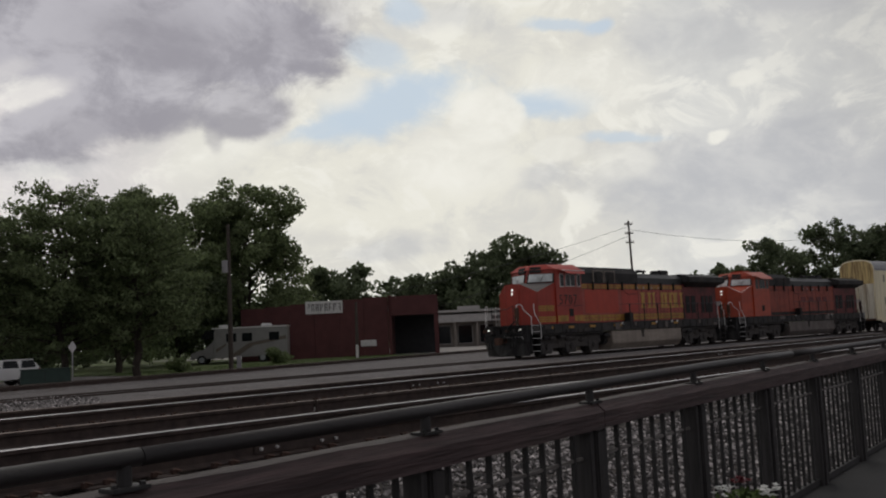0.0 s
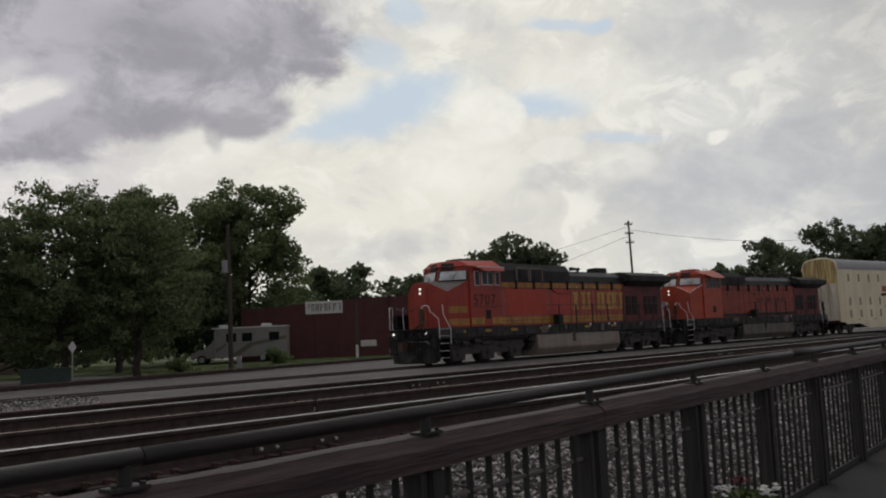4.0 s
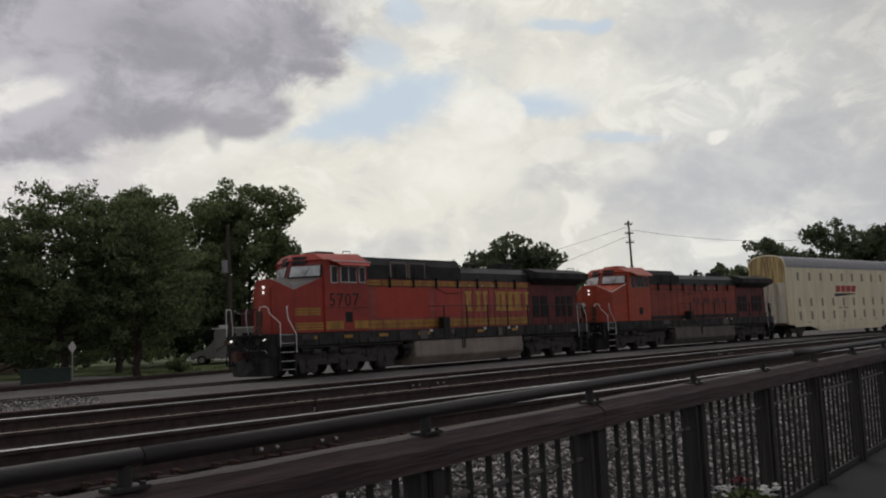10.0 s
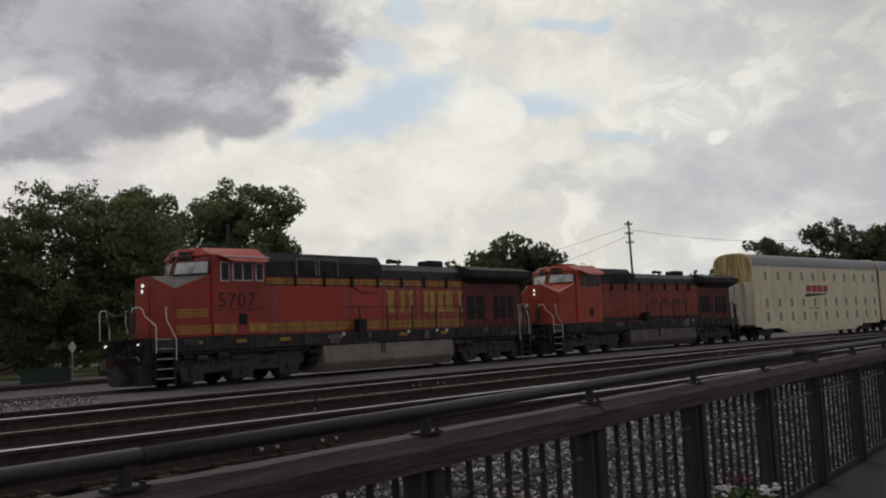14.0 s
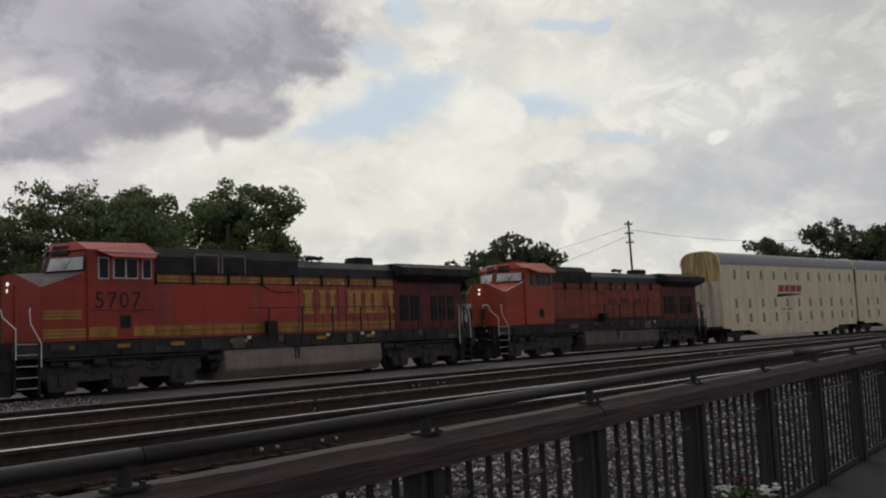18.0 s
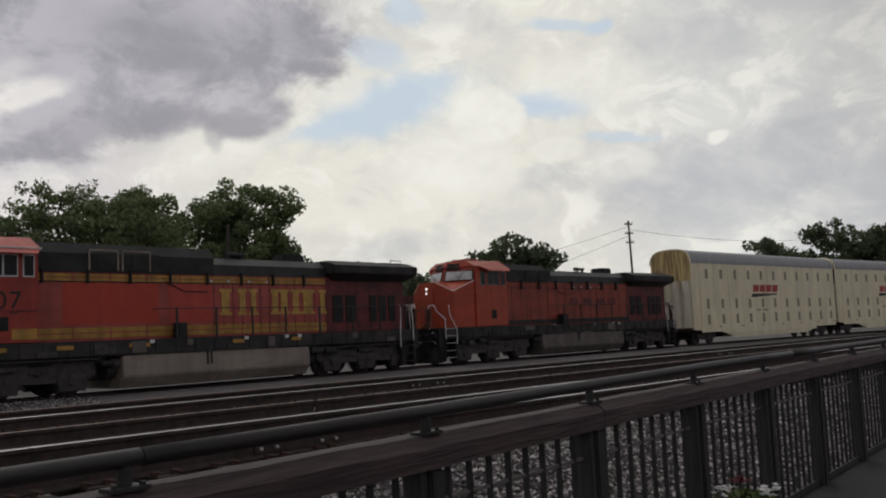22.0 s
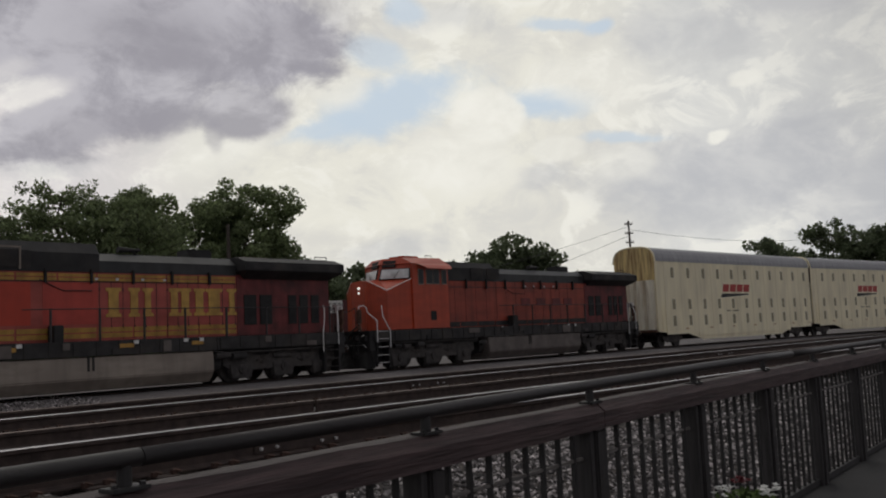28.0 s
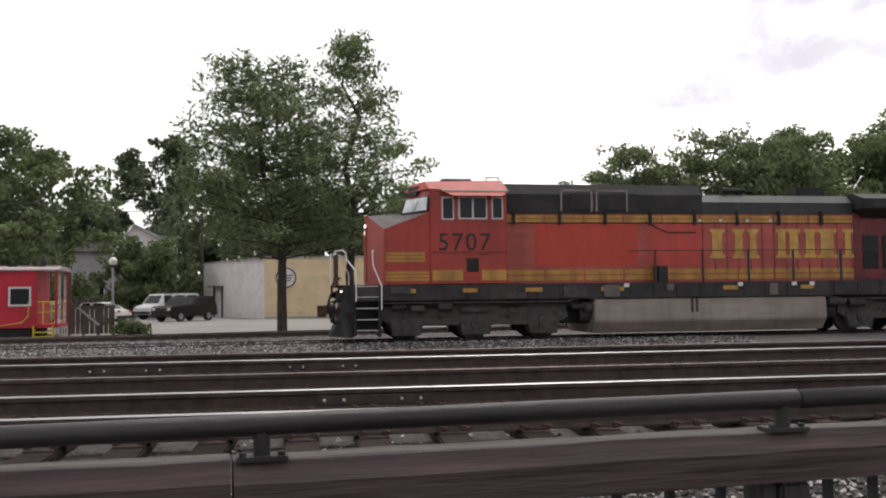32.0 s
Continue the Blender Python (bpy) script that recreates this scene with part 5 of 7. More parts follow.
        box(bm, min(x, x + reach), max(x, x + reach), -0.12, 0.12, 0.8, 1.05, 0.02)
        part("coupler", bm, RUST_AND_GAP_SHADE, root)
        bm = B()
        box(bm, min(x - e * 0.1, x + e * 0.12), max(x - e * 0.1, x + e * 0.12), -1.4, 1.4, 0.95, 1.12, 0.01)
        part("end_sill", bm, RUST_AND_GAP_SHADE, root)
    bm = B()
    box(bm, x0 + 0.1, x1 - 0.1, -1.3, 1.3, 1.0, 1.2, 0.02)
    part("deck", bm, SILL, root)
    bm = B()
    box(bm, x0 + 4.6, x1 - 4.6, -0.9, 0.9, 0.42, 0.99, 0.03)
    part("centre_sill", bm, BLACK, root)
    for c in (3.75, L - 2.6):
        tr = new("truck")
        tr.parent, tr.location = root, (c, 0, 0)
        tr["label"] = "dark two-axle railcar truck"
        for s in (-1, 1):
            bm = B()
            prism(bm, [(-1.2, 0.62), (-1.1, 0.74), (-0.5, 0.66), (-0.35, 0.86), (0.35, 0.86), (0.5, 0.66), (1.1, 0.74), (1.2, 0.62), (1.1, 0.4), (0.75, 0.4), (0.5, 0.3), (-0.5, 0.3), (-0.75, 0.4), (-1.1, 0.4)], "y", min(s * 0.98, s * 1.12), max(s * 0.98, s * 1.12))
            part("side_frame", bm, TRUCK, tr)
        bm = B()
        box(bm, -0.3, 0.3, -1.0, 1.0, 0.55, 0.98, 0.03)
        part("bolster", bm, TRUCK, tr)
        for d in (-0.88, 0.88):
            wheelset(root, c + d, 0.42)
    return root


# ---- trees ----
def leaf_mesh(name, centres, radii, per, size, seed, material, slim=1.0, droop=0.75):
    """Many small leaf blades scattered through clumps."""
    rnd = np.random.RandomState(seed)
    pts = []
    for c, r in zip(centres, radii):
        n = max(6, int(per * (r ** 1.6)))
        d = rnd.normal(size=(n, 3))
        d /= np.linalg.norm(d, axis=1)[:, None]
        rad = r * rnd.uniform(0.25, 1.0, n) ** 0.6
        p = d * rad[:, None] * np.array((1, 1, droop)) + np.array(c)
        pts.append(p)
    p = np.concatenate(pts)
    n = len(p)
    a = rnd.normal(size=(n, 3))
    a /= np.linalg.norm(a, axis=1)[:, None]
    b = np.cross(a, rnd.normal(size=(n, 3)))
    b /= np.linalg.norm(b, axis=1)[:, None]
    s = size * rnd.uniform(0.6, 1.4, n)[:, None]
    v = np.stack([p - a * s, p - b * s * 0.62 * slim, p + a * s, p + b * s * 0.62 * slim], 1).reshape(-1, 3)
    f = np.arange(n * 4).reshape(-1, 4)
    me = bpy.data.meshes.new(name)
    me.from_pydata(v.tolist(), [], f.tolist())
    me.materials.append(material)
    return me


def limb(bm, p, q, r0, r1, rnd, n=7, bends=3):
    p, q = Vector(p), Vector(q)
    last, lr = p, r0
    for i in range(1, bends + 1):
        t = i / bends
        nx = p.lerp(q, t) + Vector((rnd.uniform(-1, 1), rnd.uniform(-1, 1), rnd.uniform(-0.5, 0.5))) * (q - p).length * 0.05 * (i < bends)
        nr = r0 + (r1 - r0) * t
        tube(bm, last, nx, lr, n, nr)
        last, lr = nx, nr


def broad_tree(x, y, z, height, spread, seed, label, per=100, size=0.18, low=0.25, clumps=46, material=None, trunk_r=0.22, group=""):
    rnd = random.Random(seed)
    root = thing("tree", label, "tree", pose(x, y, z), group=group)
    bm = B()
    fork = height * low
    limb(bm, (0, 0, -0.1), (rnd.uniform(-0.2, 0.2), rnd.uniform(-0.2, 0.2), fork + height * 0.12), trunk_r * 1.25, trunk_r * 0.8, rnd)
    limb(bm, (0, 0, fork), (rnd.uniform(-0.6, 0.6), 0, height * 0.86), trunk_r * 0.7, 0.04, rnd, bends=4)
    centres, radii = [], []
    lobes = []
    for i in range(max(7, clumps // 9)):
        t = (i + rnd.random()) / max(7, clumps // 9)
        h = fork + (height - fork) * (0.10 + 0.82 * t)
        w = spread * math.sin(math.pi * min(1, 0.20 + 0.70 * t)) ** 0.7 * rnd.uniform(0.52, 0.98)
        a = i * 2.4 + rnd.uniform(-0.5, 0.5)
        lobes.append(((w * math.cos(a), w * math.sin(a), h), spread * rnd.uniform(0.26, 0.44)))
        limb(bm, (0, 0, max(fork, h - w * 0.9)), lobes[-1][0], trunk_r * 0.4, 0.03, rnd, 5)
    for i in range(clumps):
        (lx, ly, lz), lr = lobes[i % len(lobes)]
        d = Vector((rnd.gauss(0, 1), rnd.gauss(0, 1), rnd.gauss(0, 0.8))).normalized() * lr * rnd.uniform(0.3, 1.0)
        c = (lx + d.x, ly + d.y, min(lz + d.z, height * 0.97))
        centres.append(c)
        radii.append(spread * rnd.uniform(0.10, 0.22))
        if i % 4 == 0:
            limb(bm, (lx, ly, lz), c, trunk_r * 0.16, 0.015, rnd, 4, 2)
    for i in range(clumps // 4):
        t = rnd.random()
        a, k = rnd.uniform(0, 6.283), 0.55 * spread * math.sqrt(rnd.random())
        centres.append((k * math.cos(a), k * math.sin(a), fork + (height - fork) * (0.08 + 0.74 * t)))
        radii.append(spread * rnd.uniform(0.18, 0.30))
    part("trunk", bm, BARK, root)
    crown = new("crown", leaf_mesh("crown", centres, radii, per, size, seed, material or LEAF))
    crown.parent = root
    return root


def pine_tree(x, y, z, height, spread, seed, label, first=0.3, per=62, size=0.17, levels=20, gaps=0.12, trunk_r=0.2, shape=(0.8, 1.0, 0.75, 0.15), lean=0.0):
    """A pine; shape: the crown's half width, as a share of spread, at four heights from its foot to its tip."""
    rnd = random.Random(seed)
    root = thing("pine_tree", label, "tree", pose(x, y, z))
    bm = B()
    limb(bm, (0, 0, -0.1), (0, 0, height * first), trunk_r * 1.2, trunk_r * 0.95, rnd, 9, 3)
    limb(bm, (0, 0, height * first), (lean, 0, height * 0.97), trunk_r * 0.95, 0.03, rnd, 9, 5)
    centres, radii = [], []
    for i in range(levels):
        t = (i + rnd.uniform(0, 0.8)) / levels
        h = height * (first + (1 - first) * t * 0.97)
        w = spread * float(np.interp(t, (0, 0.35, 0.7, 1.0), shape))
        for k in range(7):
            if rnd.random() < gaps:
                continue
            a = k * 0.8976 + i * 0.55 + rnd.uniform(-0.35, 0.35)
            ln = w * rnd.uniform(0.62, 1.08)
            stem = lean * t
            tip = Vector((stem + ln * math.cos(a), ln * math.sin(a), h + ln * rnd.uniform(-0.02, 0.30)))
            limb(bm, (stem, 0, h - 0.15), tip, 0.05 * (1 - t * 0.6), 0.012, rnd, 5, 2)
            n = max(2, int(ln / 0.75))
            for q in range(n):
                u = 1 - q * 0.8 / n
                c = Vector((stem, 0, h)).lerp(tip, u) + Vector((rnd.uniform(-0.35, 0.35), rnd.uniform(-0.35, 0.35), rnd.uniform(-0.1, 0.3)))
                centres.append(tuple(c))
                radii.append(rnd.uniform(0.36, 0.74))
    part("trunk", bm, BARK, root)
    crown = new("crown", leaf_mesh("crown", centres, radii, per, size, seed, NEEDLE, slim=0.6, droop=0.65))
    crown.parent = root
    return root


def tree_line(name, label, spots, per, size, seed):
    rnd = random.Random(seed)
    centres, radii = [], []
    for x, y, h, w in spots:
        for i in range(34):
            t = rnd.random()
            k = w * math.sin(math.pi * (0.25 + 0.65 * t)) ** 0.8
            a, q = rnd.uniform(0, 6.283), math.sqrt(rnd.random())
            centres.append((x + k * q * math.cos(a), y + k * q * math.sin(a), h * (0.08 + 0.84 * t)))
            radii.append(w * rnd.uniform(0.22, 0.36))
    tagged(new(name, leaf_mesh(name, centres, radii, per, size, seed, LEAF_FAR)), label, "woods", kind="stuff")


def make_trees():
    pine_tree(-1.05, 42.6, -0.3, 12.5, 4.0, 11, "tall pine with a bare dark lower trunk beside the tracks", first=0.28, levels=25, per=100, size=0.125, gaps=0.20, shape=(1.0, 1.15, 0.95, 0.45), lean=-1.1)
    pine_tree(2.3, 45.9, -0.3, 14.9, 3.7, 12, "taller open-topped pine behind the tracks", first=0.28, levels=25, per=95, size=0.125, gaps=0.33, shape=(1.05, 1.0, 0.62, 0.12))
    pine_tree(24.6, 52.0, -0.3, 11.2, 4.6, 13, "bushy pine with a wide dark crown", first=0.14, levels=27, per=85, size=0.15, gaps=0.08, shape=(0.85, 1.0, 0.9, 0.35))
    pine_tree(27.5, 49.0, -0.3, 10.4, 4.0, 14, "pine with a straight dark trunk by the side track", first=0.22, levels=24, per=85, size=0.15, gaps=0.08, shape=(0.9, 1.0, 0.8, 0.3))
    pine_tree(39.8, 70.9, -0.3, 15.6, 4.2, 32, "pine with feathery top shoots", first=0.04, levels=22, shape=(1.0, 1.0, 0.75, 0.15))
    pine_tree(19.8, 53.5, -0.3, 10.4, 4.2, 15, "lower pine at the edge of the group", first=0.30, levels=24, per=85, size=0.15, gaps=0.08, shape=(1.0, 1.0, 0.75, 0.25))
    broad_tree(55.6, 77.7, -0.3, 18.3, 6.9, 16, "large leafy tree with an uneven dark crown", clumps=200, low=0.08, size=0.19, trunk_r=0.34)
    broad_tree(33.6, 62.6, -0.3, 12.8, 4.2, 17, "leafy tree between the pines", clumps=120, low=0.04)
    broad_tree(49.0, 79.5, -0.3, 16.6, 6.2, 18, "leafy tree behind the motorhome", clumps=170, low=0.06, size=0.2)
    broad_tree(-17.9, 64.0, -0.3, 13.2, 4.8, 19, "round leafy tree behind the caboose", clumps=120, low=0.08)
    broad_tree(-23.5, 60.0, -0.3, 9.6, 4.4, 20, "leafy tree beyond the caboose", clumps=80, low=0.08)
    broad_tree(-14.8, 52.5, -0.3, 6.9, 1.8, 21, "young pale green tree behind the caboose", per=160, clumps=34, low=0.2, trunk_r=0.1)
    broad_tree(-12.7, 82.7, -0.3, 7.0, 3.4, 22, "leafy bushy tree before the board fence", clumps=110, low=0.02)
    broad_tree(-17.2, 112.0, -0.3, 22.0, 6.2, 35, "tall tree behind the houses", clumps=110, low=0.15, size=0.26, material=LEAF_FAR)
    broad_tree(-21.0, 106.0, -0.3, 12.5, 6.0, 36, "broad tree behind the houses", clumps=80, low=0.05, material=LEAF_FAR)
    broad_tree(-30.0, 80.0, -0.3, 11.5, 5.5, 37, "leafy tree at the car park's edge", clumps=80, low=0.05)
    broad_tree(-5.5, 92.0, -0.3, 15.0, 5.6, 23, "tall leafy tree behind the low building", clumps=90, low=0.1)
    broad_tree(1.0, 88.0, -0.3, 11.0, 5.2, 33, "leafy tree shading the low building's roof", clumps=80, low=0.1)
    pine_tree(9.0, 78.0, -0.3, 11.0, 4.6, 31, "dense pine behind the low building", first=0.1, levels=18, shape=(1.0, 1.0, 0.7, 0.2))
    broad_tree(110.5, 85.5, -0.3, 15.4, 10.2, 24, "rounded tree standing above the far roofs", per=50, size=0.32, clumps=120, low=0.05, material=LEAF_FAR)
    broad_tree(103.0, 94.0, -0.3, 12.2, 7.4, 25, "tree beside the rounded one", per=50, size=0.32, clumps=80, low=0.05, material=LEAF_FAR)
    broad_tree(98.0, 98.0, -0.3, 10.8, 4.8, 34, "lower tree behind the shop", per=50, size=0.32, clumps=60, low=0.05, material=LEAF_FAR)
    broad_tree(99.5, 113.0, -0.3, 14.2, 7.6, 26, "spreading tree behind the red building", per=50, size=0.32, clumps=100, low=0.05, material=LEAF_FAR)
    for i, (x, y, h, w) in enumerate(((146, 60, 15.8, 6.8), (154, 53.5, 17.8, 6.8), (163, 50, 16.5, 7.0), (139, 65, 11.5, 5.2), (160, 44, 16.8, 7.2), (166, 38, 17.2, 7.0))):
        broad_tree(x, y, -0.3, h, w, 40 + i, "tall tree in the far row", per=50, size=0.32, clumps=90, low=0.05, material=LEAF_FAR, group="far row of trees")
    broad_tree(-15.2, 84.5, -0.3, 7.4, 3.4, 77, "bushy leafy tree hiding the house", clumps=100, low=0.02)
    broad_tree(17.5, 66.0, -0.3, 9.8, 5.0, 38, "leafy tree behind the pines", clumps=90, low=0.04, material=LEAF_FAR)
    broad_tree(26.5, 66.5, -0.3, 11.0, 5.0, 39, "leafy tree closing the gap behind the pines", clumps=90, low=0.04, material=LEAF_FAR)
    for i, (x, y, h) in enumerate(((-7.5, 97, 11.5), (-2.0, 99, 14.0), (4.5, 96, 13.5), (10.5, 95, 12.5), (16.5, 93, 11.5), (-23.5, 101, 12.5), (-30.0, 99, 12.0))):
        broad_tree(x, y, -0.3, h, 5.2, 70 + i, "dense leafy tree behind the low building", clumps=80, low=0.02, size=0.24, material=LEAF_FAR, group="trees behind the car park")
    tree_line("far_woods", "far belt of dark green woods", [(150 + i * 4.5, 112 - i * 5.2, 9.5 + (i % 3) * 1.2, 5.5) for i in range(12)] + [(60 + i * 7, 122 - i * 1.0, 9 + (i % 4) * 1.0, 5.5) for i in range(12)], 14, 0.42, 50)
    tree_line("woods_behind_houses", "dark green woods behind the car park", [(-42 + i * 5.0, 98 + (i % 3) * 3, 9.5 + (i % 4) * 0.9, 4.8) for i in range(13)] + [(24 + i * 5.5, 92 + (i % 2) * 4, 8 + (i % 3), 4.6) for i in range(7)], 26, 0.3, 51)
    tree_line("woods_behind_pines", "dark green undergrowth behind the pines", [(27 + i * 4.2, 82 - (i % 3) * 2 - i * 0.6, 7.5 + (i % 3), 3.8) for i in range(7)], 34, 0.24, 52)
    bm_seed = 60
    for x, y, r in ((-8.3, 44.3, 0.62), (-7.6, 44.5, 0.5), (45.6, 59.5, 1.1), (33.5, 54.5, 0.8)):
        bm_seed += 1
        root = thing("bush", "low green bush at the edge of the pavement", "bush", pose(x, y, -0.3))
        cs = [(random.Random(bm_seed + i).uniform(-r, r) * 0.7, random.Random(bm_seed * 3 + i).uniform(-r, r) * 0.5, r * (0.3 + 0.16 * (i % 5))) for i in range(12)]
        ob = new("foliage", leaf_mesh("foliage", cs, [r * 0.45] * 12, 420, 0.09, bm_seed, LEAF))
        ob.parent = root
        bm = B()
        for i in range(5):
            tube(bm, (0, 0, 0), cs[i], 0.03, 5, 0.01)
        part("stems", bm, BARK, root)


def make_grass():
    bm = B()
    prism(bm, [(30, 50.5), (62, 57.5), (62, 70), (30, 66)], "z", -0.32, -0.26)
    tagged(part("grass_verge", bm, GRASS_SOIL), "mown grass verge beside the side track", "grass", kind="structure")
    bm = B()
    prism(bm, [(-45, 40.6), (6, 44.8), (14, 49), (21, 70), (20, 95), (-45, 95)], "z", -0.33, -0.27)
    tagged(part("car_park", bm, ASPHALT), "pale worn asphalt car park beyond the tracks", "car park", kind="structure")
    bm = B()
    prism(bm, [(62, 62), (150, 40), (180, 90), (62, 110)], "z", -0.33, -0.28)
    tagged(part("store_forecourt", bm, ASPHALT), "pale concrete forecourt before the shop", "pavement", kind="structure")
    rnd = np.random.RandomState(8)
    n = 5200
    x = rnd.uniform(30, 62, n)
    y = 50.8 + (x - 30) * 0.22 + rnd.uniform(0, 9, n) ** 1.0
    h, w, a = rnd.uniform(0.05, 0.13, n), rnd.uniform(0.015, 0.03, n), rnd.uniform(0, 6.283, n)
    base = np.stack([x, y, np.full(n, -0.265)], -1)
    side = np.stack([np.cos(a), np.sin(a), np.zeros(n)], -1) * w[:, None]
    top = base + np.stack([np.sin(a) * 0.04, np.cos(a) * 0.04, h], -1)
    v = np.stack([base - side, base + side, top], 1).reshape(-1, 3)
    me = bpy.data.meshes.new("grass")
    me.from_pydata(v.tolist(), [], np.arange(n * 3).reshape(-1, 3).tolist())
    me.materials.append(GRASS)
    tagged(new("grass", me), "short green grass blades on the verge", "grass", kind="stuff")


# ---- buildings ----
def window_part(root, x0, x1, y, z0, z1, frame_m=None, depth=0.06, name="window"):
    bm = B()
    for a, b, c, d in ((x0 - 0.08, x0, z0 - 0.08, z1 + 0.08), (x1, x1 + 0.08, z0 - 0.08, z1 + 0.08), (x0, x1, z0 - 0.08, z0), (x0, x1, z1, z1 + 0.08)):
        box(bm, a, b, y - depth, y + 0.02, c, d, 0.006)
    fr = part(name, bm, frame_m or FRAME_WHITE, root)
    bm = B()
    box(bm, x0, x1, y - depth * 0.4, y + 0.01, z0, z1)
    part("pane", bm, GLASS, fr)
    return fr


def make_white_building():
    # corner towards the tracks; its long white side runs away, its pale yellow front faces the tracks
    root = thing("low_building", "low flat-roofed building, white metal side and pale yellow front", "building", pose(-3.1, 71.4, -0.3, 0, 0, 0))
    w, d, h = 10.2, 13.5, 4.66
    bm = B()
    box(bm, 0, w, 0, 0.25, 0, h, 0.02)
    part("front_wall", bm, YELLOW_WALL, root, "pale yellow front wall")
    bm = B()
    prism(bm, [(0, 0.26), (0.25, 0.26), (-5.7, d), (-5.95, d)], "z", 0, h)
    side = part("side_wall", bm, WHITE_WALL, root, "white ribbed metal side wall")
    for i in range(14):
        t = (i + 0.5) / 14
        bm = B()
        x, y = -5.95 * t, 0.26 + (d - 0.26) * t
        box(bm, x - 0.012, x, y - 0.012, y + 0.012, 0.02, h - 0.1)
        part("panel_rib", bm, WHITE_WALL, side)
    bm = B()
    prism(bm, [(w - 0.25, 0.26), (w, 0.26), (w - 5.7, d), (w - 5.95, d)], "z", 0, h)
    part("side_wall", bm, WHITE_WALL, root)
    bm = B()
    prism(bm, [(-5.95, d), (w - 5.7, d), (w - 5.7, d + 0.2), (-5.95, d + 0.2)], "z", 0, h)
    part("rear_wall", bm, WHITE_WALL, root)
    bm = B()
    prism(bm, [(-0.1, -0.1), (w + 0.1, -0.1), (w - 5.6, d + 0.25), (-6.1, d + 0.25)], "z", h, h + 0.14, bevel=0.02)
    part("roof", bm, FASCIA, root, "flat roof with a pale metal edge")
    for t, hh in ((0.25, 0.9), (0.5, 0.35), (0.7, 0.3)):
        bm = B()
        tube(bm, (-5.95 * t + 0.6, d * t, h + 0.1), (-5.95 * t + 0.6, d * t, h + 0.14 + hh), 0.07, 10)
        part("roof_vent", bm, FRAME_WHITE, root)
    # door with its frame in the white side
    t = 0.72
    bm = B()
    m = Matrix.Translation((-5.95 * t - 0.04, 0.26 + (d - 0.26) * t, 0)) @ pose(0, 0, 0, 0, 0, 112.3)
    box(bm, -0.8, 0.8, -0.05, 0.06, 0, 2.4, 0.02)
    bmesh.ops.transform(bm, matrix=m, verts=bm.verts)
    dr = part("door", bm, FRAME_WHITE, root, "white side door under a small awning frame")
    bm = B()
    for x in (-1.3, 1.0):
        box(bm, x, x + 0.09, 0.0, 0.12, 0, 2.6)
    box(bm, -1.35, 1.1, -0.1, 0.6, 2.6, 2.68)
    bmesh.ops.transform(bm, matrix=m, verts=bm.verts)
    part("awning_frame", bm, SILL, dr)
    # round sign on the front
    bm = B()
    tube(bm, (1.62, -0.02, 3.15), (1.62, -0.08, 3.15), 0.78, 32)
    sg = part("round_sign", bm, SIGN_BLUE, root, "round white sign with a dark rim")
    bm = B()
    tube(bm, (1.62, -0.07, 3.15), (1.62, -0.1, 3.15), 0.68, 32)
    part("sign_face", bm, SIGN_WHITE, sg)
    for z, wd in ((3.32, 0.5), (3.12, 0.42), (2.92, 0.34)):
        bm = B()
        box(bm, 1.62 - wd, 1.62 + wd, -0.11, -0.1, z - 0.05, z + 0.05)
        part("sign_bar", bm, SIGN_BAR, sg)
    bm = B()
    box(bm, 0, w, -0.06, 0, 0, 0.18, 0.01)
    part("footing", bm, SIDING, root)


def make_red_building():
    root = thing("red_building", "long dark red painted masonry building with a covered opening", "building", pose(61.74, 63.52, -0.3, 0, 0, -47.6))
    # local x runs to the right along the front, y away
    for x in range(6):
        bm = B()
        box(bm, -14.0 + x * 2.35, -14.0 + (x + 1) * 2.35 - 0.02, 0, 0.3, 0, 5.0 + 0.12 * x, 0.01)
        part("wall_bay", bm, BRICK_RED, root)
    bm = B()
    box(bm, 0.12, 0.42, 0, 12, 0, 5.72)
    part("side_wall", bm, BRICK_RED, root)
    bm = B()
    box(bm, -14, 0.1, 0.32, 12, 4.6, 4.8)
    part("roof", bm, SHINGLE, root)
    bm = B()
    box(bm, -14.0, -13.7, 0.32, 12, 0, 5.0)
    part("side_wall", bm, BRICK_RED, root)
    # covered opening
    bm = B()
    box(bm, 0.44, 4.9, -0.5, 0.1, 3.75, 5.6, 0.02)
    part("parapet", bm, BRICK_RED, root, "red parapet over the opening")
    bm = B()
    box(bm, 4.5, 4.9, -0.5, 0.1, 0, 3.74, 0.02)
    part("pier", bm, BRICK_RED, root)
    bm = B()
    box(bm, 0.44, 4.9, 5.0, 5.2, 0, 5.2)
    box(bm, 0.44, 4.9, 0.12, 5.0, 3.76, 3.9)
    part("opening_back", bm, DARK_INSIDE, root)
    # long white sign
    bm = B()
    box(bm, -7.78, -4.22, -0.14, -0.02, 4.25, 5.45, 0.02)
    sg = part("wall_sign", bm, SIGN_WHITE, root, "long white sign with dark block letters worn away")
    for i in range(8):
        x = -7.62 + i * 0.42
        for k, (a, b, c, d) in enumerate(((0.0, 0.08, 4.5, 5.2), (0.2, 0.28, 4.5 if i % 3 else 4.9, 5.2), (0.08, 0.2, 5.1, 5.2), (0.08, 0.2, 4.82, 4.9))):
            if (i * 5 + k * 3) % 7 == 0:
                continue
            bm = B()
            box(bm, x + a, x + b, -0.155, -0.14, c, d)
            part("sign_bar", bm, SIGN_BAR, sg)
    bm = B()
    box(bm, -2.6, -1.1, -0.1, -0.02, 0.95, 1.55, 0.01)
    part("notice_board", bm, SIGN_WHITE, root, "small white notice board")


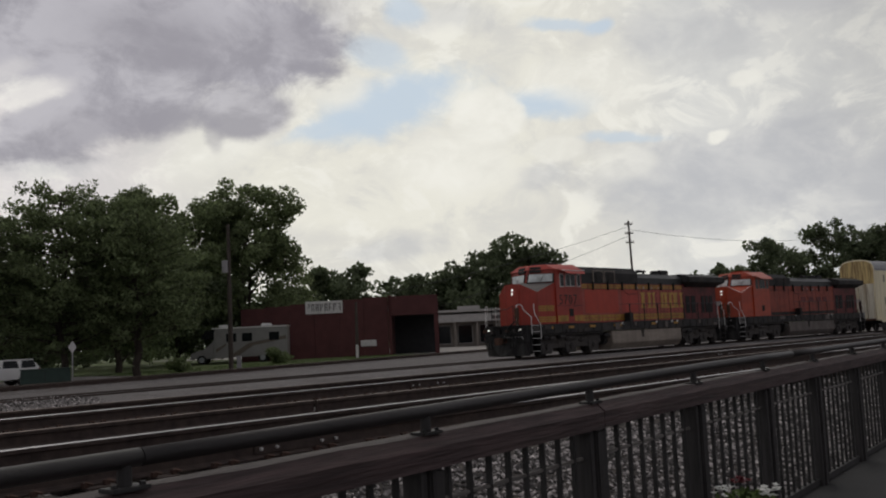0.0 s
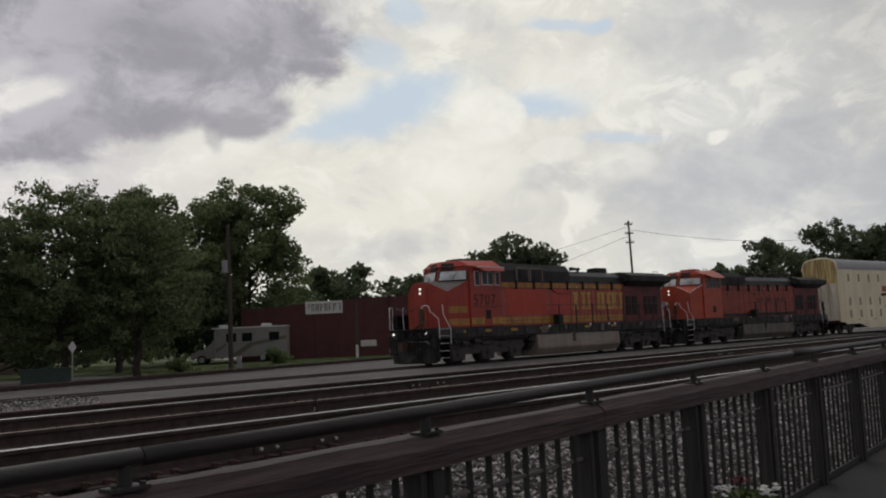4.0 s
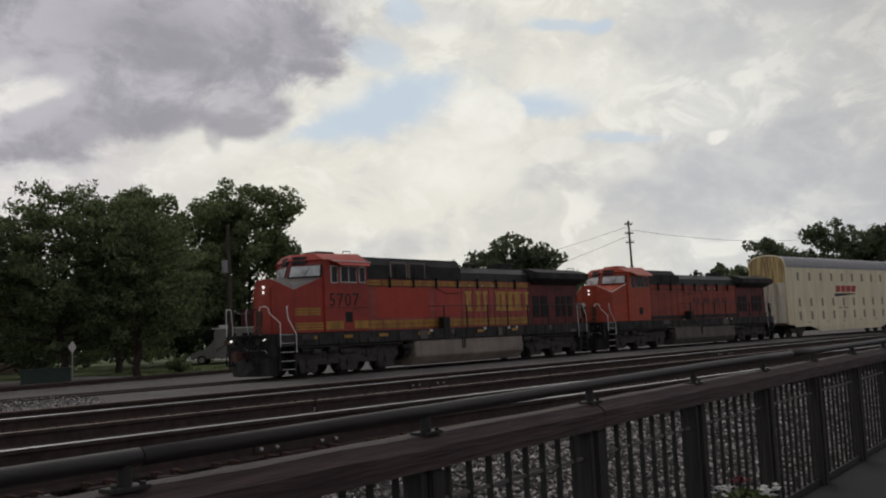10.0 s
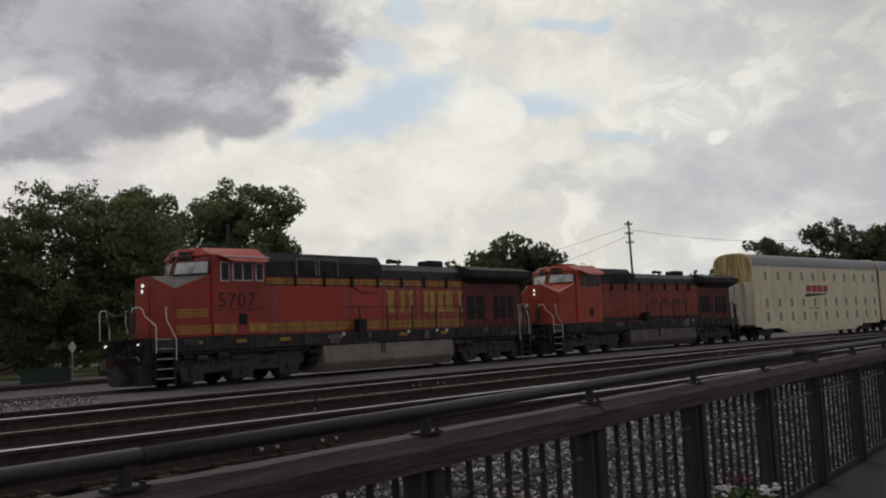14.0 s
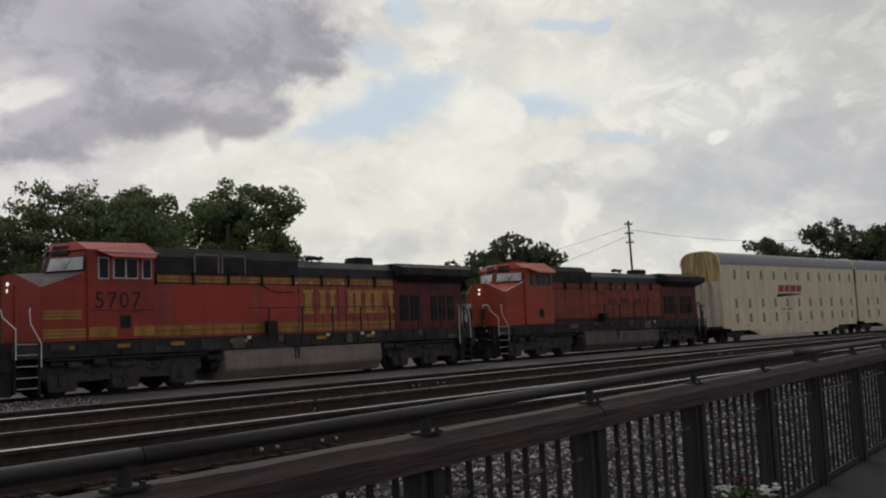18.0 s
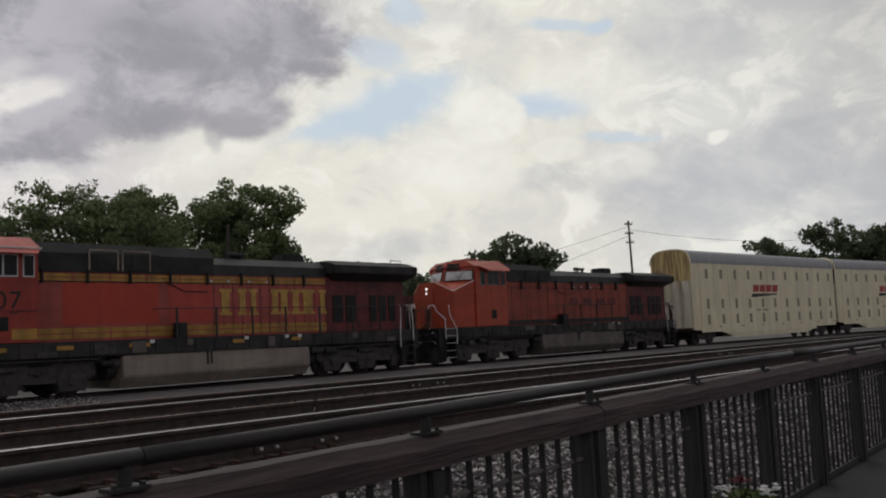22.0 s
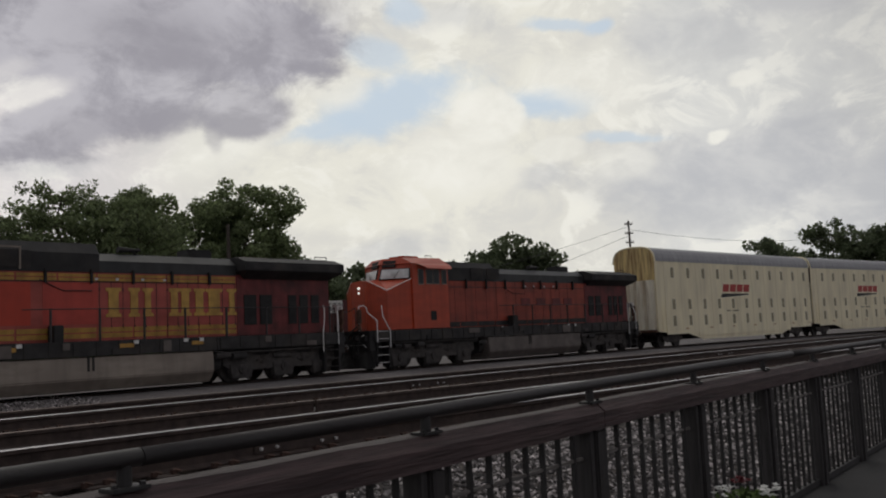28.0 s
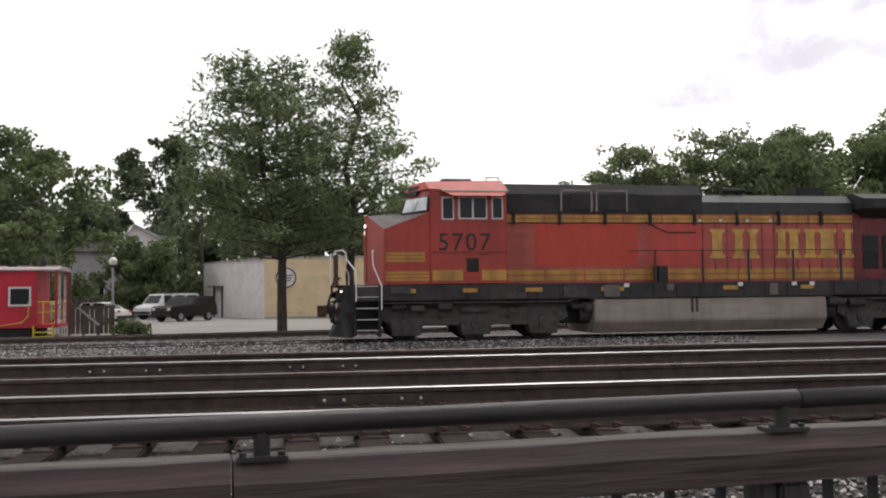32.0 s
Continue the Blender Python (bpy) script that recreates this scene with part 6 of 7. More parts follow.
def make_store():
    root = thing("shop_building", "long low shop with a pale flat canopy and dark front", "building", pose(90.5, 86.5, -0.3, 0, 0, -47.6))
    bm = B()
    box(bm, -2, 20, 2.2, 2.5, 0, 4.2)
    part("front_wall", bm, STORE_WALL, root)
    bm = B()
    box(bm, -2.3, 20.3, -0.6, 9, 4.7, 5.0, 0.03)
    part("roof", bm, FASCIA, root, "pale flat roof edge")
    bm = B()
    box(bm, -2.2, 20.2, -0.4, 0.2, 3.35, 4.4, 0.03)
    part("fascia", bm, FASCIA, root, "pale sign fascia")
    bm = B()
    box(bm, 5, 8, 0, 3, 5.0, 5.5, 0.05)
    part("roof_unit", bm, FASCIA, root)
    for i in range(7):
        bm = B()
        x = -1.6 + i * 3.0
        box(bm, x, x + 0.3, -0.2, 0.1, 0, 3.34, 0.02)
        part("column", bm, STORE_WALL, root)
        window_part(root, x + 0.6, x + 2.5, 2.19, 0.5, 2.9, FASCIA)
    bm = B()
    box(bm, 9.5, 11.2, -0.46, -0.41, 3.6, 4.1, 0.01)
    part("shop_sign", bm, SIGN_BAR, root)
    bm = B()
    box(bm, -2, 20, 8.7, 9, 0, 4.69)
    part("rear_wall", bm, STORE_WALL, root)


def make_houses():
    root = thing("house", "grey gabled house with white window trim behind the car park", "house", pose(-12.4, 96.0, -0.3, 0, 0, 14))
    bm = B()
    box(bm, -10.5, -0.4, 0, 0.3, 0, 6.2)
    part("wall", bm, SIDING, root)
    bm = B()
    prism(bm, [(-6.3, 6.2), (-0.4, 6.2), (-0.4, 7.7), (-2.4, 7.8), (-4.6, 9.0)], "y", 0, 0.3)
    part("gable", bm, WHITE_WALL, root, "pale gable wall")
    bm = B()
    prism(bm, [(-6.7, 6.0), (-4.6, 9.15), (-2.3, 7.95), (-0.1, 7.85), (-0.1, 7.72), (-2.4, 7.82), (-4.6, 9.0), (-6.5, 6.0)], "y", -0.4, 9)
    part("roof", bm, SHINGLE, root, "pale sheet roof")
    bm = B()
    hull(bm, [(-10.8, -0.4, 6.2), (-6.4, -0.4, 6.2), (-10.8, 4.5, 7.6), (-6.4, 4.5, 7.6), (-10.8, -0.4, 6.35), (-6.4, -0.4, 6.35), (-10.8, 4.5, 7.75), (-6.4, 4.5, 7.75)])
    part("roof", bm, SILL, root, "dark roof slope")
    for x, z in ((-8.3, 1.5), (-9.8, 1.5), (-3.0, 2.2)):
        window_part(root, x, x + 0.9, -0.01, z, z + 1.5)
    for x in (-10.5, -0.7):
        bm = B()
        box(bm, x, x + 0.3, 0.31, 9, 0, 6)
        part("side_wall", bm, SIDING, root)
    root = thing("stucco_house", "low pinkish stucco house among the trees", "house", pose(33.4, 84.0, -0.3, 0, 0, -24))
    bm = B()
    box(bm, -6, 4.5, 0, 7, 0, 3.1, 0.03)
    part("wall", bm, PINK_WALL, root)
    bm = B()
    prism(bm, [(-0.5, 3.1), (7.5, 3.1), (3.5, 4.6)], "x", -6.4, 4.9)
    part("roof", bm, SILL, root)
    window_part(root, -3.5, -2.2, -0.01, 1.0, 2.2)
    window_part(root, 0.5, 1.8, -0.01, 1.0, 2.2)


def make_board_fence():
    root = thing("board_fence", "dark brown board fence at the back of the car park", "fence", pose(-24, 88.5, -0.3, 0, 0, 0), kind="structure")
    for i in range(6):
        bm = B()
        box(bm, i * 5.0 - 0.07, i * 5.0 + 0.07, 0.08, 0.2, 0, 2.2)
        part("post", bm, BROWN_WOOD, root)
    me = None
    for i in range(130):
        if me is None:
            bm = B()
            box(bm, -0.09, 0.09, 0, 0.03, 0.05, 2.15, 0.006)
            ob = part("board", bm, BROWN_WOOD, root)
            me = ob.data
        else:
            ob = new("board", me)
            ob.parent = root
        ob.location = (i * 0.195, 0, 0)


# ---- vehicles ----
def car_wheels(root, xs, half, r, y_out=0.0):
    for x in xs:
        for s in (-1, 1):
            bm = B()
            tube(bm, (x, s * (half - 0.22), r), (x, s * half, r), r, 22)
            wh = part("wheel", bm, RUBBER, root)
            bm = B()
            tube(bm, (x, s * (half - 0.02), r), (x, s * (half + 0.012), r), r * 0.6, 16)
            part("rim", bm, SILVER_METAL, wh)


def make_car(name, label, m, profile, roofline, width, paint, wheel_r, wheels, windows, category="car"):
    """profile: lower body outline (x, z); roofline: cabin outline, narrowed towards the roof."""
    root = thing(name, label, category, m)
    bm = B()
    prism(bm, profile, "y", -width / 2, width / 2, bevel=0.05)
    part("body", bm, paint, root)
    bm = B()
    h0 = roofline[0][1]
    prism(bm, roofline, "y", -width / 2 + 0.06, width / 2 - 0.06)
    top = max(z for x, z in roofline)
    for v in bm.verts:
        v.co.y *= 1 - 0.16 * (v.co.z - h0) / max(top - h0, 0.01)
    part("cabin", bm, paint, root)
    for x0, x1, z0, z1 in windows:
        for s in (-1, 1):
            bm = B()
            y = width / 2 - 0.06
            k0, k1 = 1 - 0.16 * (z0 - h0) / (top - h0), 1 - 0.16 * (z1 - h0) / (top - h0)
            hull(bm, [(x0, s * y * k0, z0), (x1, s * y * k0, z0), (x0 + 0.08, s * y * k1, z1), (x1 - 0.08, s * y * k1, z1), (x0, s * (y * k0 + 0.012), z0), (x1, s * (y * k0 + 0.012), z0), (x0 + 0.08, s * (y * k1 + 0.012), z1), (x1 - 0.08, s * (y * k1 + 0.012), z1)])
            part("side_window", bm, GLASS, root)
    xs = [x for x, z in roofline]
    for (xa, za), (xb, zb) in ((roofline[0], roofline[1]), (roofline[-1], roofline[-2])):
        d = -0.02 if xa < sum(xs) / len(xs) else 0.02
        bm = B()
        p, q = Vector((xa, 0, za)), Vector((xb, 0, zb))
        a, b2 = p.lerp(q, 0.12), p.lerp(q, 0.86)
        hull(bm, [(c.x + dd, s * (width / 2 - 0.06) * kk, c.z) for c, kk in ((a, 0.86), (b2, 0.76)) for s in (-1, 1) for dd in (0, d)])
        part("windscreen", bm, GLASS, root)
    zb = profile[0][1] + 0.3
    for x, d in ((min(x for x, z in profile), -1), (max(x for x, z in profile), 1)):
        for s in (-1, 1):
            bm = B()
            box(bm, x - 0.03, x + 0.03, s * (width / 2 - 0.28) - 0.14, s * (width / 2 - 0.28) + 0.14, zb + 0.16, zb + 0.32, 0.02)
            part("headlight" if d < 0 else "tail_light", bm, LAMP_GLASS if d < 0 else RED_LOGO, root)
        bm = B()
        box(bm, x - 0.06, x + 0.06, -width / 2 + 0.05, width / 2 - 0.05, profile[0][1] + 0.05, profile[0][1] + 0.25, 0.03)
        part("bumper", bm, SILL, root)
    car_wheels(root, wheels, width / 2, wheel_r)
    return root


SEDAN = ([(0, 0.3), (0.0, 0.72), (0.2, 0.85), (1.3, 0.95), (3.9, 0.95), (4.4, 0.88), (4.5, 0.35)], [(1.1, 0.93), (1.75, 1.42), (3.1, 1.44), (3.95, 0.95)])
SUV = ([(0, 0.35), (0, 0.95), (0.15, 1.08), (1.3, 1.15), (4.75, 1.15), (4.85, 0.4)], [(1.25, 1.12), (1.85, 1.78), (4.45, 1.8), (4.82, 1.14)])
WAGON = ([(0, 0.3), (0.0, 0.7), (0.2, 0.82), (1.3, 0.9), (4.5, 0.9), (4.58, 0.35)], [(1.1, 0.88), (1.7, 1.38), (4.2, 1.40), (4.55, 0.9)])
VAN = ([(0, 0.4), (0, 0.9), (0.2, 1.05), (0.9, 1.2), (5.2, 1.2), (5.2, 0.45)], [(0.85, 1.18), (1.5, 2.0), (5.1, 2.05), (5.18, 1.2)])


def make_vehicles():
    g = -0.27
    make_car("suv", "black sport utility vehicle parked by the white wall", pose(-10.0, 66.6, g, 0, 0, 55), *SUV, 1.95, BLACK_METAL, 0.37, (0.95, 3.85), ((1.7, 2.75, 1.2, 1.7), (2.85, 3.7, 1.2, 1.7), (3.8, 4.5, 1.2, 1.7)))
    global PASSING
    PASSING = make_car("station_wagon", "white station wagon driving past behind the tracks", pose(17.4, 50.0, g), *WAGON, 1.8, WHITE_METAL, 0.32, (0.85, 3.7), ((1.65, 2.5, 0.95, 1.33), (2.6, 3.45, 0.95, 1.33), (3.55, 4.35, 0.95, 1.33)))
    make_car("van", "white passenger van parked behind the black vehicle", pose(-12.6, 74.2, g, 0, 0, 50), *VAN, 2.0, WHITE_METAL, 0.36, (0.95, 4.1), ((1.45, 2.4, 1.25, 1.9), (2.55, 3.7, 1.25, 1.9), (3.85, 5.0, 1.25, 1.9)))
    make_car("sedan", "silver sedan parked at the back of the car park", pose(-19.6, 67.0, g, 0, 0, -30), *SEDAN, 1.8, SILVER_METAL, 0.32, (0.85, 3.6), ((1.7, 2.45, 0.98, 1.38), (2.55, 3.5, 0.98, 1.38)))
    make_car("sedan", "white sedan parked in the car park", pose(-16.0, 65.5, g, 0, 0, -24), *SEDAN, 1.8, WHITE_METAL, 0.32, (0.85, 3.6), ((1.7, 2.45, 0.98, 1.38), (2.55, 3.5, 0.98, 1.38)))
    make_car("sedan", "dark grey sedan parked in the car park", pose(-17.6, 72.0, g, 0, 0, -28), *SEDAN, 1.8, BLACK_METAL, 0.32, (0.85, 3.6), ((1.7, 2.45, 0.98, 1.38), (2.55, 3.5, 0.98, 1.38)))
    make_car("sedan", "silver sedan on the shop forecourt", pose(98.8, 76.5, -0.28, 0, 0, 140), *SEDAN, 1.8, SILVER_METAL, 0.32, (0.85, 3.6), ((1.7, 2.45, 0.98, 1.38), (2.55, 3.5, 0.98, 1.38)))
    # motorhome
    root = thing("motorhome", "beige and white motorhome with brown swooshes parked on the grass", "motorhome", pose(46.55, 73.2, -0.26, 0, 0, -44))
    bm = B()
    prism(bm, [(2.1, 0.5), (2.1, 2.9), (2.4, 3.1), (8.6, 3.1), (8.6, 0.55)], "y", -1.2, 1.2, bevel=0.06)
    part("body", bm, BEIGE_METAL, root)
    bm = B()
    prism(bm, [(0, 0.5), (0.0, 1.0), (0.9, 1.25), (1.25, 1.35), (2.1, 2.15), (2.12, 0.5)], "y", -1.0, 1.0, bevel=0.05)
    part("engine_cab", bm, BEIGE_METAL, root)
    bm = B()
    hull(bm, [(1.3, s * 0.85, 1.42) for s in (-1, 1)] + [(2.05, s * 0.85, 2.12) for s in (-1, 1)] + [(1.27, s * 0.85, 1.45) for s in (-1, 1)] + [(2.02, s * 0.85, 2.15) for s in (-1, 1)])
    part("windscreen", bm, GLASS, root)
    bm = B()
    prism(bm, [(0.9, 2.25), (1.3, 2.95), (2.1, 3.05), (2.1, 2.2)], "y", -1.15, 1.15, bevel=0.06)
    part("overcab", bm, BLACK_METAL, root, "dark overcab nose")
    bm = B()
    box(bm, 1.9, 8.65, -1.22, 1.22, 3.08, 3.2, 0.04)
    part("roof", bm, WHITE_METAL, root)
    for x in (2.4, 6.2):
        bm = B()
        box(bm, x, x + 0.9, -0.4, 0.4, 3.2, 3.45, 0.06)
        part("roof_unit", bm, WHITE_METAL, root)
    for s in (-1, 1):
        for x0, x1 in ((3.2, 4.1), (4.6, 5.5), (7.0, 7.9)):
            bm = B()
            box(bm, x0, x1, min(s * 1.19, s * 1.215), max(s * 1.19, s * 1.215), 1.9, 2.65, 0.02)
            part("side_window", bm, GLASS, root)
        bm = B()
        prism(bm, [(3.4, 0.6), (4.2, 0.6), (5.6, 1.5), (8.5, 2.0), (8.5, 2.3), (5.2, 1.75)], "y", min(s * 1.2, s * 1.212), max(s * 1.2, s * 1.212))
        part("swoosh", bm, TAN_METAL, root, "brown painted swoosh")
        bm = B()
        prism(bm, [(2.3, 1.0), (3.2, 1.6), (3.2, 1.8), (2.3, 1.3)], "y", min(s * 1.2, s * 1.212), max(s * 1.2, s * 1.212))
        part("swoosh", bm, TAN_METAL, root)
    car_wheels(root, (1.0, 6.4), 1.15, 0.4)
    bm = B()
    box(bm, -0.08, 0.05, -1.0, 1.0, 0.45, 0.72, 0.04)
    part("bumper", bm, WHITE_METAL, root)


def make_caboose():
    root = thing("caboose", "bright red caboose with a silver roof and yellow steps", "caboose", pose(-11.05, 44.6, -0.28, 0, 0, 3.5))
    # local x: 0 at the open platform's end, running to minus; floor 0.35 above its sunken track
    f = 0.42
    bm = B()
    box(bm, -9.2, -0.85, -1.35, 1.35, f, f + 2.55, 0.02)
    body = part("body", bm, CABOOSE_RED, root, "bright red panelled body")
    for i in range(10):
        bm = B()
        box(bm, -9.0 + i * 0.85, -8.96 + i * 0.85, -1.362, -1.35, f + 0.05, f + 2.5)
        part("panel_seam", bm, CABOOSE_RED, body)
    bm = B()
    prism(bm, [(-1.5, f + 2.55), (-1.45, f + 2.62), (-0.7, f + 2.74), (0.7, f + 2.74), (1.45, f + 2.62), (1.5, f + 2.55)], "x", -9.6, 0.08, bevel=0.02)
    part("roof", bm, CABOOSE_ROOF, root, "silver painted roof with red rust marks")
    for i in range(8):
        bm = B()
        box(bm, -8.8 + i * 1.15, -8.2 + i * 1.15, -0.35, 0.35, f + 2.745, f + 2.81, 0.02)
        part("roof_walk", bm, CABOOSE_ROOF, root)
    bm = B()
    tube(bm, (-0.9, 0, f + 2.73), (-0.9, 0, f + 2.95), 0.26, 14, 0.15)
    tube(bm, (-0.9, 0, f + 2.95), (-0.9, 0, f + 3.25), 0.2, 14, 0.12)
    part("smokestack", bm, SILL, root)
    for x in (-1.95, -4.2, -6.5):
        window_part(body, x, x + 0.78, -1.35, f + 1.05, f + 1.75)
    bm = B()
    box(bm, -1.0, 0.0, -1.35, 1.35, f, f + 0.16, 0.02)
    part("platform", bm, CABOOSE_RED, root)
    for s in (-1, 1):
        bm = B()
        tube(bm, (-0.06, s * 1.28, f + 0.1), (-0.06, s * 1.28, f + 2.55), 0.045, 8)
        part("roof_post", bm, CABOOSE_RED, root)
        bm = B()
        for x in (-0.92, -0.6, -0.25):
            tube(bm, (x, s * 1.3, f + 0.16), (x, s * 1.3, f + 1.15), 0.03, 7)
        tube(bm, (-0.95, s * 1.3, f + 1.15), (-0.1, s * 1.3, f + 1.15), 0.03, 7)
        tube(bm, (-0.95, s * 1.3, f + 0.7), (-0.1, s * 1.3, f + 0.7), 0.025, 7)
        part("railing", bm, CABOOSE_YELLOW, root, "yellow platform railing")
        bm = B()
        for i in range(2):
            box(bm, -0.95, -0.2, s * 1.32 - 0.16, s * 1.32 + 0.16, f - 0.22 - i * 0.2, f - 0.17 - i * 0.2, 0.005)
        box(bm, -1.0, -0.95, s * 1.32 - 0.18, s * 1.32 + 0.18, f - 0.42, f + 0.1)
        box(bm, -0.2, -0.15, s * 1.32 - 0.18, s * 1.32 + 0.18, f - 0.42, f + 0.1)
        part("steps", bm, CABOOSE_YELLOW, root, "yellow boarding steps")
        bm = B()
        bent(bm, [(-1.2, s * 1.4, f + 1.15), (-1.2, s * 1.4, f + 0.55), (-1.45, s * 1.4, f + 0.25), (-2.6, s * 1.4, f + 0.08)], 0.022, 6)
        part("grab_rail", bm, CABOOSE_YELLOW, root)
    bm = B()
    for y in (-0.6, 0.6):
        tube(bm, (-0.08, y, f + 0.1), (-0.08, y, f + 2.4), 0.025, 6)
        for i in range(7):
            tube(bm, (-0.08, y, f + 0.3 + i * 0.3), (-0.08, y + 0.35, f + 0.3 + i * 0.3), 0.02, 5)
        tube(bm, (-0.08, y + 0.35, f + 0.1), (-0.08, y + 0.35, f + 2.4), 0.025, 6)
    part("end_ladder", bm, FRAME_WHITE, root)
    bm = B()
    box(bm, -1.02, -0.98, -0.4, 0.4, f + 0.16, f + 2.2, 0.01)
    part("end_door", bm, CABOOSE_YELLOW, root)
    bm = B()
    box(bm, -9.0, -0.9, -1.1, 1.1, 0.0, f, 0.02)
    part("underframe", bm, BLACK, root)
    bm = B()
    box(bm, -0.1, 0.35, -0.15, 0.15, f - 0.3, f - 0.05, 0.02)
    part("coupler", bm, BLACK, root)


def make_street_things():
    root = thing("lamp_post", "slim grey lamp post with a round white globe", "street lamp", pose(-9.0, 45.3, -0.28))
    bm = B()
    tube(bm, (0, 0, 0), (0, 0, 0.5), 0.11, 12, 0.08)
    tube(bm, (0, 0, 0.5), (0, 0, 3.15), 0.06, 12)
    part("pole", bm, SIDING, root)
    bm = B()
    tube(bm, (0, 0, 3.15), (0, 0, 3.28), 0.11, 12)
    part("collar", bm, SILL, root)
    bm = B()
    bmesh.ops.create_uvsphere(bm, u_segments=18, v_segments=12, radius=0.2, matrix=Matrix.Translation((0, 0, 3.44)))
    part("globe", bm, LAMP_GLASS, root, "white glass globe", smooth=True)
    # wooden cart and steps near the caboose
    root = thing("timber_ramp", "brown weathered timber ramp with railings beside the caboose", "ramp", pose(-10.7, 44.3, -0.28, 0, 0, 3))
    for i, x in enumerate((0.0, 0.62, 1.25, 1.9)):
        bm = B()
        box(bm, x - 0.06, x + 0.06, -0.06, 0.06, 0, 1.35 if i else 2.9, 0.01)
        part("post", bm, BROWN_WOOD, root)
    for i in range(9):
        bm = B()
        box(bm, 0.07 + i * 0.205, 0.25 + i * 0.205, -0.03, 0.0, 0.08, 1.3, 0.006)
        part("board", bm, BROWN_WOOD, root)
    bm = B()
    hull(bm, [(0.3, -0.1, 1.3), (0.42, -0.1, 1.3), (1.25, -0.1, 0.45), (1.35, -0.1, 0.5), (0.3, -0.06, 1.3), (0.42, -0.06, 1.3), (1.25, -0.06, 0.45), (1.35, -0.06, 0.5)])
    part("brace", bm, SIDING, root)
    bm = B()
    box(bm, -0.05, 2.0, -0.06, 0.05, 1.3, 1.38, 0.01)
    part("hand_rail", bm, BROWN_WOOD, root)
    for i in range(5):
        bm = B()
        box(bm, -0.55 + i * 0.11, -0.49 + i * 0.11, -0.12, -0.09, 0.02, 0.42)
        part("picket", bm, FRAME_WHITE, root, "small white picket")
    # diamond sign
    root = thing("diamond_sign", "white diamond sign on a thin post by the side track", "sign", pose(23.5, 48.7, -0.3, 0, 0, -25))
    bm = B()
    box(bm, -0.035, 0.035, 0, 0.05, 0, 2.0)
    part("post", bm, SIDING, root)
    bm = B()
    prism(bm, [(-0.22, 1.95), (0, 1.6), (0.22, 1.95), (0, 2.3)], "y", -0.04, -0.01)
    part("sign_face", bm, SIGN_WHITE, root)
    # green cabinet
    root = thing("utility_cabinet", "dark green metal utility cabinet beside the track", "cabinet", pose(19.7, 46.3, -0.3, 0, 0, -22))
    bm = B()
    box(bm, 0, 2.3, 0, 0.9, 0, 0.85, 0.04)
    part("body", bm, GREENBOX, root)
    bm = B()
    box(bm, -0.04, 2.34, -0.04, 0.94, 0.85, 0.92, 0.02)
    part("lid", bm, GREENBOX, root)
    bm = B()
    box(bm, 1.1, 1.13, -0.012, 0.0, 0.05, 0.8)
    part("door_seam", bm, BLACK, root)
    # bench by the pale building
    root = thing("bench", "dark wooden bench beside the pale wall", "bench", pose(1.3, 47.3, -0.28))
    bm = B()
    box(bm, 0, 1.5, 0, 0.4, 0.42, 0.48, 0.01)
    part("seat", bm, BROWN_WOOD, root)
    for x in (0.1, 1.3):
        bm = B()
        box(bm, x, x + 0.1, 0.05, 0.35, 0, 0.42)
        part("leg", bm, BROWN_WOOD, root)
    bm = B()
    box(bm, 0, 1.5, 0.38, 0.43, 0.55, 0.85, 0.01)
    part("backrest", bm, BROWN_WOOD, root)
    for x in (0.15, 1.25):
        bm = B()
        box(bm, x, x + 0.06, 0.40, 0.44, 0.42, 0.6)
        part("back_support", bm, BROWN_WOOD, root)


def utility_pole(x, y, h, label, arms=2, lean=0.0, box_at=None):
    root = thing("utility_pole", label, "utility pole", pose(x, y, -0.3, 0, lean, -40))
    bm = B()
    tube(bm, (0, 0, 0), (0, 0, h), 0.17, 12, 0.11)
    part("pole", bm, WOOD_POLE, root)
    for k in range(arms):
        z = h - 0.5 - k * 1.1
        bm = B()
        box(bm, -0.5, 0.5, -0.06, 0.06, z, z + 0.12, 0.01)
        part("crossarm", bm, WOOD_POLE, root)
        for dx in (-0.44, -0.22, 0.22, 0.44):
            bm = B()
            tube(bm, (dx, 0, z + 0.12), (dx, 0, z + 0.32), 0.05, 8, 0.035)
            part("insulator", bm, SIDING, root)
    if box_at:
        bm = B()
        tube(bm, (-0.25, -0.1, box_at), (-0.25, -0.1, box_at + 0.8), 0.2, 14)
        part("transformer", bm, SIDING, root, "grey pole transformer")
    return root


def cable(points, sag, label):
    bm = B()
    p, q = Vector(points[0]), Vector(points[-1])
    sweep(bm, [p.lerp(q, i / 10) - Vector((0, 0, sag * 4 * (i / 10) * (1 - i / 10))) for i in range(11)], 0.02, 6)
    tagged(part("overhead_cable", bm, WIRE), label, "cable")


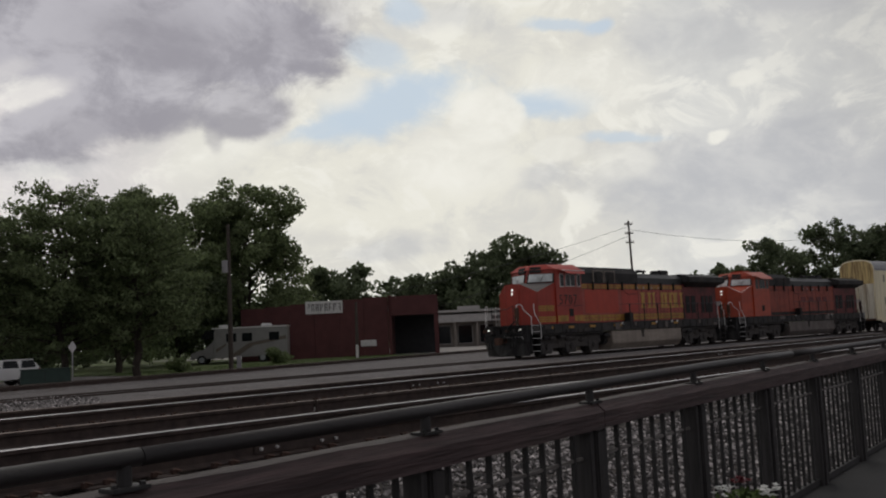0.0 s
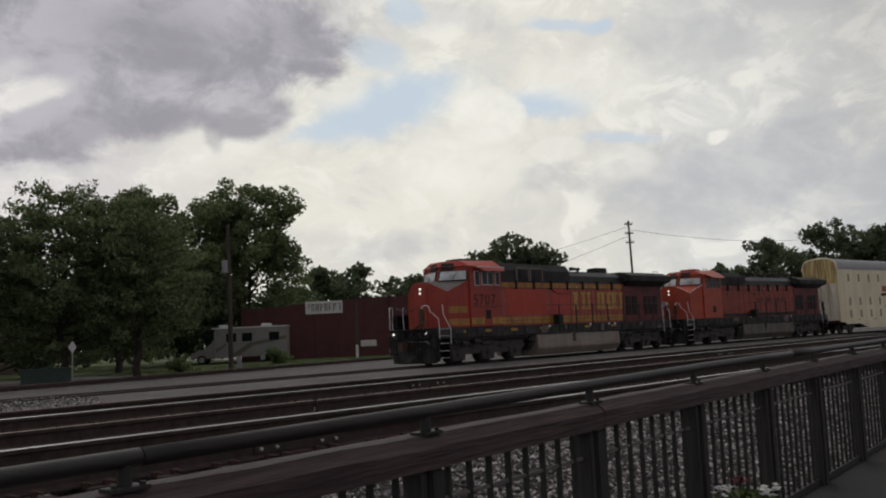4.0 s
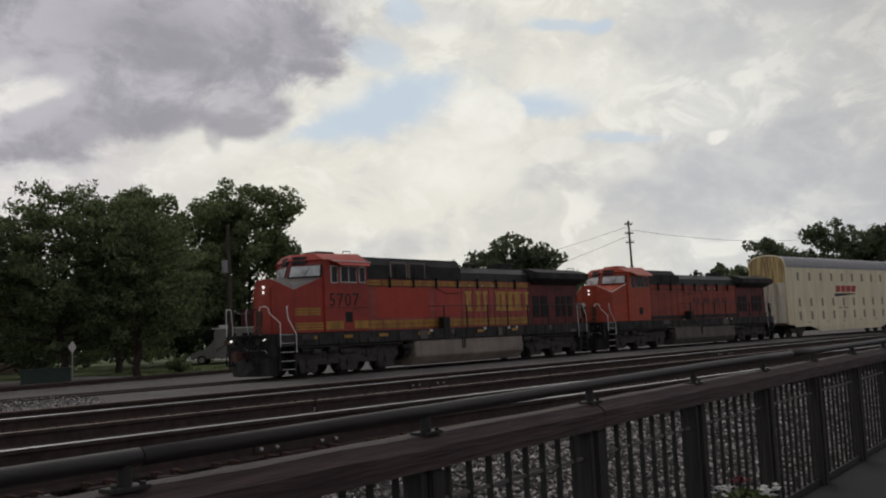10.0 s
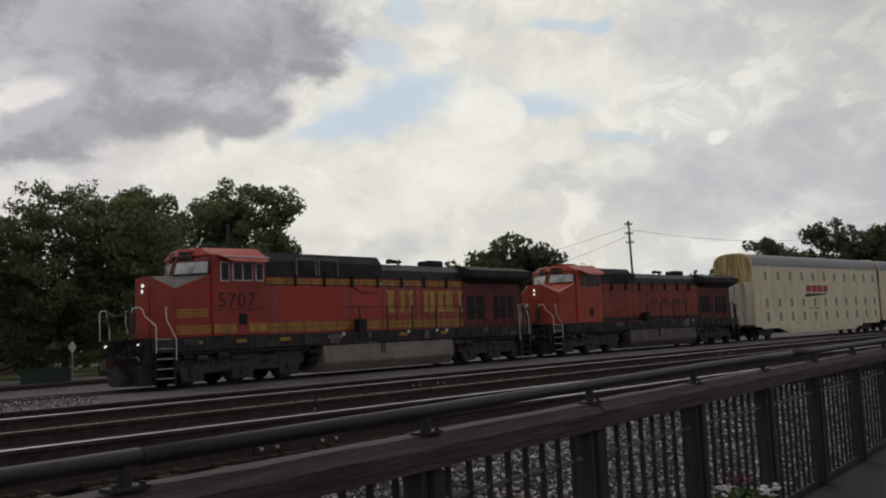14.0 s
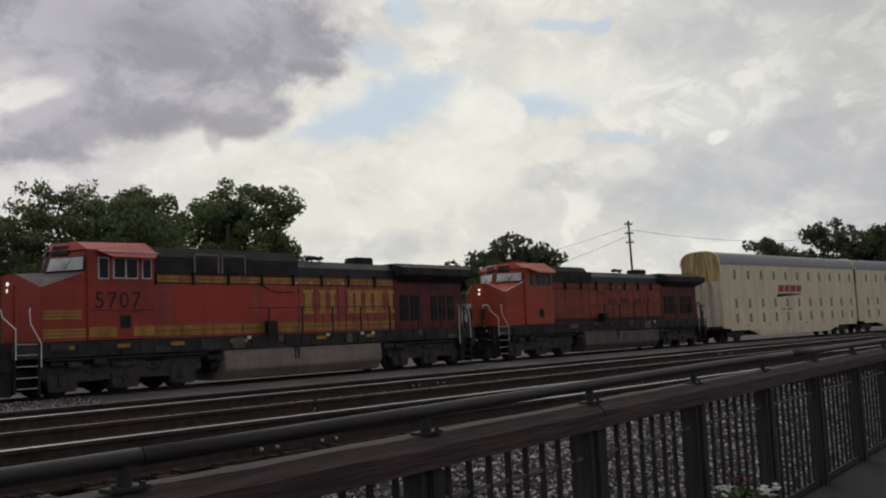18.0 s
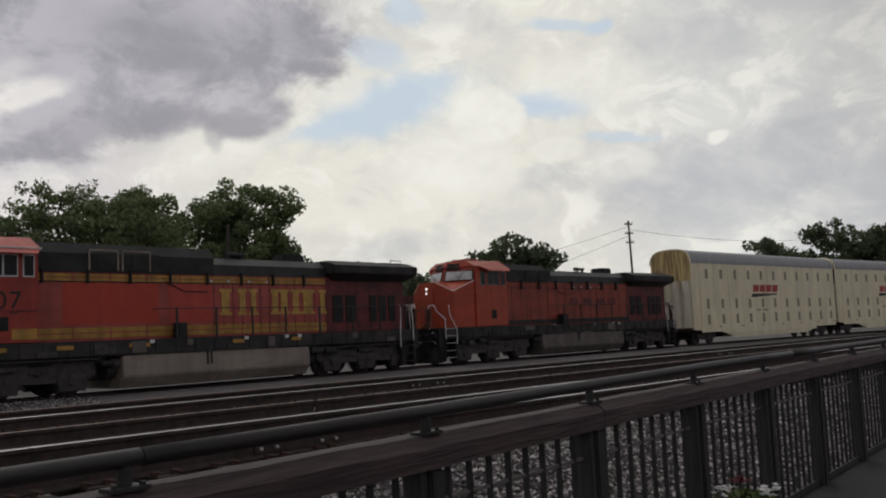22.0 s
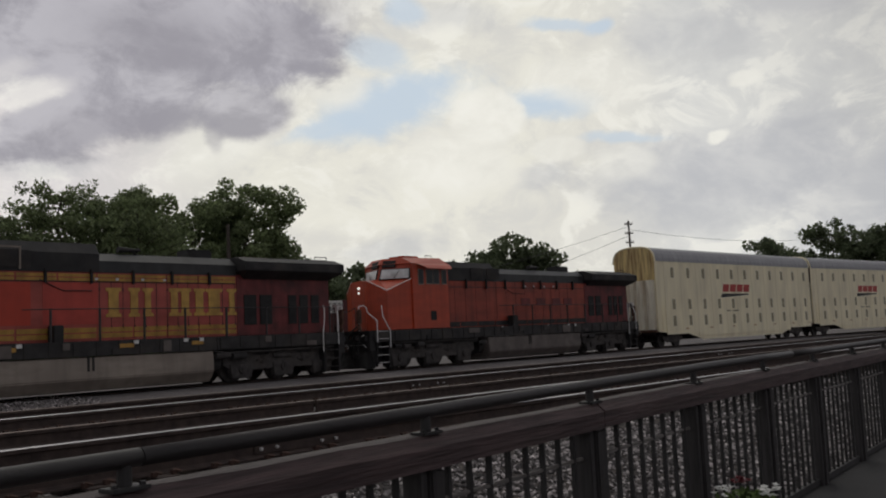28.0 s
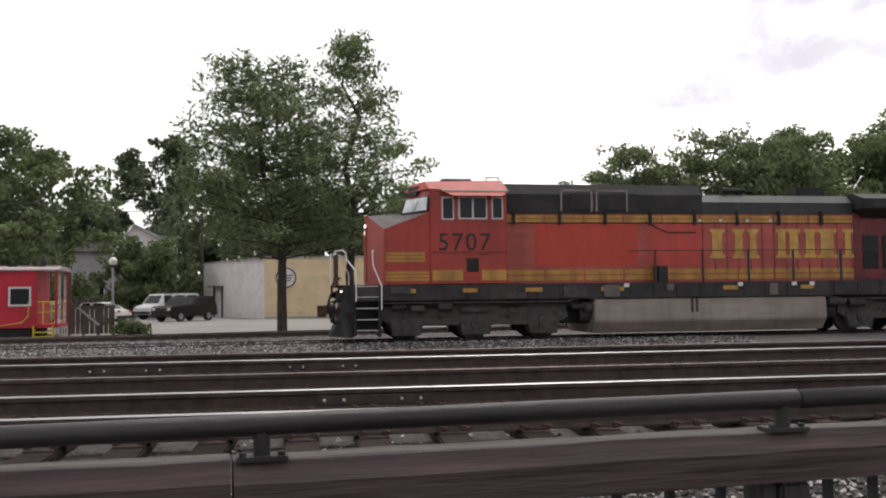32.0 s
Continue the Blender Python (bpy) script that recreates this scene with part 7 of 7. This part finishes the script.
def make_poles():
    utility_pole(96.2, 56.7, 14.3, "tall slightly leaning wooden utility pole with crossarms", 3, lean=-1.0)
    utility_pole(-9.3, 86.0, 9.2, "dark wooden utility pole behind the low building", 1)
    utility_pole(-40.0, 50.0, 7.2, "wooden utility pole beyond the caboose", 1)
    utility_pole(151.0, 41.5, 15.8, "distant wooden utility pole in the tree row", 1)
    utility_pole(35.2, 50.9, 9.6, "grey wooden utility pole with a transformer among the trees", 0, box_at=6.4)
    utility_pole(54.3, 59.7, 4.9, "short dark wooden pole before the red building", 0)
    bm = B()
    box(bm, -0.12, 0.12, -0.2, -0.1, 0.1, 1.2, 0.02)
    root = thing("meter_box", "pale meter box fixed at the pole's foot", "meter box", pose(53.9, 59.3, -0.3, 0, 0, -40))
    part("body", bm, SIGN_WHITE, root)
    root = thing("meter_box", "pale meter box by the pole among the trees", "meter box", pose(35.9, 51.0, -0.3, 0, 0, -40))
    bm = B()
    box(bm, -0.15, 0.15, -0.2, -0.02, 0.0, 0.95, 0.02)
    part("body", bm, SIDING, root)
    cable([(96.2, 56.7, 12.9), (151, 41.5, 15.0)], 1.9, "black overhead cable sagging from the pole")
    cable([(96.2, 56.7, 13.4), (61.8, 64.6, 5.6)], 0.5, "black overhead cable towards the red building")
    cable([(96.2, 56.7, 12.3), (91.5, 86.0, 4.9)], 0.4, "black overhead cable towards the shop")
    cable([(-40, 50, 6.5), (2.2, 46.2, 6.3)], 0.25, "black overhead cable behind the caboose")
    cable([(-40, 50, 6.0), (2.2, 46.2, 5.85)], 0.25, "black overhead cable behind the caboose")


# ---- build the place ----
make_ground()
make_tracks()
make_platform()
make_fence()
make_grass()
make_white_building()
make_red_building()
make_store()
make_houses()
make_board_fence()
LEAD = locomotive(True)
SECOND = locomotive(False)
RACKS = [autorack(k) for k in range(3)]
make_caboose()
make_vehicles()
make_poles()
make_street_things()
make_flowers()
make_trees()
stones("ballast_beyond_fence", 7000, (6, 26), (4.6, 5.75), bed, 0.026, 6, "loose grey ballast stones at the near rail")
stones("ballast_stones", 42000, (-1.5, 16), (2.3, 5.2), bed, 0.025, 1, "loose grey ballast stones beside the platform fence")
stones("ballast_shoulder", 12000, (-12, 45), (13.0, 15.3), bed, 0.036, 2, "loose grey ballast stones on the far shoulder of the tracks")
stones("ballast_far_bank", 52000, (-16, 14), (15.6, 35.6), bed, 0.042, 5, "loose pale ballast stones beyond the main track")
stones("ballast_between_rails", 12000, (-6, 30), (5.75, 13.2), lambda y: bed(y) - 0.018, 0.03, 3, "loose grey ballast stones between the near tracks")
lay_ties()


def train_at(t):
    """Distance of the leading coupler along the track, in metres; the train is slowing down."""
    return 35.947 - 1.6593 * t + 0.0097 * t * t + 0.000231 * t ** 3 + 0.95 * max(0.0, 1 - t / 8.0) ** 1.8


def motions():
    times = [i * 1.0 for i in range(33)]
    cars = [(LEAD, 0.0, 23.6), (SECOND, 23.6, 23.6)] + [(r, 47.1 + 22.7 * k, 24.3) for k, r in enumerate(RACKS)]

    def on_track(x, length):
        """A car's pose, with both its trucks over the curving track."""
        a, b = bend(x + 3.0), bend(x + length - 3.0)
        slope = (b - a) / (length - 6.0)
        return pose(x, TRAIN_Y + a - 3.0 * slope, 0, 0, 0, math.degrees(math.atan(slope)))

    for car, offset, length in cars:
        walk(car, [(t, on_track(train_at(t) + offset, length)) for t in times])
    walk(PASSING, [(t, pose(17.4 - 7.5 * min(t, 12.0), 50.0, -0.27)) for t in (0.0, 1.0, 4.0, 8.0, 11.0, 12.0, 13.0, 32.0)])
    fine = [i * 0.4 for i in range(81)]
    for ob, x, r in WHEELS:
        walk(ob, [(t, pose(x, 0, r, 0, math.degrees((train_at(t) - train_at(0)) / r), 0)) for t in fine])


motions()
